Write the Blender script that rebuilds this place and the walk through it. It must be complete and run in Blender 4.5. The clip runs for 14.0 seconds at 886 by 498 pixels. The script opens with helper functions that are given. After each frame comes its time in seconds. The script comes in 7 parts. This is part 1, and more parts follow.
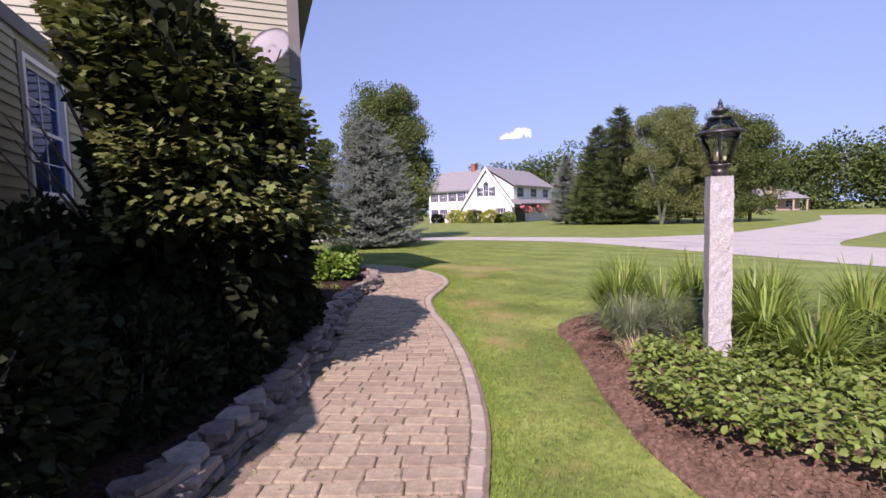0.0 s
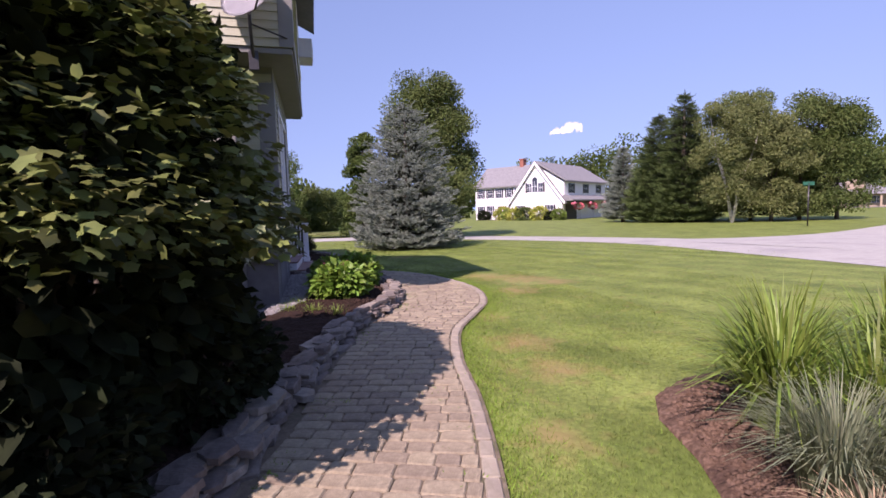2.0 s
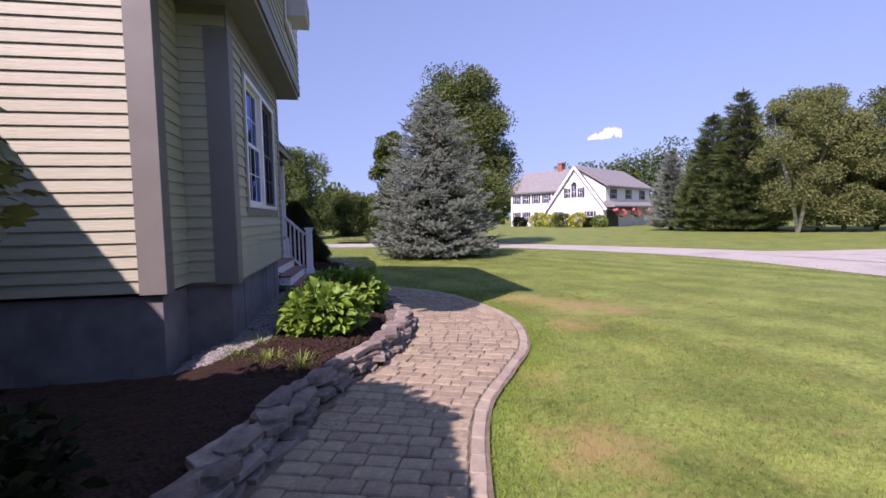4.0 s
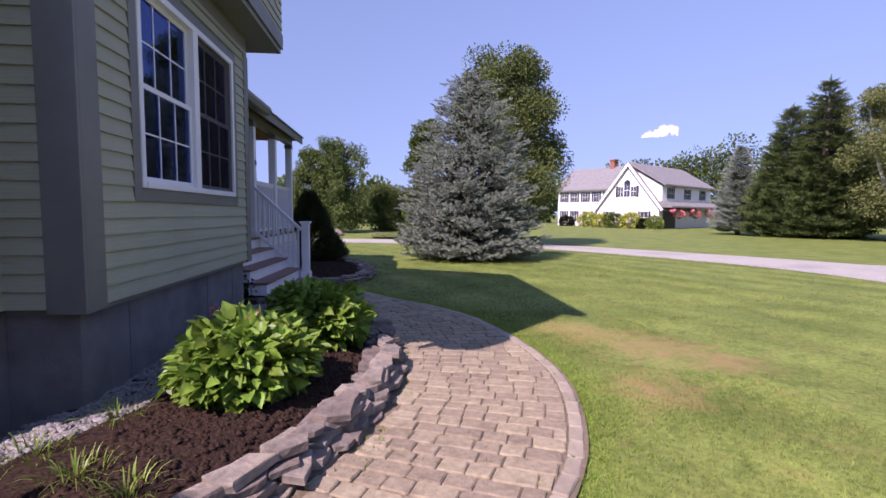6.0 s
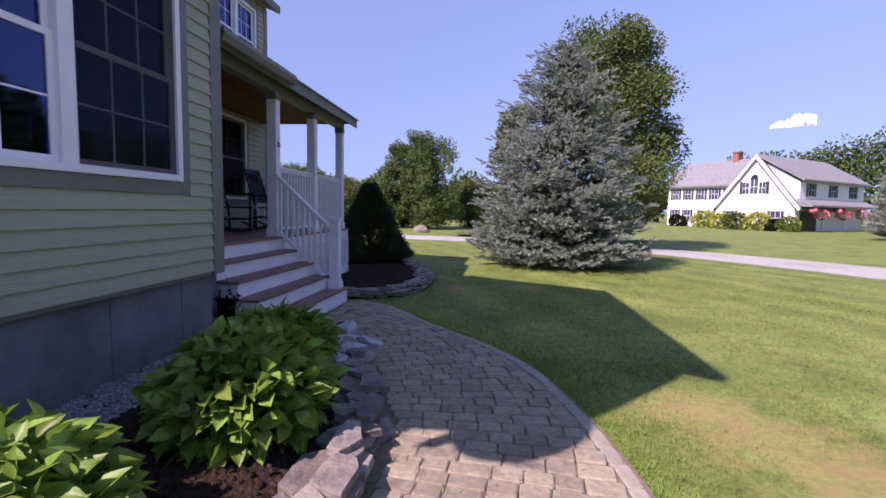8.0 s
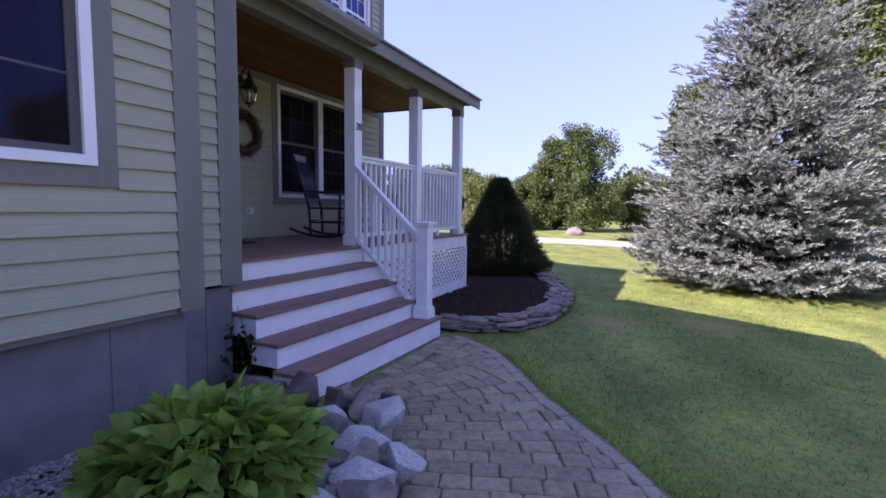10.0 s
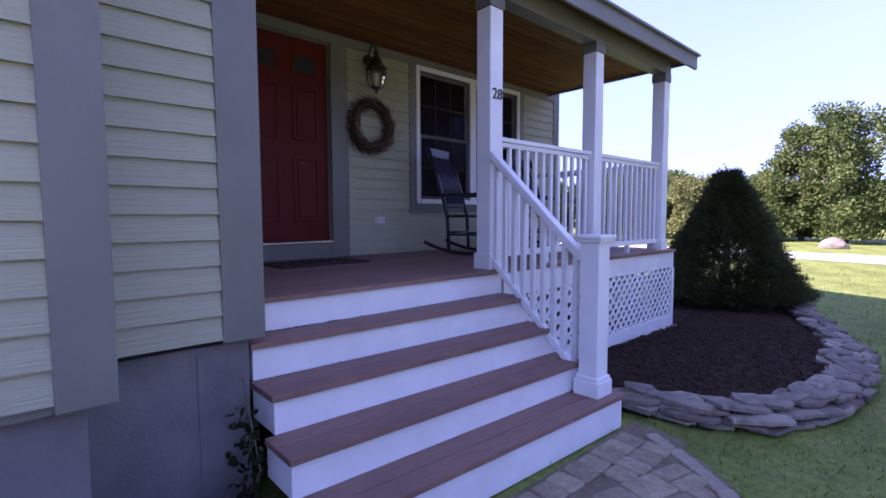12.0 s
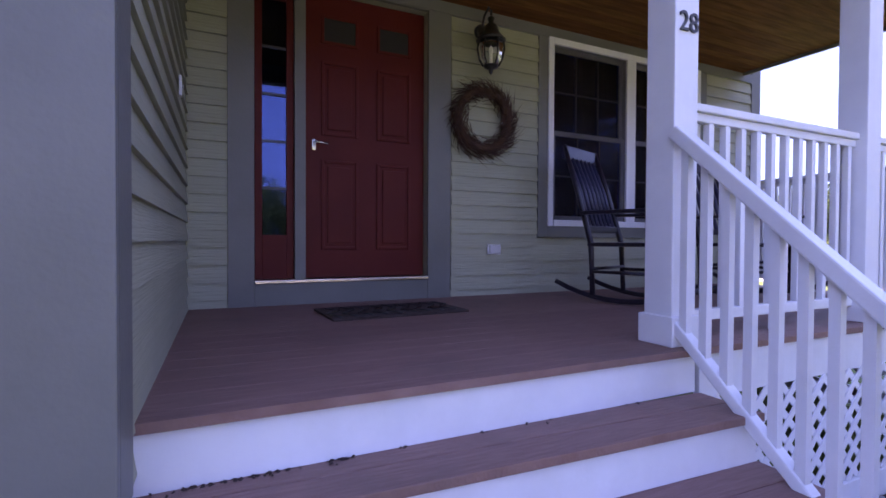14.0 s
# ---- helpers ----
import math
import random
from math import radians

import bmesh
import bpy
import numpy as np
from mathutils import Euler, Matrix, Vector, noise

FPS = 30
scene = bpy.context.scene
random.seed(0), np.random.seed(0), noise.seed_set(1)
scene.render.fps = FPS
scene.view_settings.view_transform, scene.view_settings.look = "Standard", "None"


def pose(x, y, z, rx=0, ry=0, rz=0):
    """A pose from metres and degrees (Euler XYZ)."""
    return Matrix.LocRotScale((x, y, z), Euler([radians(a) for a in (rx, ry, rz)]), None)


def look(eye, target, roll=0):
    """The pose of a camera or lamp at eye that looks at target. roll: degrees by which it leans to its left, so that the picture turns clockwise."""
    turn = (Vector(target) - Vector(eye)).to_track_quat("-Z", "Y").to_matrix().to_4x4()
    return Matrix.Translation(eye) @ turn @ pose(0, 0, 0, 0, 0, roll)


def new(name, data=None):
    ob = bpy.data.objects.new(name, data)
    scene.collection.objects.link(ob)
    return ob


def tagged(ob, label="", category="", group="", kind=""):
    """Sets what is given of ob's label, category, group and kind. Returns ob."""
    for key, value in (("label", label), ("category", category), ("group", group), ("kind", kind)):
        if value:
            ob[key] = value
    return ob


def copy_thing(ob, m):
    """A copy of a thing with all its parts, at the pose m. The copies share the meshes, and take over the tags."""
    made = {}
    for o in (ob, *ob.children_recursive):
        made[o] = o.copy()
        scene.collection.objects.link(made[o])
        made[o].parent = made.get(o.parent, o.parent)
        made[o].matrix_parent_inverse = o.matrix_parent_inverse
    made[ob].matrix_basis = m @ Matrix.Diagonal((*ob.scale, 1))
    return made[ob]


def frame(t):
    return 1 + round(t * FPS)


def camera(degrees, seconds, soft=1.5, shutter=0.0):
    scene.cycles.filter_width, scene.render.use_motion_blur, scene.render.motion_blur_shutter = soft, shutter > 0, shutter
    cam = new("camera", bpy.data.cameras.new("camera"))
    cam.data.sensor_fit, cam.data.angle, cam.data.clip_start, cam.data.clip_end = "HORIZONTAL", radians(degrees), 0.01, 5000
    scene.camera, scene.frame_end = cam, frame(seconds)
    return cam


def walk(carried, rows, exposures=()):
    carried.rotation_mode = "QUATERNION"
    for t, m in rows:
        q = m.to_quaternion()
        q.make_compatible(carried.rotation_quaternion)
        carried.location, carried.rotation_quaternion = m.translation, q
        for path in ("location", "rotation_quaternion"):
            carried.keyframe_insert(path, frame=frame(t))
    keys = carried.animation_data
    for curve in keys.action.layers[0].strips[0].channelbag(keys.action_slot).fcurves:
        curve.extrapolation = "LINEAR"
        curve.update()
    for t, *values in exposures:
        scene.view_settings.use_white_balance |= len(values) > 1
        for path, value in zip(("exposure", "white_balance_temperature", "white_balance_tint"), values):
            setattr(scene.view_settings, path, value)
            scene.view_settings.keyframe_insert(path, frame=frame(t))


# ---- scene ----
cam = camera(86.0, 14.0, soft=1.6)
PATH = [
    (0, (0.019, -0.018, 1.431), (0.773, 1.978, 1.269), -1.7),
    (0.5, (0.285, 0.422, 1.439), (0.981, 2.437, 1.273), -1.8),
    (1, (0.544, 0.875, 1.44), (1.179, 2.911, 1.27), -2.0),
    (1.5, (0.767, 1.371, 1.462), (1.348, 3.423, 1.286), -2.1),
    (2, (0.936, 1.926, 1.465), (1.487, 3.987, 1.294), -1.7),
    (2.5, (1.096, 2.478, 1.461), (1.616, 4.549, 1.304), -1.4),
    (3, (1.235, 3.04, 1.449), (1.729, 5.118, 1.305), -0.9),
    (3.2, (1.318, 3.249, 1.439), (1.79, 5.331, 1.304), -0.7),
    (5.3, (2.06, 5.437, 1.419), (2.349, 7.551, 1.267), -0.7),
    (5.5, (2.136, 5.658, 1.415), (2.409, 7.776, 1.27), 0.3),
    (6, (2.342, 6.217, 1.411), (2.549, 8.341, 1.253), 0.4),
    (6.5, (2.535, 6.787, 1.407), (2.66, 8.916, 1.236), 0.5),
    (7, (2.71, 7.32, 1.411), (2.736, 9.452, 1.232), 0.7),
    (7.5, (2.856, 7.865, 1.4), (2.77, 9.995, 1.226), 0.9),
    (7.7, (2.918, 8.075, 1.406), (2.78, 10.204, 1.23), 1.0),
    (9.8, (3.034, 10.386, 1.42), (2.269, 12.228, 1.247), 0.8),
    (10, (2.972, 10.602, 1.415), (2.139, 12.412, 1.24), 0.8),
    (10.5, (2.81, 11.1, 1.392), (1.814, 12.826, 1.224), 0.7),
    (11, (2.66, 11.554, 1.38), (1.495, 13.172, 1.216), 0.3),
    (11.5, (2.485, 11.978, 1.384), (1.152, 13.461, 1.223), 0.1),
    (12, (2.275, 12.372, 1.378), (0.793, 13.708, 1.24), -0.2),
    (12.5, (2.062, 12.738, 1.385), (0.44, 13.902, 1.272), -0.4),
    (13, (1.795, 13.034, 1.388), (0.079, 14.057, 1.301), -0.4),
    (13.5, (1.535, 13.275, 1.394), (-0.254, 14.166, 1.333), -0.5),
    (14, (1.175, 13.405, 1.396), (-0.639, 14.251, 1.362), 0.3),
]
EXPOSURES = [(0, 0.58, 6620, 46), (5.3, 0.59, 6560, 47), (7.7, 0.64, 6480, 48), (9.8, 1.34, 6330, 56), (12, 1.8, 6150, 60), (13, 2.02, 6250, 61), (14, 2.24, 6390, 63)]
walk(cam, [(t, look(eye, target, roll)) for t, eye, target, roll in PATH], EXPOSURES)

# ---- light ----
SUN_AWAY = Vector((0.70, 0.725, -1.0)).normalized()      # the way the sunlight travels
world = bpy.data.worlds.new("sky")
scene.world = world
world.use_nodes = True
wn, wl = world.node_tree.nodes, world.node_tree.links
sky = wn.new("ShaderNodeTexSky")
sky.sky_type = "NISHITA"
sky.sun_disc = False
sky.sun_elevation = math.asin(-SUN_AWAY.z)
sky.sun_rotation = math.atan2(-SUN_AWAY.x, -SUN_AWAY.y)
sky.air_density, sky.dust_density, sky.ozone_density = 1.0, 0.15, 2.5
# the clear air is nearly as blue low down as overhead: lift the low rows of the sky towards its middle
sky_dir, sky_lift = wn.new("ShaderNodeTexCoord"), wn.new("ShaderNodeVectorMath")
sky_lift.operation = "MULTIPLY_ADD"
sky_lift.inputs[1].default_value, sky_lift.inputs[2].default_value = (1, 1, 0.35), (0, 0, 0.2)
wl.new(sky_dir.outputs["Generated"], sky_lift.inputs[0])
wl.new(sky_lift.outputs[0], sky.inputs[0])
wl.new(sky.outputs[0], wn["Background"].inputs[0])
wn["Background"].inputs[1].default_value = 0.114
sun = new("sun", bpy.data.lights.new("sun", "SUN"))
sun.data.energy, sun.data.angle, sun.data.color = 5.0, radians(0.55), (1.0, 0.95, 0.86)
sun.matrix_world = look((0, 0, 30), Vector((0, 0, 30)) + SUN_AWAY)


# ---- materials ----
def mat(name, c1, c2=None, scale=6.0, rough=0.7, bump=0.0, bscale=60.0, metal=0.0, stain=None, stain_scale=1.2,
        rand=0.0, spec=0.5, stretch=None, trans=0.0, sss=0.0):
    """A painted, stony or leafy surface: two colours mixed by fine noise, a broad stain, a relief."""
    m = bpy.data.materials.new(name)
    m.use_nodes = True
    n, l = m.node_tree.nodes, m.node_tree.links
    b = n["Principled BSDF"]
    b.inputs["Roughness"].default_value = rough
    b.inputs["Metallic"].default_value = metal
    b.inputs["Specular IOR Level"].default_value = spec
    tc = n.new("ShaderNodeTexCoord")
    vec = tc.outputs["Object"]
    if stretch:
        mp = n.new("ShaderNodeMapping")
        mp.inputs["Scale"].default_value = stretch
        l.new(vec, mp.inputs[0])
        vec = mp.outputs[0]
    no = n.new("ShaderNodeTexNoise")
    no.inputs["Scale"].default_value = scale
    no.inputs["Detail"].default_value = 6
    l.new(vec, no.inputs["Vector"])
    ramp = n.new("ShaderNodeValToRGB")
    ramp.color_ramp.elements[0].position, ramp.color_ramp.elements[1].position = 0.32, 0.68
    ramp.color_ramp.elements[0].color = (*c1, 1)
    ramp.color_ramp.elements[1].color = (*(c2 or [v * 1.15 for v in c1]), 1)
    l.new(no.outputs["Fac"], ramp.inputs[0])
    col = ramp.outputs[0]
    if stain:
        s = n.new("ShaderNodeTexNoise")
        s.inputs["Scale"].default_value = stain_scale
        s.inputs["Detail"].default_value = 8
        s.inputs["Roughness"].default_value = 0.65
        l.new(tc.outputs["Object"], s.inputs["Vector"])
        r = n.new("ShaderNodeMapRange")
        r.inputs["From Min"].default_value, r.inputs["From Max"].default_value = 0.5, 0.72
        l.new(s.outputs["Fac"], r.inputs["Value"])
        mx = n.new("ShaderNodeMix")
        mx.data_type = "RGBA"
        l.new(r.outputs[0], mx.inputs[0])
        l.new(col, mx.inputs[6])
        mx.inputs[7].default_value = (*stain, 1)
        col = mx.outputs[2]
    if rand:
        oi = n.new("ShaderNodeObjectInfo")
        ge = n.new("ShaderNodeNewGeometry")
        ad = n.new("ShaderNodeMath")
        ad.operation = "ADD"
        l.new(oi.outputs["Random"], ad.inputs[0])
        l.new(ge.outputs["Random Per Island"], ad.inputs[1])
        fr = n.new("ShaderNodeMath")
        fr.operation = "FRACT"
        l.new(ad.outputs[0], fr.inputs[0])
        mr = n.new("ShaderNodeMapRange")
        mr.inputs["To Min"].default_value, mr.inputs["To Max"].default_value = 1 - rand, 1 + rand
        l.new(fr.outputs[0], mr.inputs["Value"])
        hs = n.new("ShaderNodeHueSaturation")
        l.new(mr.outputs[0], hs.inputs["Value"])
        mh = n.new("ShaderNodeMapRange")
        mh.inputs["To Min"].default_value, mh.inputs["To Max"].default_value = 0.5 - rand * 0.05, 0.5 + rand * 0.05
        l.new(fr.outputs[0], mh.inputs["Value"])
        l.new(mh.outputs[0], hs.inputs["Hue"])
        l.new(col, hs.inputs["Color"])
        col = hs.outputs[0]
    l.new(col, b.inputs["Base Color"])
    if bump:
        bn = n.new("ShaderNodeTexNoise")
        bn.inputs["Scale"].default_value = bscale
        bn.inputs["Detail"].default_value = 5
        l.new(vec, bn.inputs["Vector"])
        bp = n.new("ShaderNodeBump")
        bp.inputs["Strength"].default_value = min(1, bump)
        bp.inputs["Distance"].default_value = 0.01
        l.new(bn.outputs["Fac"], bp.inputs["Height"])
        l.new(bp.outputs[0], b.inputs["Normal"])
    if trans:
        t = n.new("ShaderNodeBsdfTranslucent")
        l.new(col, t.inputs[0])
        ms = n.new("ShaderNodeMixShader")
        ms.inputs[0].default_value = trans
        l.new(b.outputs[0], ms.inputs[1])
        l.new(t.outputs[0], ms.inputs[2])
        l.new(ms.outputs[0], n["Material Output"].inputs[0])
    return m


def glass_mat(name, tint=(0.9, 0.95, 0.95), sheen=(1, 1, 1), ior=1.5):
    m = bpy.data.materials.new(name)
    m.use_nodes = True
    n, l = m.node_tree.nodes, m.node_tree.links
    n.remove(n["Principled BSDF"])
    t, g, f, ms = n.new("ShaderNodeBsdfTransparent"), n.new("ShaderNodeBsdfGlossy"), n.new("ShaderNodeFresnel"), n.new("ShaderNodeMixShader")
    t.inputs[0].default_value = (*tint, 1)
    g.inputs["Roughness"].default_value = 0.01
    f.inputs[0].default_value = ior
    g.inputs["Color"].default_value = (*sheen, 1)
    l.new(f.outputs[0], ms.inputs[0])
    l.new(t.outputs[0], ms.inputs[1])
    l.new(g.outputs[0], ms.inputs[2])
    l.new(ms.outputs[0], n["Material Output"].inputs[0])
    return m


DRY = ((3.1, 6.7, 0.55), (3.0, 5.8, 0.5), (5.05, 11.05, 0.95), (4.48, 11.9, 0.7), (4.45, 9.8, 0.6), (3.6, 17.3, 0.7), (2.4, 16.9, 0.6), (3.2, 8.0, 0.4), (5.6, 10.4, 0.5), (2.4, 4.6, 0.35))


def lawn_mat(name, bright):
    """Mown grass, with broad light and dark swathes and a few scorched patches."""
    m = mat(name, [v * bright for v in (0.112, 0.162, 0.033)], [v * bright for v in (0.196, 0.256, 0.06)], scale=0.9, rough=0.75, rand=0.2, spec=0.2, stain=[v * bright for v in (0.085, 0.13, 0.026)], stain_scale=4.0)
    n, l = m.node_tree.nodes, m.node_tree.links
    b = n["Principled BSDF"]
    src = b.inputs["Base Color"].links[0].from_socket
    geo = n.new("ShaderNodeNewGeometry")
    fine = n.new("ShaderNodeTexNoise")
    fine.inputs["Scale"].default_value, fine.inputs["Detail"].default_value, fine.inputs["Roughness"].default_value = 22.0, 8, 0.7
    l.new(geo.outputs["Position"], fine.inputs["Vector"])
    fr = n.new("ShaderNodeMapRange")
    fr.inputs["From Min"].default_value, fr.inputs["From Max"].default_value = 0.3, 0.7
    fr.inputs["To Min"].default_value, fr.inputs["To Max"].default_value = 0.62, 1.42
    l.new(fine.outputs["Fac"], fr.inputs["Value"])
    hv = n.new("ShaderNodeHueSaturation")
    l.new(fr.outputs[0], hv.inputs["Value"])
    l.new(src, hv.inputs["Color"])
    src = hv.outputs[0]
    wob = n.new("ShaderNodeTexNoise")
    wob.inputs["Scale"].default_value = 4.5
    wob.inputs["Detail"].default_value = 6
    l.new(geo.outputs["Position"], wob.inputs["Vector"])
    # alternate mown swathes
    along = n.new("ShaderNodeVectorMath")
    along.operation = "DOT_PRODUCT"
    along.inputs[1].default_value = (0.92, 0.38, 0)
    l.new(geo.outputs["Position"], along.inputs[0])
    ph = n.new("ShaderNodeMath")
    ph.operation = "MULTIPLY_ADD"
    ph.inputs[1].default_value = 5.2
    l.new(along.outputs["Value"], ph.inputs[0])
    l.new(wob.outputs["Fac"], ph.inputs[2])
    sw = n.new("ShaderNodeMath")
    sw.operation = "SINE"
    l.new(ph.outputs[0], sw.inputs[0])
    sr = n.new("ShaderNodeMapRange")
    sr.inputs["From Min"].default_value, sr.inputs["From Max"].default_value = -1, 1
    sr.inputs["To Min"].default_value, sr.inputs["To Max"].default_value = 0.88, 1.1
    l.new(sw.outputs[0], sr.inputs["Value"])
    hs2 = n.new("ShaderNodeHueSaturation")
    l.new(sr.outputs[0], hs2.inputs["Value"])
    l.new(src, hs2.inputs["Color"])
    src = hs2.outputs[0]
    total = None
    for x, y, r in DRY:
        d = n.new("ShaderNodeVectorMath")
        d.operation = "DISTANCE"
        d.inputs[1].default_value = (x, y, 0)
        l.new(geo.outputs["Position"], d.inputs[0])
        k = n.new("ShaderNodeMapRange")
        k.inputs["From Min"].default_value, k.inputs["From Max"].default_value = r, r * 0.1
        k.inputs["To Max"].default_value = 0.42
        l.new(d.outputs["Value"], k.inputs["Value"])
        if total is None:
            total = k.outputs[0]
        else:
            a = n.new("ShaderNodeMath")
            a.operation = "ADD"
            l.new(total, a.inputs[0])
            l.new(k.outputs[0], a.inputs[1])
            total = a.outputs[0]
    a = n.new("ShaderNodeMath")
    a.operation = "ADD"
    l.new(total, a.inputs[0])
    l.new(wob.outputs["Fac"], a.inputs[1])
    r = n.new("ShaderNodeMapRange")
    r.inputs["From Min"].default_value, r.inputs["From Max"].default_value = 0.56, 0.95
    r.inputs["To Max"].default_value = 0.62
    l.new(a.outputs[0], r.inputs["Value"])
    mx = n.new("ShaderNodeMix")
    mx.data_type = "RGBA"
    l.new(r.outputs[0], mx.inputs[0])
    l.new(src, mx.inputs[6])
    mx.inputs[7].default_value = (0.3 * bright, 0.2 * bright, 0.09 * bright, 1)
    l.new(mx.outputs[2], b.inputs["Base Color"])
    return m


M = {}
M["siding"] = mat("siding_paint", (0.33, 0.335, 0.23), (0.37, 0.372, 0.262), 3, 0.55, 0.45, 10, stretch=(0.5, 1, 14), rand=0.04, stain=(0.305, 0.305, 0.21))
M["trim"] = mat("grey_trim", (0.155, 0.155, 0.135), (0.18, 0.178, 0.157), 3, 0.5, 0.1, 50, stain=(0.14, 0.14, 0.12))
M["white"] = mat("white_paint", (0.74, 0.74, 0.76), (0.80, 0.80, 0.82), 5, 0.4, 0.08, 40, stain=(0.68, 0.68, 0.68))
M["vinyl"] = mat("white_vinyl", (0.78, 0.78, 0.80), (0.82, 0.82, 0.84), 4, 0.35)
M["deck"] = mat("deck_board", (0.215, 0.108, 0.085), (0.28, 0.155, 0.126), 8, 0.6, 0.35, 80, stretch=(12, 1, 1), stain=(0.18, 0.105, 0.085), stain_scale=2.5, rand=0.08)
M["ceiling"] = mat("pine_ceiling", (0.15, 0.058, 0.018), (0.26, 0.105, 0.033), 3, 0.7, 0.15, 40, stretch=(10, 1, 1), rand=0.15, spec=0.1)
M["door"] = mat("red_door_paint", (0.105, 0.011, 0.008), (0.125, 0.015, 0.01), 4, 0.55, 0.05, 30, spec=0.2)
M["concrete"] = mat("foundation_concrete", (0.145, 0.138, 0.138), (0.195, 0.187, 0.183), 5, 0.9, 0.4, 60, stain=(0.105, 0.1, 0.1), stain_scale=1.5)
# near-black that puts the dark of unlit spaces into the colour
M["dark"] = mat("unlit_dark", (0.03, 0.025, 0.022), (0.045, 0.04, 0.035), 3, 0.9)
M["screen"] = mat("insect_screen", (0.02, 0.017, 0.017), (0.028, 0.024, 0.024), 300, 0.8)
M["black"] = mat("black_metal", (0.018, 0.016, 0.015), (0.03, 0.027, 0.025), 20, 0.4, 0.1, 60, spec=0.6)
M["chair"] = mat("dark_chair_paint", (0.016, 0.013, 0.02), (0.026, 0.02, 0.03), 12, 0.35, 0.1, 60)
# bluer, lighter copy of the chair paint; the back's sheen is put in
M["chair_back"] = mat("chair_slat_sheen", (0.03, 0.03, 0.06), (0.04, 0.04, 0.085), 12, 0.35)
M["glass"] = glass_mat("window_glass", (0.45, 0.48, 0.58), (0.34, 0.48, 1.0), 1.9)
# white grid bars, greyed for their dimness behind the porch window's glass
M["grid"] = mat("dim_grid_bar", (0.2, 0.2, 0.21), None, 5, 0.5)
M["lampglass"] = glass_mat("lantern_glass", (0.95, 0.97, 1.0))
M["brass"] = mat("worn_nickel", (0.5, 0.45, 0.36), (0.6, 0.55, 0.45), 30, 0.25, metal=1.0)
M["cream"] = mat("candle_sleeve", (0.7, 0.66, 0.55), None, 8, 0.5)
M["granite"] = mat("granite", (0.27, 0.27, 0.265), (0.5, 0.5, 0.49), 75, 0.85, 0.4, 120, stain=(0.38, 0.375, 0.365), stain_scale=40)
M["paver"] = mat("tumbled_paver", (0.225, 0.183, 0.122), (0.32, 0.268, 0.184), 26, 0.9, 0.6, 80, stain=(0.18, 0.145, 0.098), stain_scale=9, rand=0.16)
M["curb"] = mat("edge_paver", (0.25, 0.215, 0.158), (0.33, 0.287, 0.22), 18, 0.9, 0.5, 70, stain=(0.22, 0.18, 0.15), stain_scale=5, rand=0.1)
M["sand"] = mat("joint_sand", (0.13, 0.1, 0.066), (0.2, 0.158, 0.105), 30, 0.95, 0.6, 90, stain=(0.07, 0.075, 0.03), stain_scale=3)
M["slate"] = mat("fieldstone", (0.13, 0.112, 0.095), (0.285, 0.248, 0.212), 11, 0.85, 1.0, 34, stain=(0.17, 0.125, 0.09), stain_scale=6, rand=0.3, spec=0.2)
M["mulch"] = mat("bark_mulch", (0.017, 0.01, 0.008), (0.055, 0.034, 0.025), 40, 0.95, 1.0, 50, stain=(0.035, 0.024, 0.017), stain_scale=8, spec=0.08)
M["mulch_red"] = mat("reddish_mulch", (0.085, 0.052, 0.034), (0.19, 0.125, 0.088), 35, 0.95, 1.0, 50, stain=(0.05, 0.032, 0.025), stain_scale=5, spec=0.1)
M["gravel"] = mat("pea_gravel", (0.14, 0.132, 0.127), (0.28, 0.267, 0.255), 60, 0.9, 0.5, 60, rand=0.4)
M["asphalt"] = mat("sunbleached_asphalt", (0.315, 0.31, 0.275), (0.385, 0.378, 0.337), 6, 0.95, 0.4, 60, stain=(0.25, 0.24, 0.23), stain_scale=0.5)
M["leaf"] = mat("hydrangea_leaf", (0.115, 0.21, 0.026), (0.205, 0.335, 0.055), 18, 0.42, rand=0.3, spec=0.28, trans=0.3)
M["bushleaf"] = mat("viburnum_leaf", (0.09, 0.112, 0.03), (0.172, 0.195, 0.053), 8, 0.5, rand=0.4, trans=0.22)
# leaves kept near-black, putting deep shade into their colour
M["shadeleaf"] = mat("shade_dark_leaf", (0.011, 0.015, 0.007), (0.024, 0.032, 0.013), 8, 0.75, rand=0.35, spec=0.12, trans=0.15)
M["cover"] = mat("ground_cover_leaf", (0.12, 0.185, 0.03), (0.22, 0.3, 0.06), 10, 0.5, rand=0.35, trans=0.3)
M["iris"] = mat("daylily_blade", (0.125, 0.195, 0.026), (0.225, 0.31, 0.05), 6, 0.5, rand=0.35, trans=0.3)
M["edgeblade"] = mat("fresh_edge_grass", (0.145, 0.25, 0.03), (0.235, 0.36, 0.05), 5, 0.6, rand=0.3, trans=0.25, spec=0.25)
M["silver"] = mat("silvery_grass", (0.16, 0.2, 0.11), (0.26, 0.29, 0.17), 6, 0.6, rand=0.3, trans=0.3)
M["straw"] = mat("dry_blades", (0.28, 0.2, 0.12), (0.36, 0.27, 0.17), 6, 0.8, rand=0.3)
M["spruce"] = mat("blue_spruce_needles", (0.165, 0.2, 0.16), (0.285, 0.332, 0.27), 2.5, 0.7, rand=0.25, spec=0.2, trans=0.12)
# old inner needles; the shade between boughs is put into their colour
M["innerneedle"] = mat("shaded_inner_needles", (0.045, 0.052, 0.036), (0.085, 0.095, 0.07), 2.5, 0.8, rand=0.25, spec=0.1)
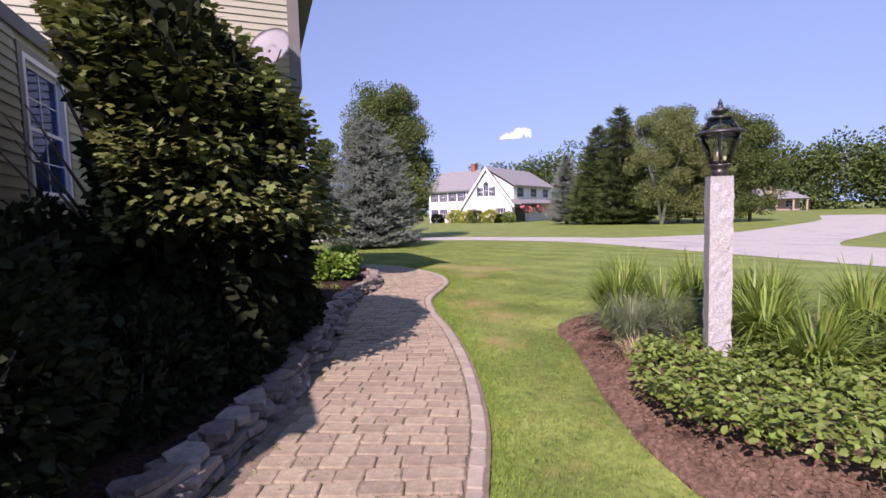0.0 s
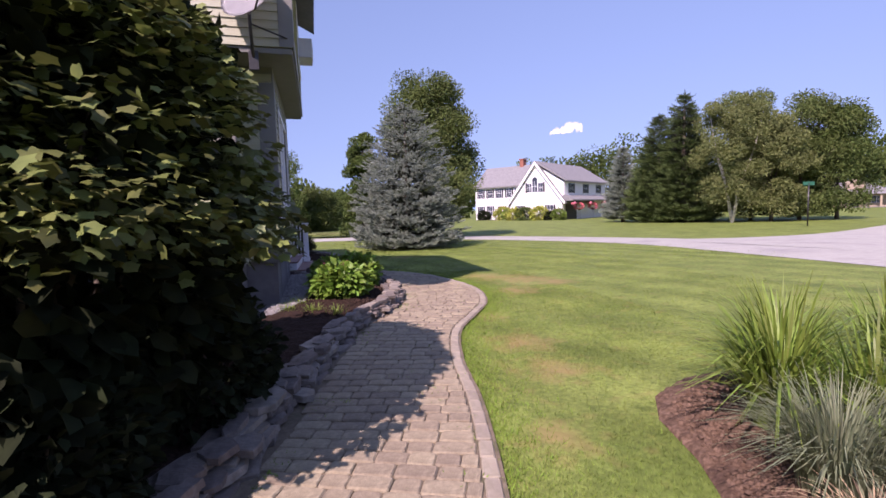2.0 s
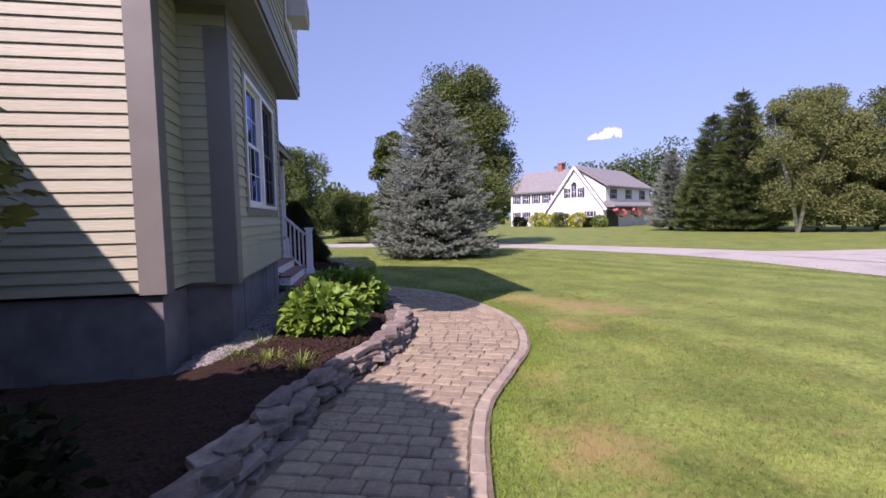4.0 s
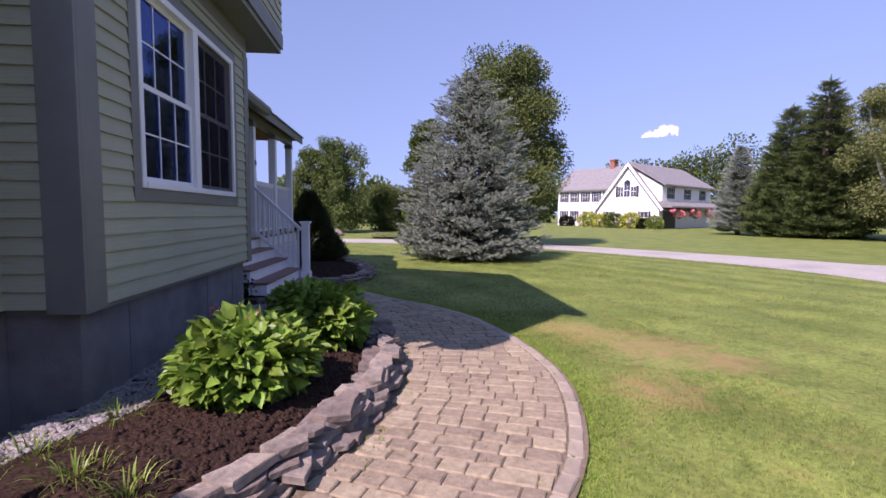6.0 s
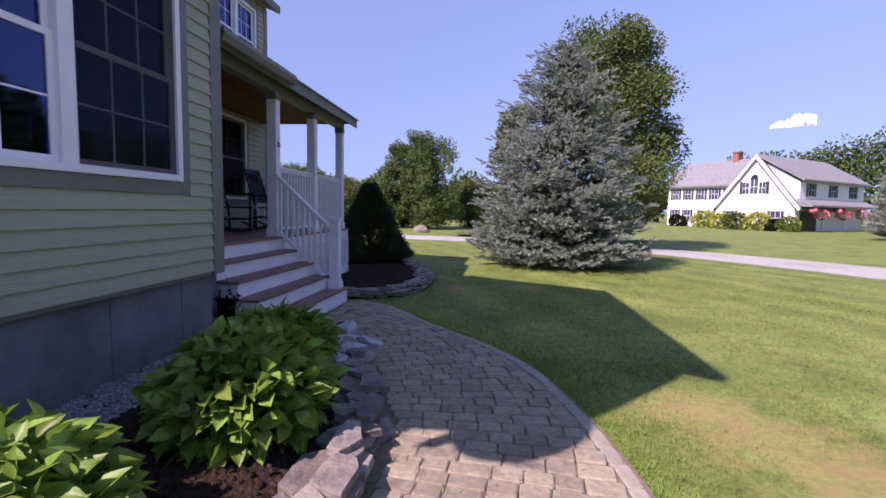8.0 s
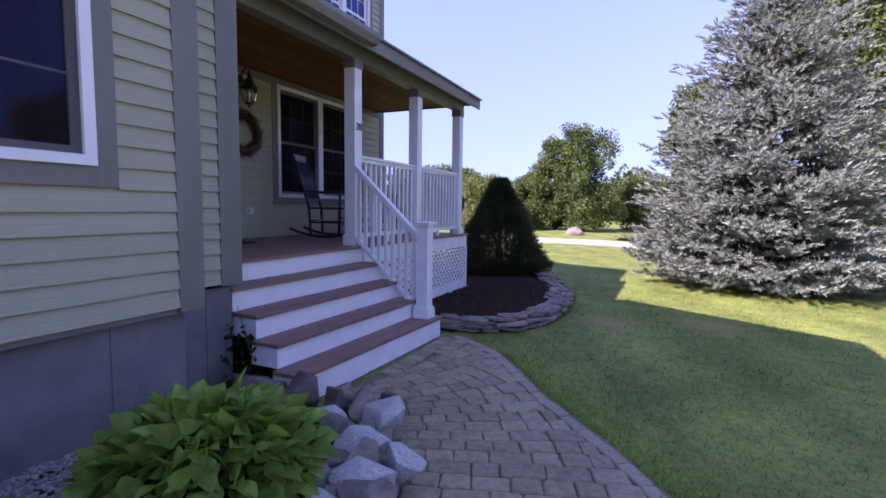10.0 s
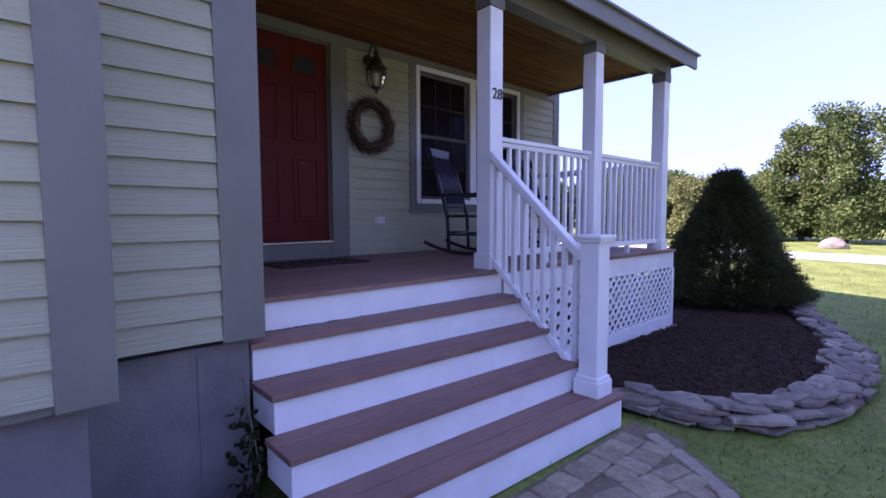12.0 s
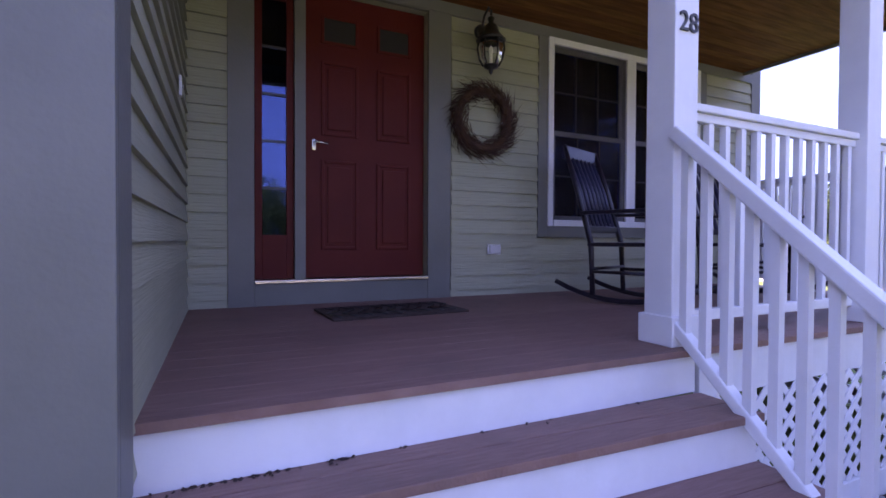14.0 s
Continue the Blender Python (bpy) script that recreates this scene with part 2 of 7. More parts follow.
M["conifer"] = mat("dark_conifer_needles", (0.05, 0.08, 0.025), (0.10, 0.14, 0.042), 2.0, 0.7, rand=0.3, spec=0.2)
M["dwarf"] = mat("dwarf_spruce_needles", (0.036, 0.046, 0.018), (0.07, 0.084, 0.032), 5, 0.7, rand=0.3, spec=0.2)
M["maple"] = mat("maple_leaf", (0.075, 0.106, 0.03), (0.14, 0.18, 0.052), 1.0, 0.7, rand=0.28, spec=0.2, trans=0.25)
M["birchleaf"] = mat("birch_leaf", (0.115, 0.14, 0.045), (0.195, 0.22, 0.08), 1.0, 0.7, rand=0.28, spec=0.2, trans=0.25)
M["woods"] = mat("woodland_leaf", (0.06, 0.095, 0.025), (0.115, 0.16, 0.042), 0.4, 0.75, rand=0.28, spec=0.2, trans=0.2)
M["bark"] = mat("bark", (0.09, 0.07, 0.055), (0.15, 0.12, 0.095), 9, 0.95, 0.8, 20, stretch=(3, 3, 0.6))
M["birchbark"] = mat("birch_bark", (0.45, 0.42, 0.38), (0.62, 0.59, 0.54), 5, 0.8, 0.3, 20, stain=(0.12, 0.1, 0.09), stain_scale=4)
M["wreath"] = mat("dried_twig", (0.06, 0.025, 0.018), (0.11, 0.05, 0.03), 20, 0.8, rand=0.4)
M["lawn"] = lawn_mat("lawn_soil", 1.0)
M["blade"] = lawn_mat("lawn_blade", 1.08)
M["shingle"] = mat("grey_shingle", (0.17, 0.17, 0.172), (0.235, 0.232, 0.232), 3, 0.9, 0.4, 20)
M["farwhite"] = mat("white_siding", (0.78, 0.77, 0.77), (0.82, 0.81, 0.81), 1, 0.5)
M["shutter"] = mat("dark_shutter", (0.03, 0.03, 0.035), None, 2, 0.5)
M["brick"] = mat("chimney_brick", (0.25, 0.09, 0.06), (0.32, 0.13, 0.09), 6, 0.9)
M["tan"] = mat("tan_siding", (0.34, 0.27, 0.19), (0.38, 0.31, 0.22), 1, 0.7)
M["yellowbush"] = mat("golden_shrub_leaf", (0.22, 0.25, 0.03), (0.34, 0.36, 0.05), 2, 0.6, rand=0.3)
M["pink"] = mat("pink_petal", (0.55, 0.12, 0.16), (0.7, 0.2, 0.24), 9, 0.6, rand=0.2)
M["dishgrey"] = mat("dish_paint", (0.42, 0.41, 0.43), (0.46, 0.45, 0.47), 5, 0.45)
M["signgreen"] = mat("street_sign_green", (0.02, 0.12, 0.07), None, 5, 0.4)
M["unit"] = mat("plastic_grey", (0.5, 0.5, 0.52), (0.56, 0.56, 0.58), 5, 0.5)
M["cloud"] = mat("cloud_white", (0.9, 0.9, 0.92), None, 2, 1.0)
M["mat"] = mat("coir_mat", (0.035, 0.02, 0.016), (0.07, 0.045, 0.035), 30, 0.95, 0.6, 60)


# ---- building helpers ----
def mesh_of(name, bm, material):
    me = bpy.data.meshes.new(name)
    bm.to_mesh(me)
    bm.free()
    me.materials.append(material)
    return me


def part(name, bm, material, parent, label=""):
    """Links a bmesh (or a ready mesh) as one mesh under a thing or a part; the coordinates are the parent's."""
    me = bm if isinstance(bm, bpy.types.Mesh) else mesh_of(name, bm, material)
    ob = new(name, me)
    ob.parent = parent
    return tagged(ob, label)


def base(name, x, y, z, label, category, group="", kind="", rz=0.0):
    """An Empty at the foot of a thing."""
    return tagged(place(new(name), x, y, z, rz), label, category, group, kind)


def place(ob, x, y, z, rz=0.0):
    ob.matrix_basis = pose(x, y, z, 0, 0, rz)
    return ob


def solo(name, bm, material, label, category, group="", kind=""):
    return tagged(new(name, mesh_of(name, bm, material)), label, category, group, kind)


def box(bm, x0, x1, y0, y1, z0, z1, bevel=0.0, m=None):
    r = bmesh.ops.create_cube(bm, size=1)
    vs = r["verts"]
    bmesh.ops.scale(bm, vec=(x1 - x0, y1 - y0, z1 - z0), verts=vs)
    bmesh.ops.translate(bm, vec=((x0 + x1) / 2, (y0 + y1) / 2, (z0 + z1) / 2), verts=vs)
    if bevel:
        es = list({e for v in vs for e in v.link_edges})
        out = bmesh.ops.bevel(bm, geom=es, offset=bevel, segments=2, profile=0.6, affect="EDGES")
        vs = list({v for f in out["faces"] for v in f.verts} | {v for v in vs if v.is_valid})
    if m:
        bmesh.ops.transform(bm, matrix=m, verts=[v for v in vs if v.is_valid])
    return bm


def bx(*a, **k):
    return box(bmesh.new(), *a, **k)


def tube(bm, pts, radii, seg=10):
    """A round limb through points with a radius at each."""
    rings = []
    pts = [Vector(p) for p in pts]
    for i, p in enumerate(pts):
        d = (pts[min(i + 1, len(pts) - 1)] - pts[max(i - 1, 0)]).normalized()
        u = d.orthogonal().normalized()
        w = d.cross(u)
        rings.append([bm.verts.new(p + (u * math.cos(2 * math.pi * k / seg) + w * math.sin(2 * math.pi * k / seg)) * radii[i]) for k in range(seg)])
    for a, b in zip(rings, rings[1:]):
        # keep the rings in step with each other
        s = min(range(seg), key=lambda q: (a[0].co - b[q].co).length)
        for k in range(seg):
            bm.faces.new((a[k], a[(k + 1) % seg], b[(k + 1 + s) % seg], b[(k + s) % seg]))
    bm.faces.new(list(reversed(rings[0])))
    bm.faces.new(rings[-1])
    for f in bm.faces:
        f.smooth = True
    return bm


def lathe(bm, profile, seg=20, z0=0.0, cx=0.0, cy=0.0):
    """A turned body: profile of (radius, height)."""
    rings = [[bm.verts.new((cx + r * math.cos(2 * math.pi * k / seg), cy + r * math.sin(2 * math.pi * k / seg), z0 + h)) for k in range(seg)] for r, h in profile]
    for a, b in zip(rings, rings[1:]):
        for k in range(seg):
            f = bm.faces.new((a[k], a[(k + 1) % seg], b[(k + 1) % seg], b[k]))
            f.smooth = True
    bm.faces.new(list(reversed(rings[0])))
    bm.faces.new(rings[-1])
    return bm


def poly_mesh(name, verts, faces, material):
    me = bpy.data.meshes.new(name)
    me.from_pydata([tuple(v) for v in verts], [], [tuple(f) for f in faces])
    me.materials.append(material)
    me.update()
    return me


def inside(px, py, poly):
    """For arrays of points: which lie in the polygon."""
    res = np.zeros(px.shape, bool)
    n = len(poly)
    for i in range(n):
        x0, y0 = poly[i]
        x1, y1 = poly[(i + 1) % n]
        c = (y0 > py) != (y1 > py)
        with np.errstate(divide="ignore", invalid="ignore"):
            xi = (x1 - x0) * (py - y0) / (y1 - y0 + 1e-12) + x0
        res ^= c & (px < xi)
    return res


def smooth_line(pts, step):
    """Points at even steps on a smooth curve through the given ones."""
    P = np.array(pts, float)
    Q = np.vstack([2 * P[0] - P[1], P, 2 * P[-1] - P[-2]])
    out = []
    for i in range(1, len(Q) - 2):
        for t in np.linspace(0, 1, 24, endpoint=False):
            a, b, c, d = Q[i - 1], Q[i], Q[i + 1], Q[i + 2]
            out.append(0.5 * (2 * b + (c - a) * t + (2 * a - 5 * b + 4 * c - d) * t * t + (3 * b - a - 3 * c + d) * t ** 3))
    out.append(P[-1])
    out = np.array(out)
    s = np.concatenate([[0], np.cumsum(np.linalg.norm(np.diff(out, axis=0), axis=1))])
    g = np.arange(0, s[-1], step)
    return np.stack([np.interp(g, s, out[:, k]) for k in range(out.shape[1])], 1)


RNG = np.random.default_rng(7)


def frames_for(dirs, rng, up_bias=0.0):
    """Random right-handed axes whose first axis is dirs."""
    d = dirs / np.linalg.norm(dirs, axis=1, keepdims=True)
    r = rng.normal(size=d.shape)
    r[:, 2] += up_bias
    n = r - (r * d).sum(1, keepdims=True) * d
    n /= np.linalg.norm(n, axis=1, keepdims=True) + 1e-9
    return d, np.cross(n, d), n


def scatter(name, pos, dirs, size, tv, tf, material, rng=RNG, up_bias=0.0, smooth=False):
    """One mesh of many copies of a small template (along x, face up z) at pos, pointing along dirs."""
    a, b, c = frames_for(dirs, rng, up_bias)
    tv = np.array(tv)
    s = np.asarray(size)[:, None, None]
    V = pos[:, None, :] + s * (tv[None, :, 0:1] * a[:, None, :] + tv[None, :, 1:2] * b[:, None, :] + tv[None, :, 2:3] * c[:, None, :])
    V = V.reshape(-1, 3)
    k = len(tv)
    off = np.arange(len(pos)) * k
    me = bpy.data.meshes.new(name)
    sizes = np.array([len(f) for f in tf])
    flat = np.array([i for f in tf for i in f])
    loops = (flat[None, :] + off[:, None]).reshape(-1)
    counts = np.tile(sizes, len(pos))
    starts = np.concatenate([[0], np.cumsum(counts)[:-1]])
    me.vertices.add(len(V))
    me.vertices.foreach_set("co", V.astype(np.float32).reshape(-1))
    me.loops.add(len(loops))
    me.loops.foreach_set("vertex_index", loops.astype(np.int32))
    me.polygons.add(len(counts))
    me.polygons.foreach_set("loop_start", starts.astype(np.int32))
    me.materials.append(material)
    if smooth:
        me.polygons.foreach_set("use_smooth", np.ones(len(counts), bool))
    me.update(calc_edges=True)
    me.validate()
    return me


# a pointed leaf folded along its rib, a lobed leaf, a needle twig, a simple tuft leaf
LEAF = ([(0, 0, 0), (0.35, 0.3, 0.07), (0.75, 0.24, 0.05), (1, 0, -0.12), (0.75, -0.24, 0.05), (0.35, -0.3, 0.07), (0.5, 0, -0.02)],
        [(0, 6, 1), (1, 6, 2), (2, 6, 3), (3, 6, 4), (4, 6, 5), (5, 6, 0)])
LOBED = ([(0, 0, 0), (0.08, 0.3, 0.03), (0.38, 0.34, 0.02), (0.62, 0.5, -0.04), (0.72, 0.3, 0.02), (1.05, 0, -0.1), (0.72, -0.3, 0.02), (0.62, -0.5, -0.04), (0.38, -0.34, 0.02), (0.08, -0.3, 0.03), (0.5, 0, 0.0)],
         [(10, i, i + 1) for i in range(9)] + [(10, 9, 0)])
_tw = [(0, 0.02, 0), (1, 0, 0), (0, -0.02, 0)]
_tf = [(0, 1, 2)]
for _k in range(13):
    _t, _a = 0.05 + 0.074 * _k, _k * 2.4
    _w = 0.27 * (1.05 - 0.6 * _t)
    _i = len(_tw)
    _tw += [(_t - 0.06, 0, 0), (_t + 0.07, 0, 0), (_t + 0.2, _w * math.cos(_a), _w * math.sin(_a) * 0.8 + 0.03)]
    _tf += [(_i, _i + 1, _i + 2)]
TWIG = (_tw, _tf)
# a broad toothless leaf, cupped along its rib and drooping to a long tip
_hv = [(t, k * w, 0.16 * abs(k) * w * 2 - 0.02 * (1 - abs(k)) - 0.26 * t * t + 0.1 * t) for t, w in ((0, 0.03), (0.14, 0.19), (0.34, 0.31), (0.56, 0.29), (0.78, 0.16), (1.0, 0.0)) for k in (-1, -0.5, 0, 0.5, 1)]
BROAD = (_hv, [(i * 5 + j, (i + 1) * 5 + j, (i + 1) * 5 + j + 1, i * 5 + j + 1) for i in range(5) for j in range(4)])
_bw, _bf = [(0, 0.06, 0), (0, -0.06, 0), (1.0, 0, 0.04)], [(0, 1, 2)]
for _k in range(10):
    _t, _a = 0.08 + 0.07 * _k, _k * 2.4
    _i, _c, _s = len(_bw), math.cos(_a), math.sin(_a)
    _bw += [(_t, -0.075 * _s, 0.075 * _c), (_t, 0.075 * _s, -0.075 * _c), (_t + 0.34, 0.3 * _c * (1.1 - 0.5 * _t), 0.24 * _s * (1.1 - 0.5 * _t) + 0.05)]
    _bf += [(_i, _i + 1, _i + 2)]
BOUGH = (_bw, _bf)
CLUMP = ([(0, 0, 0), (0.5, 0.34, 0.06), (1, 0, -0.05), (0.5, -0.34, 0.06)], [(0, 1, 2), (0, 2, 3)])
BLADE = ([(0, 0.5, 0), (0, -0.5, 0), (1, 0, 0)], [(0, 1, 2)])


def ground_z(x, y):
    """The lawn falls a little towards the road."""
    d = np.clip((np.hypot(np.asarray(x, float) - 2, np.asarray(y, float) - 8) - 8) / 20, 0, 1)
    return -0.28 * d * d * (3 - 2 * d)


# ---- the ground, one sheet to the horizon ----
def ground():
    ax = np.concatenate([-np.geomspace(2500, 45, 22), np.linspace(-40, 80, 121), np.geomspace(85, 2500, 22)])
    ay = np.concatenate([-np.geomspace(2500, 25, 22), np.linspace(-20, 100, 121), np.geomspace(106, 2500, 22)])
    X, Y = np.meshgrid(ax, ay, indexing="ij")
    Z = ground_z(X, Y) - 0.012
    V = np.stack([X, Y, Z], -1).reshape(-1, 3)
    ny = len(ay)
    F = [(i * ny + j, (i + 1) * ny + j, (i + 1) * ny + j + 1, i * ny + j + 1) for i in range(len(ax) - 1) for j in range(ny - 1)]
    tagged(new("ground", poly_mesh("ground", V, F, M["lawn"])), "mown green lawn with scorched brown patches", "lawn", kind="structure")


ground()


def ribbon(name, centre, widths, z, material, label, category):
    C = smooth_line([(*c, w) for c, w in zip(centre, widths)], 1.0)
    d = np.gradient(C[:, :2], axis=0)
    d /= np.linalg.norm(d, axis=1, keepdims=True)
    nrm = np.stack([-d[:, 1], d[:, 0]], 1)
    rows = []
    for k in np.linspace(-1, 1, 7):
        p = C[:, :2] + nrm * C[:, 2:3] * 0.5 * k
        rows.append(np.column_stack([p, ground_z(p[:, 0], p[:, 1]) + z + 0.04 * (1 - k * k)]))
    V = np.stack(rows, 1).reshape(-1, 3)
    F = [(i * 7 + k, (i + 1) * 7 + k, (i + 1) * 7 + k + 1, i * 7 + k + 1) for i in range(len(C) - 1) for k in range(6)]
    return tagged(new(name, poly_mesh(name, V, F, material)), label, category, kind="structure")


ribbon("road", [(-60, 30), (-30, 34), (-12, 36.5), (-2, 36.3), (5, 34), (10, 30.2), (13.6, 24.2), (15.8, 18.6), (15.9, 12), (15.2, 4), (14, -15), (12, -60)],
       [4, 4, 4, 4, 4, 4, 4.4, 5.2, 6, 5.5, 5, 5], 0.0, M["asphalt"], "sunbleached grey asphalt road curving round the lawn", "road")
ribbon("road_side", [(15.8, 15.2), (20, 15.8), (27, 17.4), (36, 20.4), (50, 26), (66, 36)], [13, 8.5, 6.5, 6.5, 6.5, 6], 0.012, M["asphalt"],
       "sunbleached grey asphalt side street", "road")

# ---- the paved path ----
RIGHT = [(-2.2, -3.6), (-1.1, -1.7), (-0.25, -0.2), (0.45, 1.05), (0.98, 2.04), (1.36, 2.8), (1.75, 3.9), (2.08, 5.2), (2.27, 6.3), (2.58, 7.35), (3.02, 8.1), (3.5, 8.95), (3.78, 10.1), (3.7, 11.3), (3.38, 12.5), (2.9, 13.3), (2.25, 14.05), (1.6, 14.9), (1.0, 15.32)]
LEFT = [(-3.5, -2.7), (-2.4, -0.8), (-1.5, 0.7), (-0.75, 1.7), (-0.2, 2.5), (0.2, 3.4), (0.55, 4.45), (0.86, 5.6), (1.16, 6.7), (1.52, 7.8), (1.96, 8.6), (2.33, 9.4), (2.47, 10.4), (2.4, 11.3), (2.1, 12.15), (1.75, 12.85), (1.3, 13.3), (0.95, 13.35), (0.86, 13.4)]
EDGE_R, EDGE_L = smooth_line(RIGHT, 0.05), smooth_line(LEFT, 0.05)
PATH_POLY = [tuple(p) for p in EDGE_R[::6]] + [(0.84, 15.3), (0.84, 13.3)] + [tuple(p) for p in EDGE_L[::-6]]


# ---- siding ----
SIDE = 0.1115


def clap_mesh(length):
    """A bevelled clapboard of that length, along x, facing -y, thick at the foot."""
    h, t0, t1 = SIDE + 0.02, 0.005, 0.024
    V = [(0, 0, 0), (length, 0, 0), (length, -t1, 0), (0, -t1, 0), (0, -t1, 0.004), (length, -t1, 0.004), (length, -t0, h), (0, -t0, h), (0, 0, h), (length, 0, h)]
    F = [(0, 3, 2, 1), (3, 4, 5, 2), (4, 7, 6, 5), (7, 8, 9, 6), (0, 8, 7, 4, 3), (1, 2, 5, 6, 9)]
    return poly_mesh("clapboard", V, F, M["siding"])


CLAPS = {}


def wall(name, x0, y0, x1, y1, z0, z1, openings=(), thick=0.16, label="", boards=True, skip=()):
    """A wall from (x0, y0) to (x1, y1), seen with its face to the right of that way; openings: (from, to, foot, head) along it.
    The wall's body is cut round the openings and its face is clad in clapboards."""
    L = math.hypot(x1 - x0, y1 - y0)
    rz = math.degrees(math.atan2(y1 - y0, x1 - x0))
    bm = bmesh.new()
    cuts = sorted({0, L, *[v for o in openings for v in o[:2]]})
    for a, b in zip(cuts, cuts[1:]):
        mid = (a + b) / 2
        holes = sorted((o[2], o[3]) for o in openings if o[0] < mid < o[1])
        z = z0
        for lo, hi in holes:
            if lo > z + 0.001:
                box(bm, a, b, 0, thick, z, lo)
            z = hi
        if z1 > z + 0.001:
            box(bm, a, b, 0, thick, z, z1)
    ob = tagged(place(new(name, mesh_of(name, bm, M["siding"])), x0, y0, 0, rz), label or "sage green clapboard house wall", "wall", kind="structure")
    if boards:
        z = z0
        while z < z1 - 0.03:
            runs = [(0.0, L)]
            for o in list(openings) + list(skip):
                if o[2] - 0.06 < z + SIDE * 0.5 < o[3] + 0.06:
                    nxt = []
                    for a, b in runs:
                        if o[0] > a:
                            nxt.append((a, min(b, o[0])))
                        if o[1] < b:
                            nxt.append((max(a, o[1]), b))
                    runs = [r for r in nxt if r[1] - r[0] > 0.02] if nxt else []
            for a, b in runs:
                key = round(b - a, 2)
                if key not in CLAPS:
                    CLAPS[key] = clap_mesh(b - a)
                c = new("clapboard", CLAPS[key])
                c.parent = ob
                c.matrix_basis = pose(a, -0.002, z + RNG.uniform(-0.001, 0.001))
            z += SIDE
    return ob


def slab(name, x0, x1, y0, y1, z0, z1, material, label, category="trim", bevel=0.004):
    return solo(name, bx(x0, x1, y0, y1, z0, z1, bevel=bevel), material, label, category, kind="structure")


def window(name, at, rz, w, h, label, sashes=2, cols=3, rows=2, casing=0.1, screened=(), grid="vinyl"):
    """Double-hung units side by side, in a wall's opening; x along the wall, -y out of it, foot at z 0."""
    win = tagged(place(new(name), *at, rz), label, "window", kind="structure")
    fr = bmesh.new()
    f = 0.055
    for a in ((0, f), (w - f, w)):
        box(fr, a[0], a[1], -0.035, 0.08, 0, h, 0.004)
    box(fr, f, w - f, -0.045, 0.08, 0, f * 0.9, 0.004)
    box(fr, f, w - f, -0.035, 0.08, h - f, h, 0.004)
    uw = w / sashes
    for k in range(1, sashes):
        box(fr, k * uw - 0.055, k * uw + 0.055, -0.034, 0.08, f * 0.9, h - f, 0.004)
    part("window_frame", fr, M["vinyl"], win)
    if casing:
        cs = bmesh.new()
        c = casing
        box(cs, -c, 0, -0.026, 0.0, -c, h + c, 0.003)
        box(cs, w, w + c, -0.026, 0.0, -c, h + c, 0.003)
        box(cs, 0, w, -0.026, 0.0, -c, 0, 0.003)
        box(cs, 0, w, -0.026, 0.0, h, h + c, 0.003)
        part("casing", cs, M["trim"], win, "flat grey casing")
    for k in range(sashes):
        a = k * uw + (f if k == 0 else 0.055)
        b = (k + 1) * uw - (f if k == sashes - 1 else 0.055)
        for lo, hi, y in ((f * 0.9, h * 0.5 + 0.02, 0.0), (h * 0.5 - 0.02, h - f, 0.025)):
            sm = bmesh.new()
            e = 0.04
            box(sm, a, a + e, y, y + 0.03, lo, hi)
            box(sm, b - e, b, y, y + 0.03, lo, hi)
            box(sm, a + e, b - e, y, y + 0.03, lo, lo + e)
            box(sm, a + e, b - e, y, y + 0.03, hi - e, hi)
            sash = part("sash", sm, M["vinyl"], win)
            mm = bmesh.new()
            for c in range(1, cols):
                x = a + e + (b - a - 2 * e) * c / cols
                box(mm, x - 0.006, x + 0.006, y + 0.006, y + 0.024, lo + e, hi - e)
            for r in range(1, rows):
                z = lo + e + (hi - lo - 2 * e) * r / rows
                box(mm, a + e, b - e, y + 0.007, y + 0.023, z - 0.006, z + 0.006)
            part("muntin", mm, M[grid], sash)
            pane = part("pane", bx(a + e - 0.005, b - e + 0.005, y + 0.012, y + 0.018, lo + e - 0.005, hi - e + 0.005), M["glass"], sash)
            pane.visible_shadow = False
        if k in screened:
            sc = bmesh.new()
            vs = [sc.verts.new(v) for v in ((a, -0.012, f), (b, -0.012, f), (b, -0.012, h - f), (a, -0.012, h - f))]
            sc.faces.new(vs)
            part("insect_screen", sc, M["mesh"], win, "fine dark insect screen")
    return win


def mesh_screen():
    """Fine dark netting that lets part of the light through."""
    m = mat("screen_net", (0.016, 0.011, 0.012), None, 200, 0.9, spec=0.1)
    n, l = m.node_tree.nodes, m.node_tree.links
    ms, t = n.new("ShaderNodeMixShader"), n.new("ShaderNodeBsdfTransparent")
    ms.inputs[0].default_value = 0.66
    l.new(t.outputs[0], ms.inputs[1])
    l.new(n["Principled BSDF"].outputs[0], ms.inputs[2])
    l.new(ms.outputs[0], n["Material Output"].inputs[0])
    return m


M["mesh"] = mesh_screen()

# ---- the house: plan ----
XM, XR, XB, XU = -2.16, -0.03, 0.433, 0.76         # fronts: main house, wing, bump-out, upper storey of the wing
Y0 = 0.8                                            # near end of the low main house, unseen, set for its shadow on the path
YG, YB0, YB1, YS, YE = 8.67, 9.30, 12.57, 13.195, 18.8  # wing's gable end, bump-out from and to, wing's other side, end of the main house
XE = 0.06                                           # front of the wing beyond the bump-out
ZS, ZU, ZT, ZW = 0.812, 3.66, 5.75, 5.5                      # foot of the siding, foot of the upper storey, wall top
WIN = (9.97, 12.02, 1.59, 3.14)                    # the wing's double window: along y, foot and head

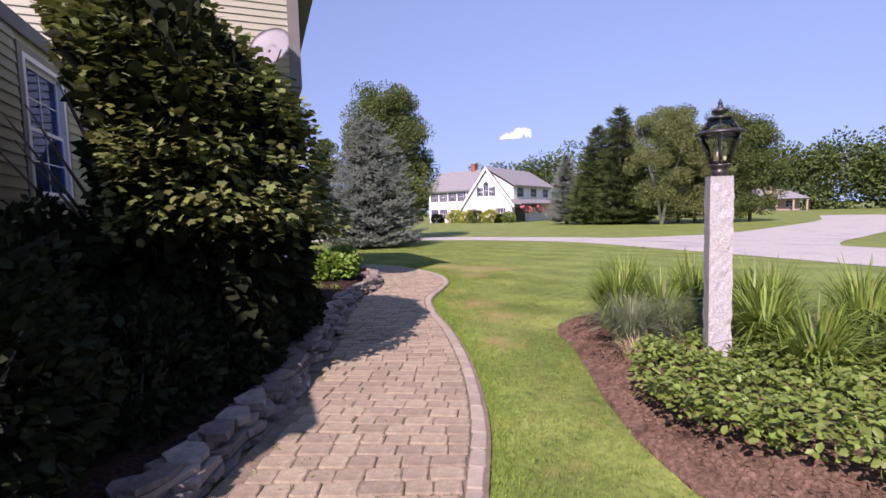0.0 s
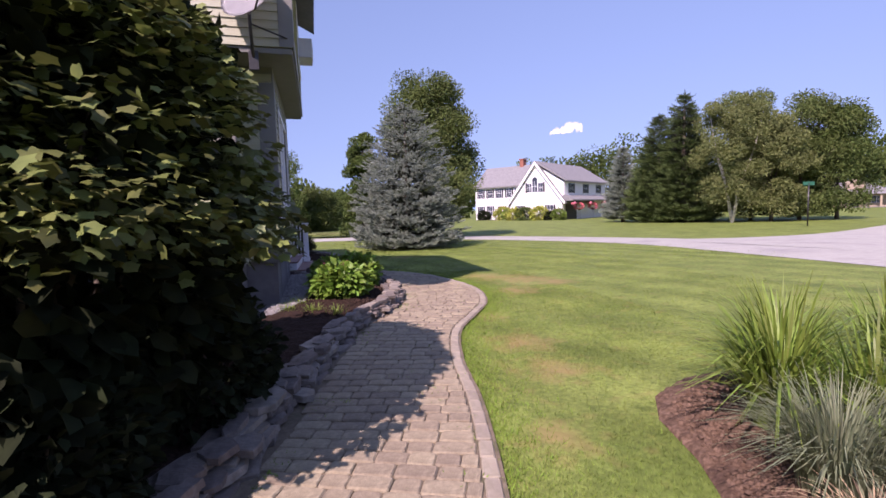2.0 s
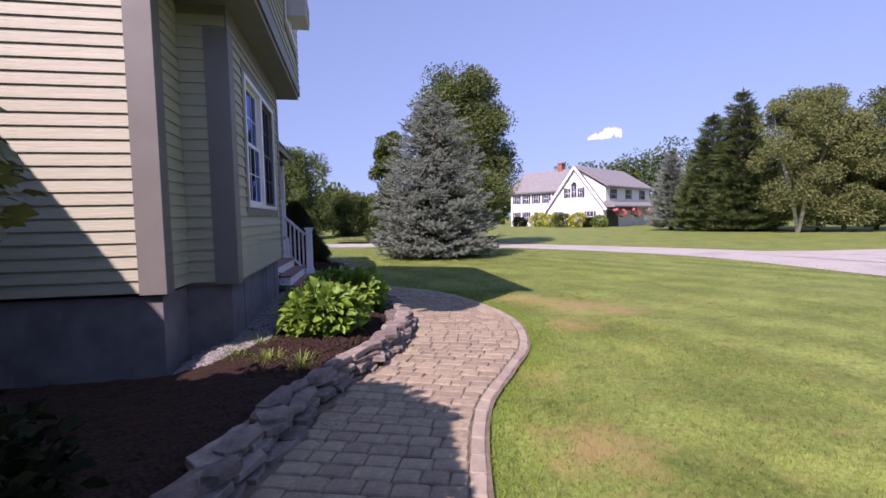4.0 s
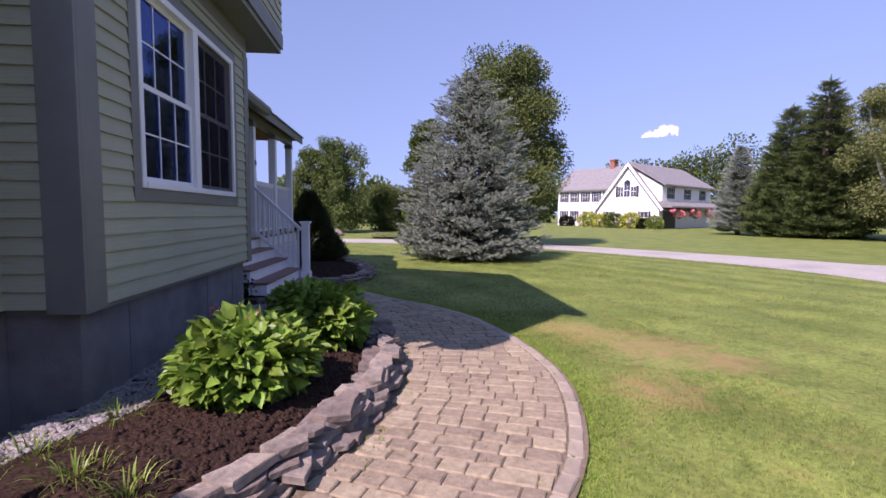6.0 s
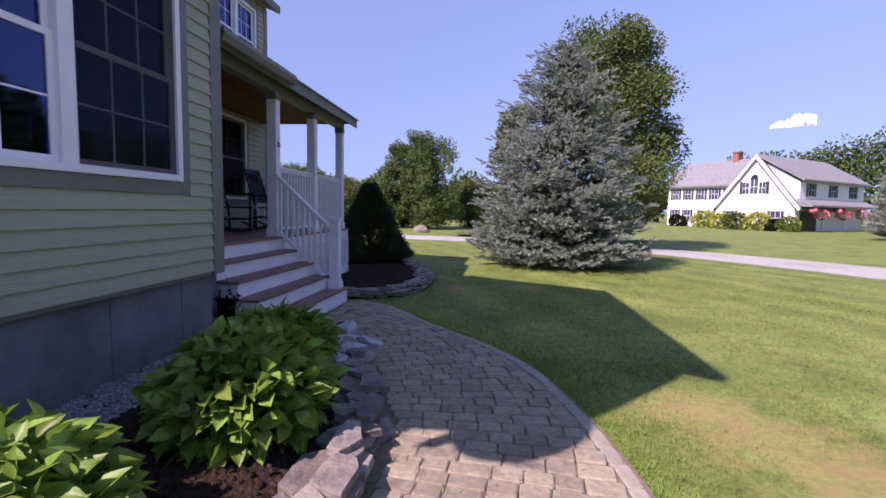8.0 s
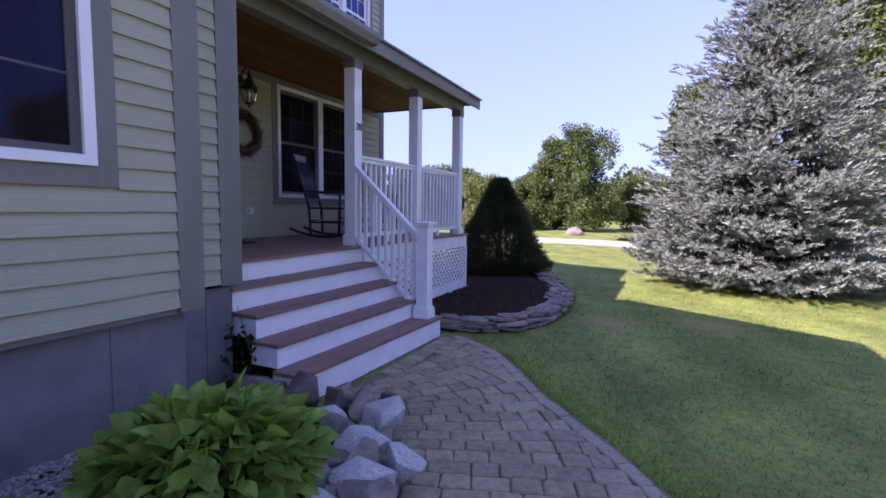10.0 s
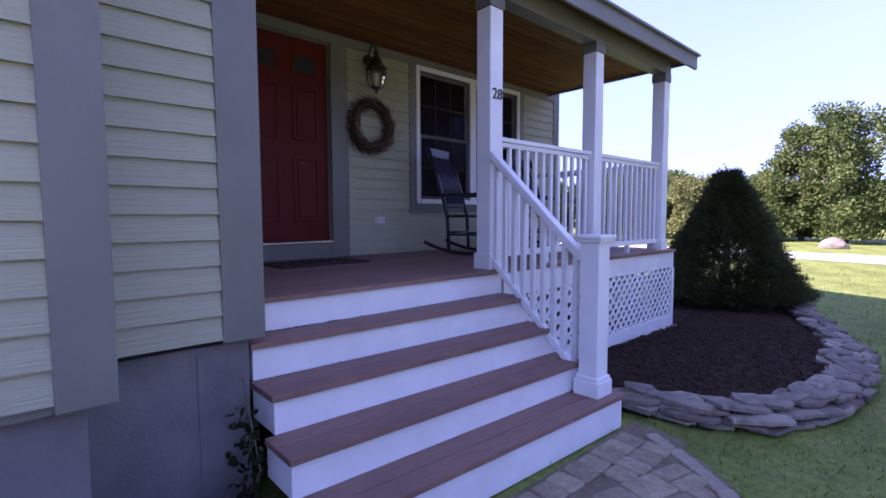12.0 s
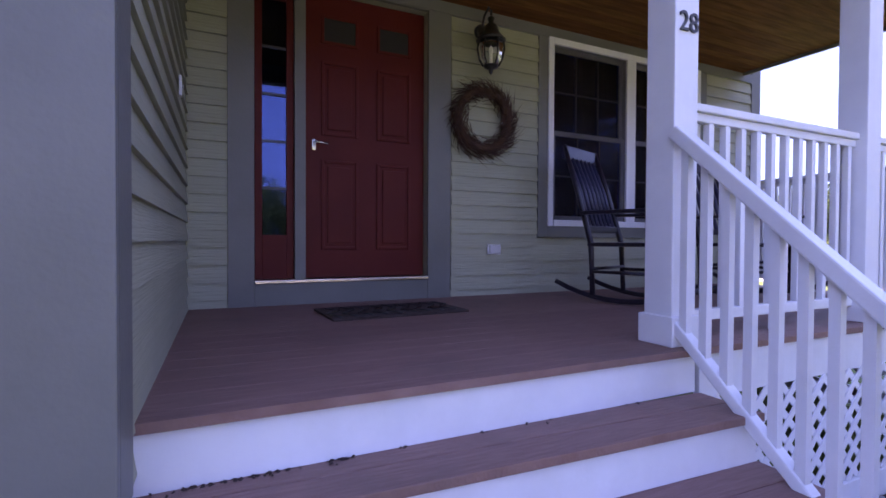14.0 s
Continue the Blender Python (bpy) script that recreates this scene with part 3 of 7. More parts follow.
# fronts run so that their outer face is to the right
wall("wall_wing_gable", -6.0, YG, XR, YG, ZS, 3.7, label="sunlit sage green clapboard gable wall")
wall("wall_wing_front", XR, YG, XR, YB0, ZS, 3.6)
wall("wall_bump_near", XR - 0.1, YB0, XB, YB0, ZS, 3.45)
wall("wall_bump_front", XB, YB0, XB, YB1, ZS, 3.45, openings=[(WIN[0] - YB0, WIN[1] - YB0, WIN[2], WIN[3])],
     skip=[(WIN[0] - YB0 - 0.1, WIN[1] - YB0 + 0.1, WIN[2] - 0.1, WIN[3] + 0.1)], label="sage green clapboard wall of the bump-out")
wall("wall_bump_far", XB, YB1, XR - 0.1, YB1, ZS, 3.45)
wall("wall_wing_front_end", XE, YB1, XE, YS, ZS + 0.02, 3.6)
wall("wall_wing_side", XE, YS, XM, YS, ZS + 0.02, 3.6)
wall("wall_upper_gable", -6.0, YG - 0.01, XU, YG - 0.01, ZU, ZW, label="sunlit sage green clapboard upper wall")
wall("wall_upper_front", XU, YG, XU, YS - 0.1, ZU, ZW, openings=[(11.4 - YG, 12.7 - YG, 4.3, 5.4)], skip=[(11.3 - YG, 12.8 - YG, 4.2, 5.5)], label="sage green clapboard upper wall")
wall("wall_upper_side", XU, YS - 0.1, -6.0, YS - 0.1, ZU, ZW)
wall("wall_main_low", XM, Y0, XM, YG, 0.45, 3.42, openings=[(6.0 - Y0, 7.07 - Y0, 1.7, 3.17)], skip=[(5.9 - Y0, 7.17 - Y0, 1.6, 3.27)],
     label="shaded sage green clapboard wall behind shrubs")
DW = (13.6, 14.82, 1.13, 3.12)                      # the door with its sidelight
PW = (15.93, 17.83, 1.53, 3.14)                     # the porch window
UW = (16.75, 18.3, 4.1, 5.5)
wall("wall_main_front", XM, YS, XM, YE, 0.9, ZT, openings=[tuple(v - YS for v in DW[:2]) + DW[2:], tuple(v - YS for v in PW[:2]) + PW[2:], tuple(v - YS for v in UW[:2]) + UW[2:]],
     skip=[(DW[0] - YS - 0.16, DW[1] - YS + 0.2, 0.9, DW[3] + 0.16), (PW[0] - YS - 0.1, PW[1] - YS + 0.1, PW[2] - 0.1, PW[3] + 0.2), (UW[0] - YS - 0.1, UW[1] - YS + 0.1, UW[2] - 0.1, UW[3] + 0.1)],
     label="sage green clapboard wall under the porch roof")
wall("wall_main_end", XM, YE, -10.0, YE, 0.6, ZT, boards=False)
wall("wall_back", -10.0, YE, -10.0, Y0, 0.0, 2.85, boards=False)
wall("wall_low_end", -10.0, Y0, XM, Y0, 0.0, 2.85, boards=False)
# made-up rooms behind the glass, coloured near-black so the inside looks unlit
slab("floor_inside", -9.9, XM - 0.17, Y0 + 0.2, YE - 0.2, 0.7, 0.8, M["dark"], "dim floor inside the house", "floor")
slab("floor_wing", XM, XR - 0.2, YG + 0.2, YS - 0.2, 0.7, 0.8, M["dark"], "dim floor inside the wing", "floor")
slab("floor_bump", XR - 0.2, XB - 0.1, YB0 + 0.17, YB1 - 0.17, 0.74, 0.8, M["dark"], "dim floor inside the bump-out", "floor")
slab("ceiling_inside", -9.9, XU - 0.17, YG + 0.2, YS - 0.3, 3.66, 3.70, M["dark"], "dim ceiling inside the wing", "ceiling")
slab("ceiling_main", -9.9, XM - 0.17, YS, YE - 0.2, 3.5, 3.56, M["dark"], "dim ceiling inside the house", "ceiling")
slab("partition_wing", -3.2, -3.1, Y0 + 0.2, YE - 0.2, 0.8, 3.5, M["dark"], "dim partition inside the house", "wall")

# soffits, roofs
slab("soffit_wing", XR - 0.16, XU, YG - 0.005, YS - 0.1, 3.58, 3.655, M["trim"], "grey soffit under the overhanging upper storey", "soffit")
slab("bump_head", XR - 0.15, XB + 0.02, YB0 - 0.01, YB1 + 0.01, 3.36, 3.58, M["trim"], "grey frieze board over the bump-out", "trim")
slab("band_upper", XU + 0.001, XU + 0.028, YG - 0.02, YS - 0.08, ZU - 0.02, ZU + 0.17, M["trim"], "grey band board", "trim")
slab("bump_floor", XR - 0.12, XB + 0.005, YB0 + 0.005, YB1 - 0.005, ZS - 0.035, ZS - 0.002, M["trim"], "grey underside of the bump-out", "trim")


def gable_roof(name, x0, x1, y0, y1, ze, rise, along_y=True, label="grey shingle roof"):
    """A pitched roof with thickness and overhanging eaves."""
    bm = bmesh.new()
    t = 0.16
    xm = (x0 + x1) / 2
    prof = [(x0, ze), (xm, ze + rise), (x1, ze), (x1, ze - t), (xm, ze + rise - t), (x0, ze - t)]
    a = [bm.verts.new((x, y0, z)) for x, z in prof]
    b = [bm.verts.new((x, y1, z)) for x, z in prof]
    for i in range(6):
        j = (i + 1) % 6
        bm.faces.new((a[i], b[i], b[j], a[j]))
    bm.faces.new((a[0], a[1], a[4], a[5]))
    bm.faces.new((a[1], a[2], a[3], a[4]))
    bm.faces.new((b[1], b[0], b[5], b[4]))
    bm.faces.new((b[2], b[1], b[4], b[3]))
    bmesh.ops.recalc_face_normals(bm, faces=bm.faces)
    return solo(name, bm, M["shingle"], label, "roof", kind="structure")


def gable_fill(name, x0, x1, y, ze, rise):
    bm = bmesh.new()
    for yy in (y, y + 0.16):
        bm.faces.new([bm.verts.new(v) for v in ((x0, yy, ze), (x1, yy, ze), ((x0 + x1) / 2, yy, ze + rise))])
    solo(name, bm, M["siding"], "sage green gable peak", "wall", kind="structure")


gable_roof("roof_wing", -6.7, XU + 0.36, YG - 0.06, YS - 0.06, ZW + 0.1, 2.0)
gable_fill("wall_wing_peak", -6.35, XU - 0.01, YG + 0.02, ZW, 1.72)
gable_roof("roof_main", -10.3, XM + 0.25, YS - 0.2, YE + 0.2, ZT + 0.1, 1.9)
gable_fill("wall_main_peak", -10.0, XM, YE - 0.17, ZT, 1.75)
# unseen low roof; its eave height sets the shadow edge beside the path
gable_roof("roof_low", -10.3, XM + 0.04, Y0 - 0.1, YG - 0.005, 3.5, 1.3)

# foundations
slab("foundation_wing", -6.0, XR - 0.03, YG + 0.03, YB1 - 0.06, -0.4, ZS - 0.036, M["concrete"], "bare grey concrete foundation", "foundation", 0.006)
slab("foundation_end", -6.0, XE - 0.03, YB1 - 0.059, YS - 0.03, -0.4, ZS - 0.01, M["concrete"], "bare grey concrete foundation beside the steps", "foundation", 0.006)
slab("foundation_bump", XR - 0.03, XB - 0.06, YB0 + 0.05, YB1 - 0.05, -0.4, ZS - 0.04, M["concrete"], "bare grey concrete foundation under the bump-out", "foundation", 0.006)
for _y in (9.9, 11.35, 12.1, 12.95):
    _x = (XB - 0.06) if YB0 < _y < YB1 else (XE - 0.03)
    slab("foundation_seam", _x, _x + 0.006, _y - 0.012, _y + 0.012, 0.0, ZS - 0.045, M["concrete"], "raised form seam in the concrete", "foundation", 0.002)
slab("foundation_main", -10.0, XM - 0.02, YS, YE - 0.02, -0.4, 0.9, M["concrete"], "grey concrete foundation", "foundation", 0.006)
slab("foundation_low", -10.0, XM - 0.02, Y0 + 0.02, YG, -0.4, 0.45, M["concrete"], "grey concrete foundation", "foundation", 0.006)

# corner boards
CB = 0.028
for n_, a_ in {
    "corner_board_gable": (XR - 0.2, XR + CB, YG - CB, YG - 0.002, ZS - 0.02, 3.58),
    "corner_board_wing": (XR + 0.002, XR + CB, YG - 0.002, YG + 0.16, ZS - 0.02, 3.58),
    "corner_board_bump_side": (XB - 0.2, XB + CB, YB0 - CB, YB0 - 0.002, ZS - 0.03, 3.36),
    "corner_board_bump": (XB + 0.002, XB + CB, YB0 - 0.002, YB0 + 0.19, ZS - 0.03, 3.36),
    "corner_board_bump_far": (XB + 0.002, XB + CB, YB1 - 0.135, YB1 + CB, ZS - 0.03, 3.36),
    "corner_board_bump_return": (XB - 0.1, XB + 0.001, YB1 + 0.002, YB1 + CB, ZS - 0.03, 3.36),
    "corner_board_end": (XE + 0.002, XE + CB, YS - 0.16, YS + CB, ZS + 0.005, 3.58),
    "corner_board_side": (XE - 0.15, XE + 0.001, YS + 0.002, YS + CB, ZS + 0.005, 3.58),
    "corner_board_main": (XM + 0.002, XM + CB, YE - 0.14, YE + 0.01, 0.9, 5.7),
    "corner_board_upper": (XU - 0.16, XU + CB, YG - 0.01 - CB, YG - 0.012, ZU, 5.42),
    "corner_board_upper_front": (XU + 0.002, XU + CB, YG - 0.011, YG + 0.15, ZU + 0.171, 5.42),
}.items():
    slab(n_, *a_, M["trim"], "wide flat grey corner board", "trim")
slab("frieze_porch", XM + 0.002, XM + 0.036, YS + 0.03, YE - 0.15, 3.13, 3.219, M["trim"], "grey frieze board under the porch ceiling", "trim")

window("window_1", (XB + 0.002, WIN[0], WIN[2]), 90, WIN[1] - WIN[0], WIN[3] - WIN[2], "white double window with grid panes and one insect screen", screened=(1,))
window("window_2", (XM + 0.002, PW[0], PW[2]), 90, PW[1] - PW[0], PW[3] - PW[2], "white double window with grid panes and insect screens on the porch", grid="grid", screened=(0, 1))
window("window_3", (XM + 0.002, 6.0, 1.7), 90, 1.07, 1.47, "white window in the shaded wall behind shrubs", sashes=1, cols=2, casing=0.08)
window("window_4", (XM + 0.002, UW[0], UW[2]), 90, UW[1] - UW[0], UW[3] - UW[2], "white upper window over the porch roof")
window("window_5", (XU + 0.002, 11.4, 4.3), 90, 1.3, 1.1, "white upper window of the wing", casing=0.09)

# ---- the porch ----
ZD = 0.962                                           # deck
RISE = 0.184
NOSE = (-0.13, 0.105, 0.345, 0.58, 0.815)              # noses: deck, then the treads downwards
SY0, SY1 = 13.17, 15.22                              # the steps' ends
DY1 = 18.4                                           # the deck's end


def porch_deck():
    deck = base("porch_deck", 0, 0, 0, "purple-brown composite porch deck with white fascia", "deck", kind="structure")
    x = XM + 0.004
    w = 0.139
    while x < NOSE[0] - 0.01:
        x1 = min(x + w, NOSE[0])
        part("plank", bx(x, x1 - 0.002, YS + 0.02, DY1, ZD - 0.028, ZD, bevel=0.001), M["deck"], deck)
        x += w
    part("fascia", bx(NOSE[0] - 0.05, NOSE[0] - 0.022, SY1 - 0.02, DY1 - 0.02, ZD - 0.22, ZD - 0.029, bevel=0.003), M["white"], deck, "white fascia board")
    part("fascia", bx(XM + 0.02, NOSE[0] - 0.052, DY1 - 0.05, DY1 - 0.022, ZD - 0.22, ZD - 0.029, bevel=0.003), M["white"], deck, "white fascia board")
    # solid stand-in for the joists, near-black for the unlit underside of the deck
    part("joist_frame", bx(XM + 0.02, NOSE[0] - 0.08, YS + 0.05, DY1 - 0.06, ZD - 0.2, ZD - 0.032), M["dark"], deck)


def askew(bm):
    """Slides a piece of the flight inwards towards its house end."""
    for v in bm.verts:
        v.co.x += 0.04 * (v.co.y - 14.8)
    return bm


def porch_steps():
    st = base("porch_steps", 0, 0, 0, "four purple-brown composite steps with white risers", "steps", kind="structure")
    for i in range(1, 5):
        z = ZD - RISE * i
        left = SY0 - 0.03 * max(0, i - 2)
        right = SY1 - 0.03 if i < 4 else SY1 + 0.05
        half = (NOSE[i] - NOSE[i - 1] + 0.03) / 2
        for k in range(2):
            a = NOSE[i] - 2 * half + k * half
            part("tread", askew(bx(a + 0.002, a + half - 0.002, left, right, z - 0.03, z, bevel=0.004)), M["deck"], st)
    for i in range(0, 5):
        z = ZD - RISE * i
        left = SY0 + 0.015 - 0.03 * max(0, i - 2)
        right = SY1 - 0.045 if i < 4 else SY1 + 0.035
        riser = bx(NOSE[i] - 0.042, NOSE[i] - 0.024, left, right, (z - RISE + 0.001) if i < 4 else 0.0, z - 0.031)
        part("riser", askew(riser) if i else riser, M["white"], st, "white painted riser")
        if i:
            part("stringer_end", askew(bx(NOSE[i - 1] - 0.04, NOSE[i] - 0.043, left, left + 0.02, (z - RISE + 0.002) if i < 4 else 0.0, z - 0.031)), M["white"], st)
            part("stringer_end", askew(bx(NOSE[i - 1] - 0.04, NOSE[i] - 0.043, right - 0.02, right, 0.0, z - 0.031)), M["white"], st)


porch_deck()
porch_steps()


def porch_post():
    p = base("porch_post", 0, 0, 0, "square white porch post with a boxed base and dark capital", "post", "porch posts")
    part("shaft", bx(-0.071, 0.071, -0.071, 0.071, 0.12, 1.985, bevel=0.006), M["white"], p)
    part("base_trim", bx(-0.088, 0.088, -0.088, 0.088, 0, 0.125, bevel=0.006), M["white"], p)
    part("capital", bx(-0.082, 0.082, -0.082, 0.082, 1.985, 2.08, bevel=0.008), M["trim"], p, "grey-brown capital block")
    return p


PX = -0.27
POST_Y = (15.16, 16.66, 18.18)
post = porch_post()
place(post, PX, POST_Y[0], ZD)
for y in POST_Y[1:]:
    copy_thing(post, pose(PX, y, ZD))


def number(text, x, y, z, size, rz):
    """Dark metal house numerals on the post's face."""
    cu = bpy.data.curves.new("house_number", "FONT")
    cu.body, cu.size, cu.extrude, cu.align_x = text, size, 0.004, "CENTER"
    tmp = bpy.data.objects.new("tmp", cu)
    scene.collection.objects.link(tmp)
    me = bpy.data.meshes.new_from_object(tmp.evaluated_get(bpy.context.evaluated_depsgraph_get()))
    bpy.data.objects.remove(tmp)
    me.materials.clear()
    me.materials.append(M["black"])
    ob = new("house_number", me)
    ob.matrix_basis = pose(x, y, z, 90, 0, rz)
    tagged(ob, "dark metal house number 28 on a white post", "house number")


number("28", PX + 0.0755, POST_Y[0] + 0.004, 2.27, 0.115, 90)


def newel():
    p = base("newel_post", 0.68, 15.115, ZD - 4 * RISE, "square white newel post with a flat moulded cap", "newel post")
    part("shaft", bx(-0.066, 0.066, -0.066, 0.066, 0.12, 0.985, bevel=0.005), M["white"], p)
    b = bx(-0.088, 0.088, -0.088, 0.088, 0, 0.1, bevel=0.005)
    box(b, -0.079, 0.079, -0.079, 0.079, 0.1, 0.125, 0.008)
    part("base_trim", b, M["white"], p)
    c = bx(-0.085, 0.085, -0.085, 0.085, 0.985, 1.005, bevel=0.006)
    box(c, -0.095, 0.095, -0.095, 0.095, 1.005, 1.03, 0.008)
    part("cap", c, M["white"], p)


newel()


def rail(name, p0, p1, zt, zb, label, n):
    """A straight balustrade along y or x at deck height."""
    r = base(name, 0, 0, 0, label, "railing", "porch railings")
    (x0, y0), (x1, y1) = p0, p1
    dx, dy = x1 - x0, y1 - y0
    ex, ey = (0.03, 0) if dx == 0 else (0, 0.03)
    def bar(z0, z1, e):
        return bx(min(x0, x1) - ex * e, max(x0, x1) + ex * e, min(y0, y1) - ey * e, max(y0, y1) + ey * e, z0, z1, bevel=0.006)
    top = bar(zt - 0.035, zt, 1.15)
    part("handrail", top, M["white"], r)
    part("top_rail", bar(zt - 0.075, zt - 0.036, 0.6), M["white"], r)
    part("bottom_rail", bar(zb, zb + 0.05, 0.75), M["white"], r)
    b = bx(-0.016, 0.016, -0.016, 0.016, 0, zt - zb - 0.126, bevel=0.003)
    me = mesh_of("baluster", b, M["white"])
    for k in range(n):
        t = (k + 0.5) / n
        o = part("baluster", me, None, r)
        o.matrix_basis = pose(x0 + dx * t, y0 + dy * t, zb + 0.051)
    f = part("foot_block", bx((x0 + x1) / 2 - 0.02, (x0 + x1) / 2 + 0.02, (y0 + y1) / 2 - 0.02, (y0 + y1) / 2 + 0.02, ZD, zb), M["white"], r)
    return r


RT, RB = ZD + 1.04, ZD + 0.085
rail("porch_railing", (PX, POST_Y[0] + 0.066), (PX, POST_Y[1] - 0.066), RT, RB, "white balustrade between porch posts", 12)
rail("porch_railing", (PX, POST_Y[1] + 0.066), (PX, POST_Y[2] - 0.066), RT, RB, "white balustrade between porch posts", 12)
rail("porch_railing", (XM + 0.03, POST_Y[2]), (PX - 0.066, POST_Y[2]), RT, RB, "white balustrade at the porch's end", 15)


def stair_rail():
    r = base("stair_railing", 0, 15.11, 0, "sloping white stair railing with square balusters", "railing", "porch railings")
    a, b = Vector((PX + 0.066, 0, ZD + 0.89)), Vector((0.6, 0, 1.1))
    drop = b - a
    ang = math.degrees(math.atan2(-drop.z, drop.x))
    def bar(off, hw, hh):
        bm = bx(0, drop.length, -hw, hw, -hh, hh, bevel=0.008)
        m = pose(a.x, 0, a.z + off, 0, ang, 0)
        bmesh.ops.transform(bm, matrix=m, verts=bm.verts)
        return bm
    part("handrail", bar(0, 0.034, 0.028), M["white"], r)
    part("bottom_rail", bar(-0.79, 0.026, 0.022), M["white"], r)
    for k in range(9):
        t = (k + 0.6) / 9.2
        p = a + drop * t
        part("baluster", bx(p.x - 0.016, p.x + 0.016, -0.016, 0.016, p.z - 0.775, p.z - 0.02), M["white"], r)


stair_rail()


def lattice(name, x0, y0, x1, y1, z0, z1, label):
    """A framed diagonal lattice skirt."""
    L = math.hypot(x1 - x0, y1 - y0)
    lt = base(name, x0, y0, 0, label, "lattice", rz=math.degrees(math.atan2(y1 - y0, x1 - x0)))
    fr = bmesh.new()
    box(fr, 0, L, -0.02, 0.012, z0, z0 + 0.16, 0.003)
    box(fr, 0, 0.07, -0.02, 0.012, z0 + 0.161, z1, 0.003)
    box(fr, L - 0.07, L, -0.02, 0.012, z0 + 0.161, z1, 0.003)
    part("frame", fr, M["white"], lt)
    sl = bmesh.new()
    pitch = 0.115
    z0 += 0.16
    H = z1 - z0
    k = -H
    while k < L:
        for s in (1, -1):
            a0, a1 = max(k, 0), min(k + H, L)
            if a1 - a0 > 0.02:
                za = z0 + (a0 - k) if s > 0 else z1 - (a0 - k)
                zb = z0 + (a1 - k) if s > 0 else z1 - (a1 - k)
                d = Vector((a1 - a0, 0, zb - za))
                q = Vector((-d.z, 0, d.x)).normalized() * 0.017
                y = -0.012 if s > 0 else -0.004
                V = [sl.verts.new((p.x, yy, p.z)) for yy in (y, y + 0.006) for p in (Vector((a0, 0, za)) - q, Vector((a1, 0, zb)) - q, Vector((a1, 0, zb)) + q, Vector((a0, 0, za)) + q)]
                for f in ((0, 1, 2, 3), (7, 6, 5, 4), (0, 4, 5, 1), (3, 2, 6, 7)):
                    sl.faces.new([V[i] for i in f])
        k += pitch
    tagged(part("slats", sl, M["white"], lt, "crossed white lattice slats"), kind="stuff")


lattice("lattice_panel", NOSE[0] - 0.03, SY1 - 0.02, NOSE[0] - 0.03, DY1 - 0.02, 0.0, ZD - 0.221, "white diagonal lattice skirt under the porch")
lattice("lattice_panel", NOSE[0] - 0.06, DY1 - 0.03, XM + 0.1, DY1 - 0.03, 0.0, ZD - 0.221, "white diagonal lattice skirt at the porch's end")

def step_litter():
    """Small dark flakes and leaf crumbs caught at the foot of the risers."""
    rng = np.random.default_rng(340)
    P = []
    for i, y0, y1, n in ((1, 13.24, 13.75, 60), (1, 13.8, 14.9, 10), (2, 13.2, 13.7, 12), (3, 13.3, 14.6, 8)):
        P.append(np.stack([NOSE[i - 1] - (0.018 if i == 1 else 0.07) + rng.exponential(0.006, n), rng.uniform(y0, y1, n), np.full(n, ZD - RISE * i + 0.003)], 1))
    P = np.vstack(P)
    tv = [(-0.5, -0.3, 0), (0.5, -0.25, 0), (0.4, 0.3, 0), (-0.4, 0.25, 0), (0, 0, 0.35)]
    me = scatter("leaf_litter", P, rng.normal(size=P.shape) * (1, 1, 0.15), rng.uniform(0.007, 0.018, len(P)), tv, [(0, 1, 4), (1, 2, 4), (2, 3, 4), (3, 0, 4)], M["mat"], rng, up_bias=6)
    tagged(new("leaf_litter", me), "dark crumbs of leaf litter on the steps", "litter", kind="stuff")


step_litter()

# porch roof
RX, RY1 = 0.0, 18.52
slab("porch_beam", PX - 0.07, PX + 0.07, YS + 0.03, RY1 - 0.25, ZD + 2.08, 3.215, M["trim"], "grey-brown porch beam", "beam")


def porch_ceiling():
    bm = bmesh.new()
    x = XM + 0.03
    while x < RX - 0.03:
        x1 = min(x + 0.09, RX - 0.03)
        box(bm, x + 0.001, x1 - 0.003, YS + 0.03, RY1 - 0.02, 3.22, 3.238)
        x += 0.09
    box(bm, XM + 0.03, RX - 0.03, YS + 0.03, RY1 - 0.02, 3.2385, 3.25)
    solo("ceiling_porch", bm, M["ceiling"], "brown stained tongue-and-groove porch ceiling", "ceiling", kind="structure")


porch_ceiling()


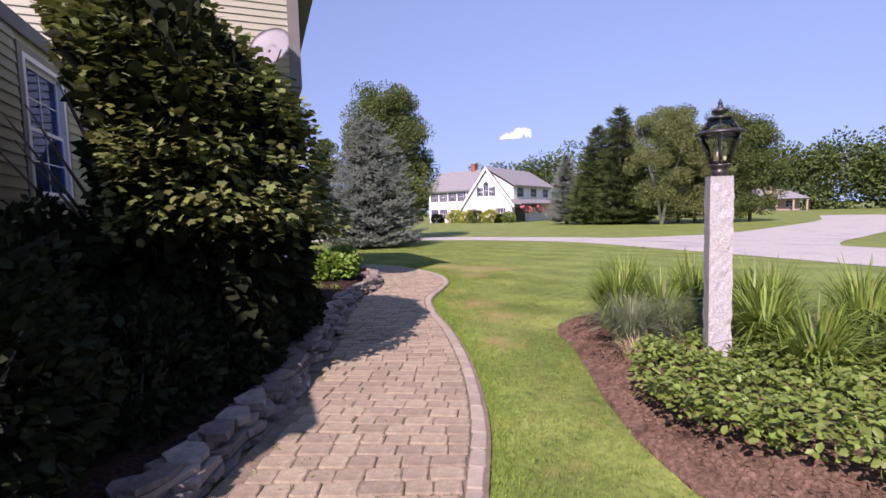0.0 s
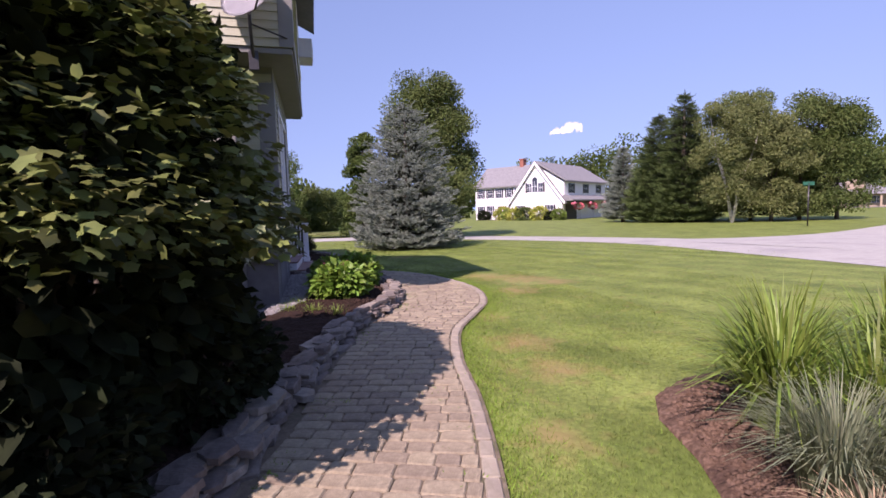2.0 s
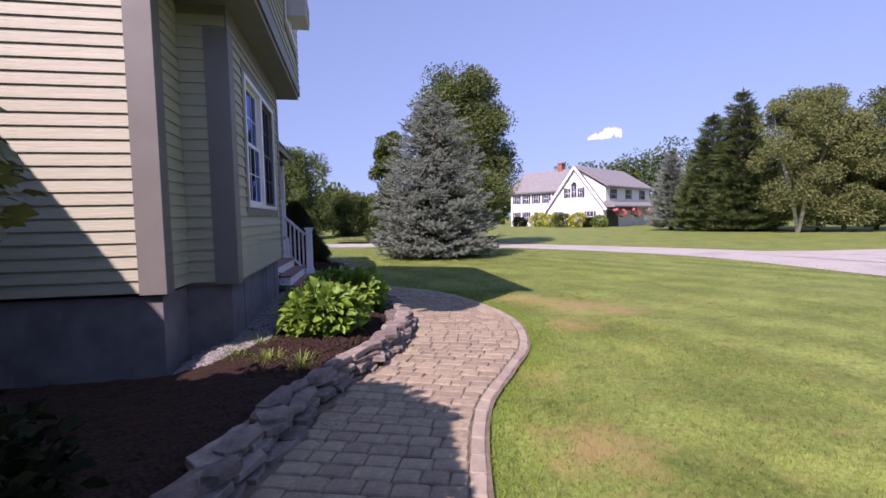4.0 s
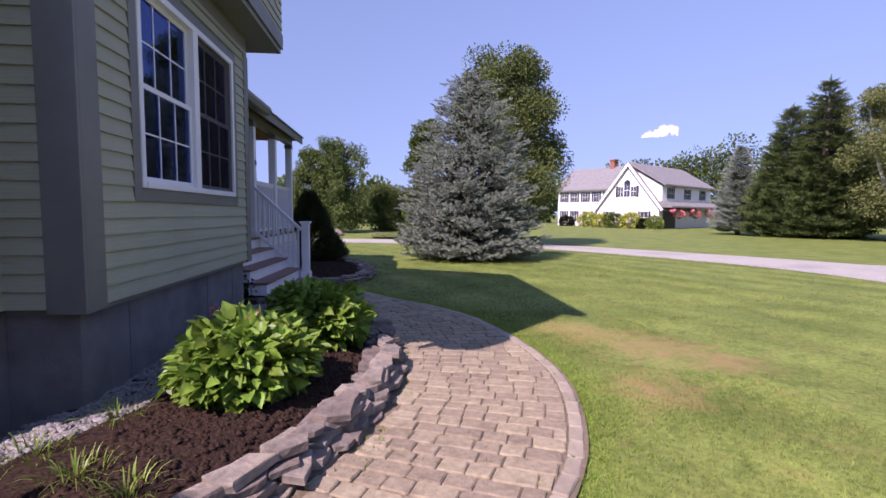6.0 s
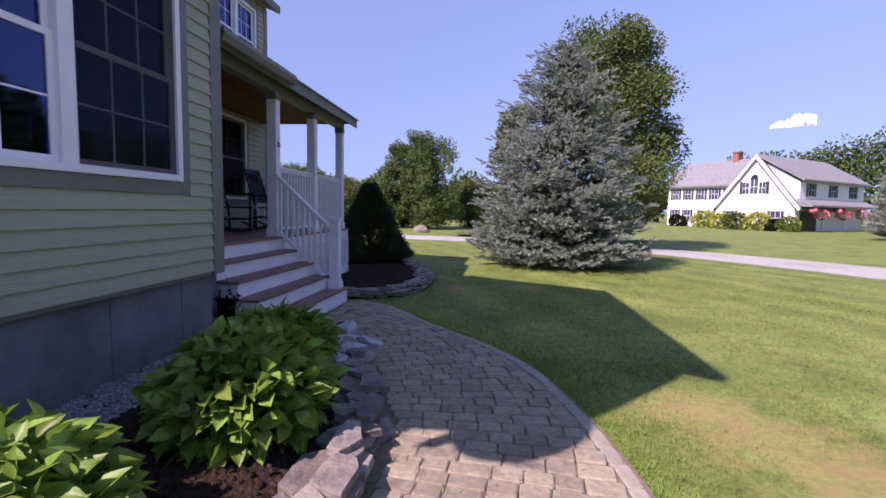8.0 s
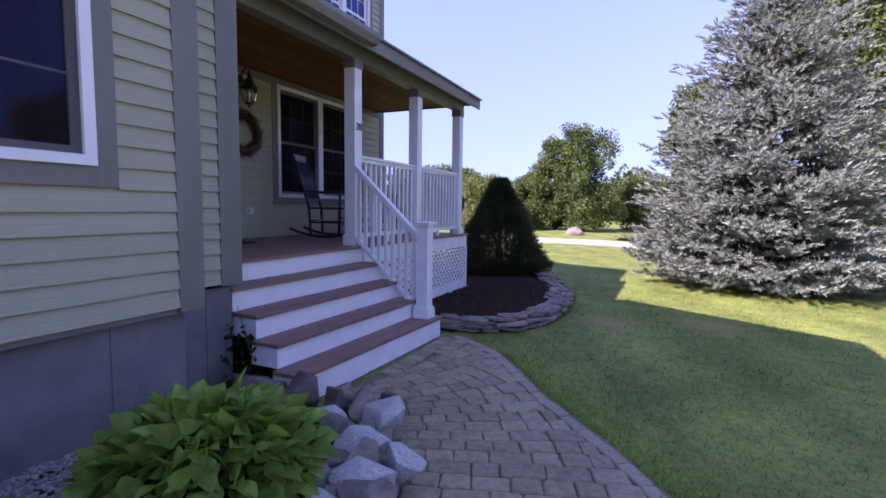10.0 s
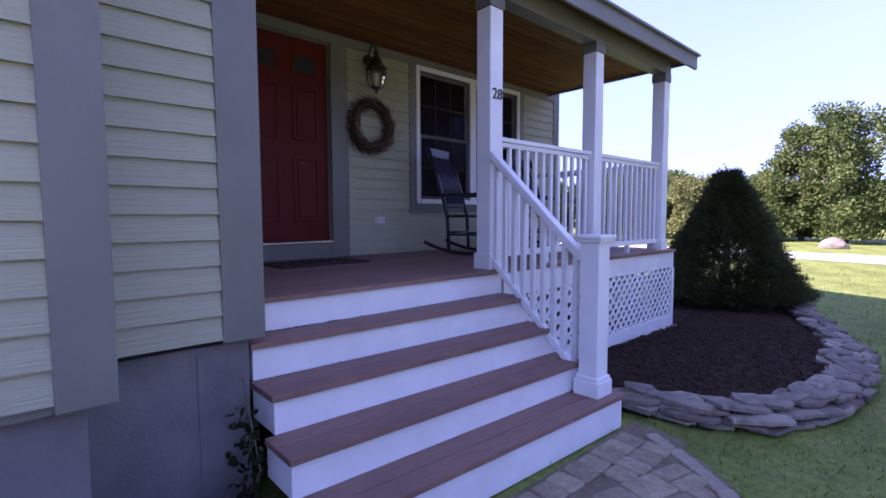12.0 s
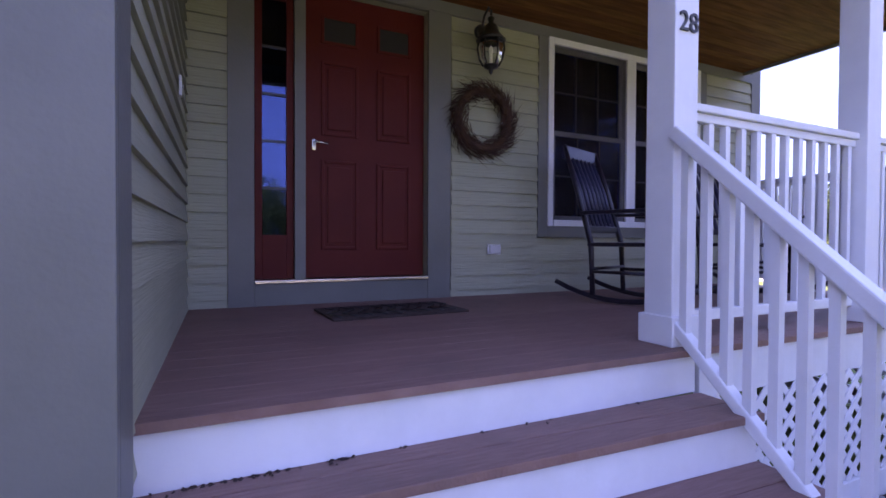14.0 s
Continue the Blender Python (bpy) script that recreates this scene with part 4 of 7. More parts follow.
def porch_roof():
    bm = bmesh.new()
    prof = [(RX + 0.03, 3.262), (RX + 0.03, 3.285), (XM + 0.02, 3.95), (XM + 0.02, 3.262)]
    a = [bm.verts.new((x, YS + 0.02, z)) for x, z in prof]
    b = [bm.verts.new((x, RY1 + 0.02, z)) for x, z in prof]
    for i in range(4):
        bm.faces.new((a[i], a[(i + 1) % 4], b[(i + 1) % 4], b[i]))
    bm.faces.new(list(reversed(a)))
    bm.faces.new(b)
    bmesh.ops.recalc_face_normals(bm, faces=bm.faces)
    solo("roof_porch", bm, M["shingle"], "low grey shingle porch roof", "roof", kind="structure")
    slab("fascia_porch", RX - 0.028, RX, YS + 0.03, RY1, 3.11, 3.261, M["trim"], "grey porch fascia board", "trim")
    slab("fascia_porch_end", XM + 0.03, RX - 0.03, RY1 - 0.028, RY1, 3.19, 3.261, M["trim"], "grey porch fascia board", "trim")
    g = bmesh.new()
    pr = [(0.004, 3.26), (0.12, 3.26), (0.125, 3.21), (0.095, 3.14), (0.03, 3.13), (0.004, 3.14)]
    a = [g.verts.new((RX + x, YS + 0.05, z)) for x, z in pr]
    b = [g.verts.new((RX + x, 15.1, z)) for x, z in pr]
    for i in range(6):
        g.faces.new((a[i], a[(i + 1) % 6], b[(i + 1) % 6], b[i]))
    g.faces.new(list(reversed(a)))
    g.faces.new(b)
    bmesh.ops.recalc_face_normals(g, faces=g.faces)
    solo("gutter", g, M["trim"], "grey metal gutter along the porch eave", "gutter", kind="structure")


porch_roof()


# ---- the door and its sidelight ----
def front_door():
    # x along the wall (north), -y outwards
    d = tagged(place(new("door_1"), XM, DW[0], DW[2], 90), "closed red six-panel front door with a sidelight", "door", kind="structure")
    H = DW[3] - DW[2]
    W = DW[1] - DW[0]
    cs = bmesh.new()
    box(cs, -0.16, -0.001, -0.03, 0.0, -0.17, H + 0.15, 0.003)
    box(cs, W + 0.001, W + 0.19, -0.03, 0.0, -0.17, H + 0.15, 0.003)
    box(cs, 0, W, -0.03, 0.0, H + 0.001, H + 0.15, 0.003)
    box(cs, 0, W, -0.028, 0.1, -0.17, -0.022, 0.003)
    part("casing", cs, M["trim"], d, "wide flat grey door casing")
    part("threshold", bx(-0.0, W, -0.045, 0.1, -0.021, 0.0, bevel=0.003), M["brass"], d, "worn metal threshold")
    part("mullion", bx(0.255, 0.325, -0.005, 0.1, 0.001, H), M["trim"], d)
    lf = bmesh.new()
    a, b = 0.328, W - 0.004
    box(lf, a, b, 0.055, 0.1, 0.004, H - 0.004)
    leaf = part("door_leaf", lf, M["door"], d)
    cols = ((a + 0.11, a + 0.375), (b - 0.375, b - 0.11))
    for zr in ((0.2, 0.83), (1.0, 1.52), (1.64, 1.84)):
        for c in cols:
            pm = bmesh.new()
            x0, x1, z0, z1 = c[0], c[1], zr[0], zr[1]
            for q in ((x0, x0 + 0.022, z0, z1), (x1 - 0.022, x1, z0, z1), (x0 + 0.022, x1 - 0.022, z0, z0 + 0.022), (x0 + 0.022, x1 - 0.022, z1 - 0.022, z1)):
                box(pm, q[0], q[1], 0.043, 0.055, q[2], q[3], 0.005)
            if zr[0] < 1.6:
                box(pm, x0 + 0.045, x1 - 0.045, 0.046, 0.055, z0 + 0.045, z1 - 0.045, 0.006)
            pn = part("panel", pm, M["door"], leaf)
            if zr[0] > 1.6:
                part("lite", bx(x0 + 0.022, x1 - 0.022, 0.049, 0.054, z0 + 0.022, z1 - 0.022), M["screen"], leaf, "small dark door lite")
    hd = bmesh.new()
    box(hd, a + 0.045, a + 0.075, 0.04, 0.054, 0.89, 0.97, 0.004)
    tube(hd, [(a + 0.06, 0.045, 0.945), (a + 0.06, 0.0, 0.945), (a + 0.075, -0.01, 0.943), (a + 0.15, -0.01, 0.935)], [0.009, 0.008, 0.008, 0.006], 8)
    part("lever_handle", hd, M["brass"], leaf, "worn nickel lever handle")
    sf = bmesh.new()
    box(sf, 0.004, 0.05, 0.03, 0.08, 0.004, H - 0.004, 0.003)
    box(sf, 0.205, 0.252, 0.03, 0.08, 0.004, H - 0.004, 0.003)
    box(sf, 0.05, 0.205, 0.03, 0.08, 0.004, 0.3, 0.003)
    box(sf, 0.05, 0.205, 0.03, 0.08, H - 0.12, H - 0.004, 0.003)
    side = part("sidelight_frame", sf, M["door"], d, "red sidelight frame")
    part("pane", bx(0.05, 0.205, 0.052, 0.058, 0.3, H - 0.12), M["glass"], side).visible_shadow = False
    mm = bmesh.new()
    for k in range(1, 5):
        z = 0.3 + (H - 0.42) * k / 5
        box(mm, 0.05, 0.205, 0.044, 0.064, z - 0.008, z + 0.008)
    part("muntin", mm, M["black"], side)


front_door()


# ---- porch things ----
def wall_lantern():
    t = base("wall_lantern", XM + 0.03, 15.26, 2.68, "dark bronze coach lantern with clear glass on the wall", "wall lamp")
    bm = lathe(bmesh.new(), [(0.055, 0), (0.055, 0.03), (0.04, 0.04)], 16)
    bmesh.ops.transform(bm, matrix=pose(0, 0, 0.36, 0, 90, 0), verts=bm.verts)
    part("back_plate", bm, M["black"], t)
    part("arm", tube(bmesh.new(), [(0.02, 0, 0.36), (0.06, 0, 0.46), (0.13, 0, 0.5), (0.17, 0, 0.46), (0.17, 0, 0.4)], [0.01] * 5, 8), M["black"], t)
    part("roof", lathe(bmesh.new(), [(0.012, 0.42), (0.03, 0.4), (0.02, 0.37), (0.05, 0.34), (0.06, 0.3), (0.1, 0.25), (0.115, 0.235), (0.1, 0.225)], 20, cx=0.17), M["black"], t)
    part("glass", lathe(bmesh.new(), [(0.095, 0.224), (0.1, 0.17), (0.085, 0.09), (0.055, 0.04)], 12, cx=0.17), M["lampglass"], t).visible_shadow = False
    cg = bmesh.new()
    for k in range(6):
        a = k * math.pi / 3
        tube(cg, [(0.17 + r * math.cos(a), r * math.sin(a), z) for r, z in ((0.098, 0.224), (0.104, 0.17), (0.088, 0.09), (0.058, 0.04))], [0.005] * 4, 5)
    part("cage", cg, M["black"], t)
    part("finial", lathe(bmesh.new(), [(0.058, 0.045), (0.05, 0.03), (0.015, 0.015), (0.018, 0.0), (0.004, -0.02)], 14, cx=0.17), M["black"], t)
    part("bulb", lathe(bmesh.new(), [(0.012, 0.06), (0.012, 0.13), (0.018, 0.15), (0.014, 0.18), (0.003, 0.2)], 10, cx=0.17), M["cream"], t)


wall_lantern()


def wreath():
    rng = np.random.default_rng(3)
    t = base("wreath", XM + 0.06, 15.28, 2.35, "round brown dried-twig wreath on the wall", "wreath")
    n = 1500
    a = rng.uniform(0, 2 * np.pi, n)
    r = 0.225 + rng.normal(0, 0.034, n)
    p = np.stack([rng.normal(0, 0.022, n), r * np.cos(a), r * np.sin(a)], 1)
    d = np.stack([rng.normal(0.25, 0.4, n), -np.sin(a) + 0.7 * np.cos(a) * rng.normal(0.4, 0.6, n), np.cos(a) + 0.7 * np.sin(a) * rng.normal(0.4, 0.6, n)], 1)
    part("twig_mass", scatter("twig_mass", p, d, rng.uniform(0.07, 0.15, n), [(0, 0.03, 0), (0, -0.03, 0), (1, 0, 0), (0, 0, 0.04)], [(0, 1, 2), (1, 3, 2), (3, 0, 2)], M["wreath"], rng), None, t)
    ring = bmesh.new()
    pts = [(0, 0.225 * math.cos(k * math.pi / 16), 0.225 * math.sin(k * math.pi / 16)) for k in range(33)]
    part("ring", tube(ring, pts, [0.03] * 33, 8), M["wreath"], t)


wreath()


def outlet():
    t = base("outlet_box", XM + 0.022, 15.4, 1.33, "small white weatherproof outlet box", "outlet")
    part("plate", bx(0, 0.012, -0.06, 0.06, -0.04, 0.04, bevel=0.003), M["vinyl"], t)
    part("cover", bx(0.0125, 0.035, -0.05, 0.05, -0.032, 0.034, bevel=0.006), M["unit"], t)
    sw = base("doorbell_plate", -1.5, YS + 0.024, 2.15, "small pale doorbell plate", "doorbell")
    part("plate", bx(-0.025, 0.025, 0, 0.012, -0.05, 0.05, bevel=0.004), M["vinyl"], sw)
    part("button", bx(-0.01, 0.01, 0.0125, 0.018, -0.01, 0.01, bevel=0.002), M["unit"], sw)


outlet()


def door_mat():
    t = base("doormat", -1.6, 14.35, ZD, "dark rectangular coir doormat with a scrolled pattern", "doormat", rz=3)
    part("mat_body", bx(-0.23, 0.23, -0.42, 0.42, 0.0, 0.014, bevel=0.004), M["mat"], t)
    for k in range(9):
        y = -0.36 + 0.09 * k
        part("scroll", tube(bmesh.new(), [(-0.18, y, 0.016), (-0.06, y + 0.05, 0.017), (0.06, y - 0.05, 0.017), (0.18, y, 0.016)], [0.006] * 4, 5), M["black"], t)


door_mat()


def rocking_chair(x, y, rz, label):
    """x is the sitter's front."""
    t = base("rocking_chair", x, y, ZD, label, "rocking chair", "porch rocking chairs", rz=rz)
    for s in (-1, 1):
        yy = s * 0.25
        rk = [(-0.5 + 0.1 * k, yy, 0.024 + 0.11 * ((k - 5) / 5) ** 2) for k in range(11)]
        part("rocker", tube(bmesh.new(), rk, [0.019] * 11, 8), M["chair"], t)
        part("front_leg", tube(bmesh.new(), [(0.2, yy, 0.05), (0.21, yy, 0.3), (0.22, yy, 0.63)], [0.02, 0.022, 0.018], 10), M["chair"], t)
        part("back_post", tube(bmesh.new(), [(-0.2, yy, 0.05), (-0.22, yy * 0.98, 0.42), (-0.33, yy * 0.97, 0.8), (-0.45, yy * 0.95, 1.16)], [0.021, 0.022, 0.02, 0.016], 10), M["chair"], t)
        arm = bx(-0.3, 0.3, -0.035, 0.035, 0.63, 0.655, bevel=0.01)
        bmesh.ops.translate(arm, vec=(0, yy * 1.06, 0), verts=arm.verts)
        part("armrest", arm, M["chair"], t)
        part("side_rung", tube(bmesh.new(), [(-0.2, yy, 0.22), (0.2, yy, 0.22)], [0.012, 0.012], 8), M["chair"], t)
    seat = bx(-0.24, 0.26, -0.27, 0.27, 0.4, 0.43, bevel=0.012)
    part("seat", seat, M["chair"], t)
    for z, xx in ((0.2, 0.2), (0.28, 0.2), (0.24, -0.2)):
        part("cross_rung", tube(bmesh.new(), [(xx, -0.25, z), (xx, 0.25, z)], [0.012, 0.012], 8), M["chair"], t)
    part("top_rail", bx(-0.47, -0.435, -0.25, 0.25, 1.06, 1.16, bevel=0.012), M["chair_back"], t)
    part("lower_rail", bx(-0.27, -0.245, -0.24, 0.24, 0.5, 0.55, bevel=0.008), M["chair"], t)
    for k in range(7):
        yy = -0.19 + 0.063 * k
        part("back_slat", tube(bmesh.new(), [(-0.26, yy, 0.54), (-0.34, yy, 0.8), (-0.45, yy, 1.08)], [0.017, 0.02, 0.016], 6), M["chair_back"], t, "glossy dark slat with a blue sheen in its colour")


rocking_chair(-1.35, 16.12, 20, "dark painted slat-back rocking chair on the porch deck")
rocking_chair(-1.35, 17.35, -5, "dark painted rocking chair behind the white balusters")


def satellite_dish():
    t = base("satellite_dish", 0.28, YG - 0.06, 3.75, "grey satellite dish on a bent mast beside the corner", "satellite dish")
    part("mast", tube(bmesh.new(), [(0.0, 0.03, -0.25), (0, -0.03, -0.2), (0, -0.2, 0.05), (0, -0.24, 0.4)], [0.022] * 4, 8), M["black"], t)
    part("foot_plate", bx(-0.06, 0.06, 0.0, 0.03, -0.4, -0.16, bevel=0.004), M["black"], t)
    part("strut", tube(bmesh.new(), [(0, -0.2, 0.1), (0.42, 0.02, 0.02)], [0.01, 0.01], 6), M["black"], t)
    dsh = bmesh.new()
    rings = []
    for i in range(7):
        r = 0.36 * i / 6
        rings.append([dsh.verts.new((r * math.cos(k * math.pi / 14), r * r * 0.45 - 0.05, 1.12 * r * math.sin(k * math.pi / 14))) for k in range(28)])
    for a, b in zip(rings[1:], rings[2:]):
        for k in range(28):
            dsh.faces.new((a[k], a[(k + 1) % 28], b[(k + 1) % 28], b[k])).smooth = True
    dsh.faces.new(rings[1])
    bmesh.ops.solidify(dsh, geom=dsh.faces[:], thickness=0.008)
    bmesh.ops.transform(dsh, matrix=pose(0, -0.26, 0.45, 28, 0, 150), verts=dsh.verts)
    part("reflector", dsh, M["dishgrey"], t, "pale grey dish")
    part("feed_arm", tube(bmesh.new(), [(0, -0.24, 0.2), (0.1, -0.5, 0.16), (0.16, -0.62, 0.3)], [0.012] * 3, 6), M["black"], t)


satellite_dish()


def air_unit():
    t = base("window_air_conditioner", XU + 0.03, 12.05, 4.5, "pale window air conditioner in an upper window", "air conditioner")
    part("case", bx(-0.1, 0.26, -0.28, 0.28, 0.02, 0.38, bevel=0.012), M["unit"], t)
    for k in range(6):
        part("louvre", bx(0.2605, 0.27, -0.24, 0.24, 0.07 + 0.045 * k, 0.09 + 0.045 * k), M["dishgrey"], t)


air_unit()


# ---- the lamp post in the island bed ----
def lamp_post():
    t = base("lamp_post", 3.31, 2.66, 0.0, "rough granite lamp post with a black lantern", "lamp post", rz=-36)
    rng = np.random.default_rng(5)
    bm = bmesh.new()
    n, w = 34, 0.08
    rows = []
    for i in range(n + 1):
        z = -0.1 + 1.745 * i / n
        ring = []
        for s in range(4):
            for q in range(6):
                u = -w + 2 * w * q / 6
                x, y = ((u, -w), (w, u), (-u, w), (-w, -u))[s]
                rough = 0.0035 if s in (0, 2) else 0.0012
                if q == 0:
                    rough = 0.002
                d = rng.normal(0, rough)
                ring.append(bm.verts.new((x * (1 + d / w), y * (1 + d / w), z + (rng.normal(0, 0.004) if 0 < i < n else 0))))
        rows.append(ring)
    for a, b in zip(rows, rows[1:]):
        for k in range(24):
            bm.faces.new((a[k], a[(k + 1) % 24], b[(k + 1) % 24], b[k]))
    bm.faces.new(rows[-1])
    part("granite_shaft", bm, M["granite"], t, "split-faced pale granite shaft")
    z = 1.645
    part("lantern_foot", lathe(bmesh.new(), [(0.055, z), (0.055, z + 0.05), (0.045, z + 0.055), (0.075, z + 0.075), (0.08, z + 0.09)], 20), M["black"], t)
    prof = ((0.075, 0.095), (0.1, 0.16), (0.135, 0.27), (0.143, 0.31))
    part("glass", lathe(bmesh.new(), [(r - 0.003, z + h) for r, h in prof], 18), M["lampglass"], t).visible_shadow = False
    cg = bmesh.new()
    for k in range(6):
        a = k * math.pi / 3 + 0.3
        tube(cg, [(r * math.cos(a), r * math.sin(a), z + h) for r, h in prof], [0.006] * 4, 6)
        tube(cg, [(r * math.cos(a), r * math.sin(a), z + h) for r, h in ((0.135, 0.335), (0.12, 0.38), (0.085, 0.43))], [0.005] * 3, 6)
    part("cage", cg, M["black"], t)
    part("brim", lathe(bmesh.new(), [(0.13, z + 0.31), (0.175, z + 0.315), (0.178, z + 0.325), (0.15, z + 0.345), (0.13, z + 0.345)], 28), M["black"], t)
    part("upper_glass", lathe(bmesh.new(), [(0.13, z + 0.345), (0.117, z + 0.38), (0.084, z + 0.43)], 18), M["lampglass"], t).visible_shadow = False
    part("crown", lathe(bmesh.new(), [(0.09, z + 0.43), (0.092, z + 0.445), (0.03, z + 0.455), (0.025, z + 0.47), (0.058, z + 0.485), (0.06, z + 0.5), (0.02, z + 0.52), (0.012, z + 0.54), (0.018, z + 0.55), (0.003, z + 0.585)], 20), M["black"], t)
    for k in range(3):
        a = k * 2.1
        c = part("candle", lathe(bmesh.new(), [(0.013, z + 0.12), (0.013, z + 0.21)], 10, cx=0.035 * math.cos(a), cy=0.035 * math.sin(a)), M["cream"], t)
        part("bulb", lathe(bmesh.new(), [(0.008, z + 0.211), (0.017, z + 0.235), (0.013, z + 0.265), (0.002, z + 0.295)], 10, cx=0.035 * math.cos(a), cy=0.035 * math.sin(a)), M["lampglass"], c)
    part("candle_stem", lathe(bmesh.new(), [(0.03, z + 0.09), (0.012, z + 0.1), (0.05, z + 0.115), (0.05, z + 0.119)], 12), M["brass"], t)


lamp_post()

# ---- beds ----
BED1 = [(-2.1, 1.6), (-0.9, 2.05), (-0.48, 2.55), (-0.06, 3.45), (0.3, 4.5), (0.62, 5.6), (0.92, 6.7), (1.28, 7.85), (1.72, 8.7), (2.08, 9.5), (2.23, 10.4), (2.15, 11.25), (1.87, 12.05), (1.5, 12.7), (1.05, 13.05), (0.8, 13.15), (-0.05, 13.2), (-0.05, 8.6), (-2.14, 8.6)]
BED2 = [(0.66, 15.5), (1.2, 15.62), (1.6, 16.2), (1.75, 17.2), (1.6, 18.3), (1.3, 19.2), (0.9, 20.2), (0.5, 21.6), (-1.0, 21.9), (-1.4, 20.0), (-1.1, 18.45), (-0.2, 18.4), (-0.2, 15.3)]
ISLAND = [(1.95, 1.0), (1.98, 1.7), (2.1, 2.2), (2.35, 2.8), (2.7, 3.5), (3.0, 4.1), (3.15, 4.6), (3.4, 4.95), (3.9, 5.2), (4.7, 5.2), (5.5, 4.8), (6.2, 3.9), (6.5, 2.6), (6.2, 1.2), (5.2, 0.2), (3.8, -0.1), (2.6, 0.3)]


BED_GRIDS = {}


def bed(name, poly, height, material, label, cell=0.07, seed=1, soft=0.5):
    """A mounded bed of mulch in the outline poly."""
    rng = np.random.default_rng(seed)
    P = np.array(poly)
    x = np.arange(P[:, 0].min(), P[:, 0].max() + cell, cell)
    y = np.arange(P[:, 1].min(), P[:, 1].max() + cell, cell)
    X, Y = np.meshgrid(x, y, indexing="ij")
    ins = inside(X, Y, poly)
    dist = np.full(X.shape, 9.0)
    NX, NY = X.copy(), Y.copy()
    for i in range(len(P)):
        a, b = P[i], P[(i + 1) % len(P)]
        ab = b - a
        t = np.clip(((X - a[0]) * ab[0] + (Y - a[1]) * ab[1]) / (ab @ ab), 0, 1)
        qx, qy = a[0] + t * ab[0], a[1] + t * ab[1]
        far = np.hypot(X - qx, Y - qy)
        NX, NY = np.where(far < dist, qx, NX), np.where(far < dist, qy, NY)
        dist = np.minimum(dist, far)
    s = np.clip(dist / soft, 0, 1)
    Z = np.where(ins, ground_z(X, Y) + 0.004 + height * s * (2 - s) + rng.normal(0, 0.006, X.shape), ground_z(X, Y) - 0.008)
    BED_GRIDS[name] = (x[0], y[0], cell, np.where(ins, Z, ground_z(X, Y)))
    X, Y = np.where(ins, X, NX), np.where(ins, Y, NY)
    ny = len(y)
    idx = np.arange(X.size).reshape(X.shape)
    keep = ins[:-1, :-1] | ins[1:, :-1] | ins[:-1, 1:] | ins[1:, 1:]
    F = [(idx[i, j], idx[i + 1, j], idx[i + 1, j + 1], idx[i, j + 1]) for i, j in zip(*np.nonzero(keep))]
    me = poly_mesh(name, np.stack([X, Y, Z], -1).reshape(-1, 3), F, material)
    return tagged(new(name, me), label, "mulch bed", kind="structure")


bed("mulch_bed_house", BED1, 0.17, M["mulch"], "raised bed of dark bark mulch along the house", seed=1)
bed("mulch_bed_porch", BED2, 0.1, M["mulch"], "bed of dark bark mulch beside the porch", seed=2)
bed("mulch_bed_island", ISLAND, 0.16, M["mulch_red"], "island bed of reddish-brown mulch in the lawn", seed=3, soft=1.2, cell=0.045)


def chips(name, poly, n, z, size, material, label, seed, hole=None):
    """Loose bark or pebbles lying on a bed."""
    rng = np.random.default_rng(seed)
    P = np.array(poly)
    p = rng.uniform(P.min(0), P.max(0), (n * 3, 2))
    ok = inside(p[:, 0], p[:, 1], poly)
    p = p[ok][:n]
    pos = np.column_stack([p, z(p[:, 0], p[:, 1])])
    d = rng.normal(size=(len(p), 3)) * (1, 1, 0.25)
    tv = [(-0.5, -0.3, 0), (0.5, -0.28, 0), (0.46, 0.3, 0), (-0.44, 0.3, 0), (-0.3, -0.18, 0.34), (0.34, -0.16, 0.3), (0.3, 0.2, 0.36), (-0.32, 0.18, 0.3)]
    tf = [(4, 5, 6, 7), (0, 1, 5, 4), (1, 2, 6, 5), (2, 3, 7, 6), (3, 0, 4, 7)]
    me = scatter(name, pos, d, rng.uniform(*size, len(p)), tv, tf, material, rng, up_bias=6)
    return tagged(new(name, me), label, name.replace("_", " "), kind="stuff")


def on_bed(name):
    """The height of a bed's mulch, for things strewn on it."""
    x0, y0, cell, Z = BED_GRIDS[name]
    return lambda x, y: Z[np.clip(((x - x0) / cell).round().astype(int), 0, Z.shape[0] - 1), np.clip(((y - y0) / cell).round().astype(int), 0, Z.shape[1] - 1)] - 0.003


GRAVEL = [(-0.08, 8.55), (0.35, 8.5), (0.72, 9.3), (0.85, 9.9), (0.82, 11.2), (0.8, 12.9), (0.5, 13.1), (0.36, 12.55), (0.36, 9.3), (-0.08, 9.28)]
chips("gravel", GRAVEL, 9000, on_bed("mulch_bed_house"), (0.018, 0.042), M["gravel"], "strip of grey pea gravel along the foundation", 4)
chips("bark_chips", [(0.7, 8.0), (1.5, 8.3), (2.0, 9.5), (2.1, 10.6), (1.9, 11.8), (1.2, 12.7), (0.8, 12.7), (0.85, 9.6)], 5000, on_bed("mulch_bed_house"), (0.015, 0.05), M["mulch"], "dark bark chips", 5)
chips("bark_chips", [(0.5, 15.6), (1.4, 16.2), (1.5, 17.6), (1.1, 19.0), (-0.1, 19.2), (-0.1, 15.8)], 3500, on_bed("mulch_bed_porch"), (0.015, 0.05), M["mulch"], "dark bark chips", 6)
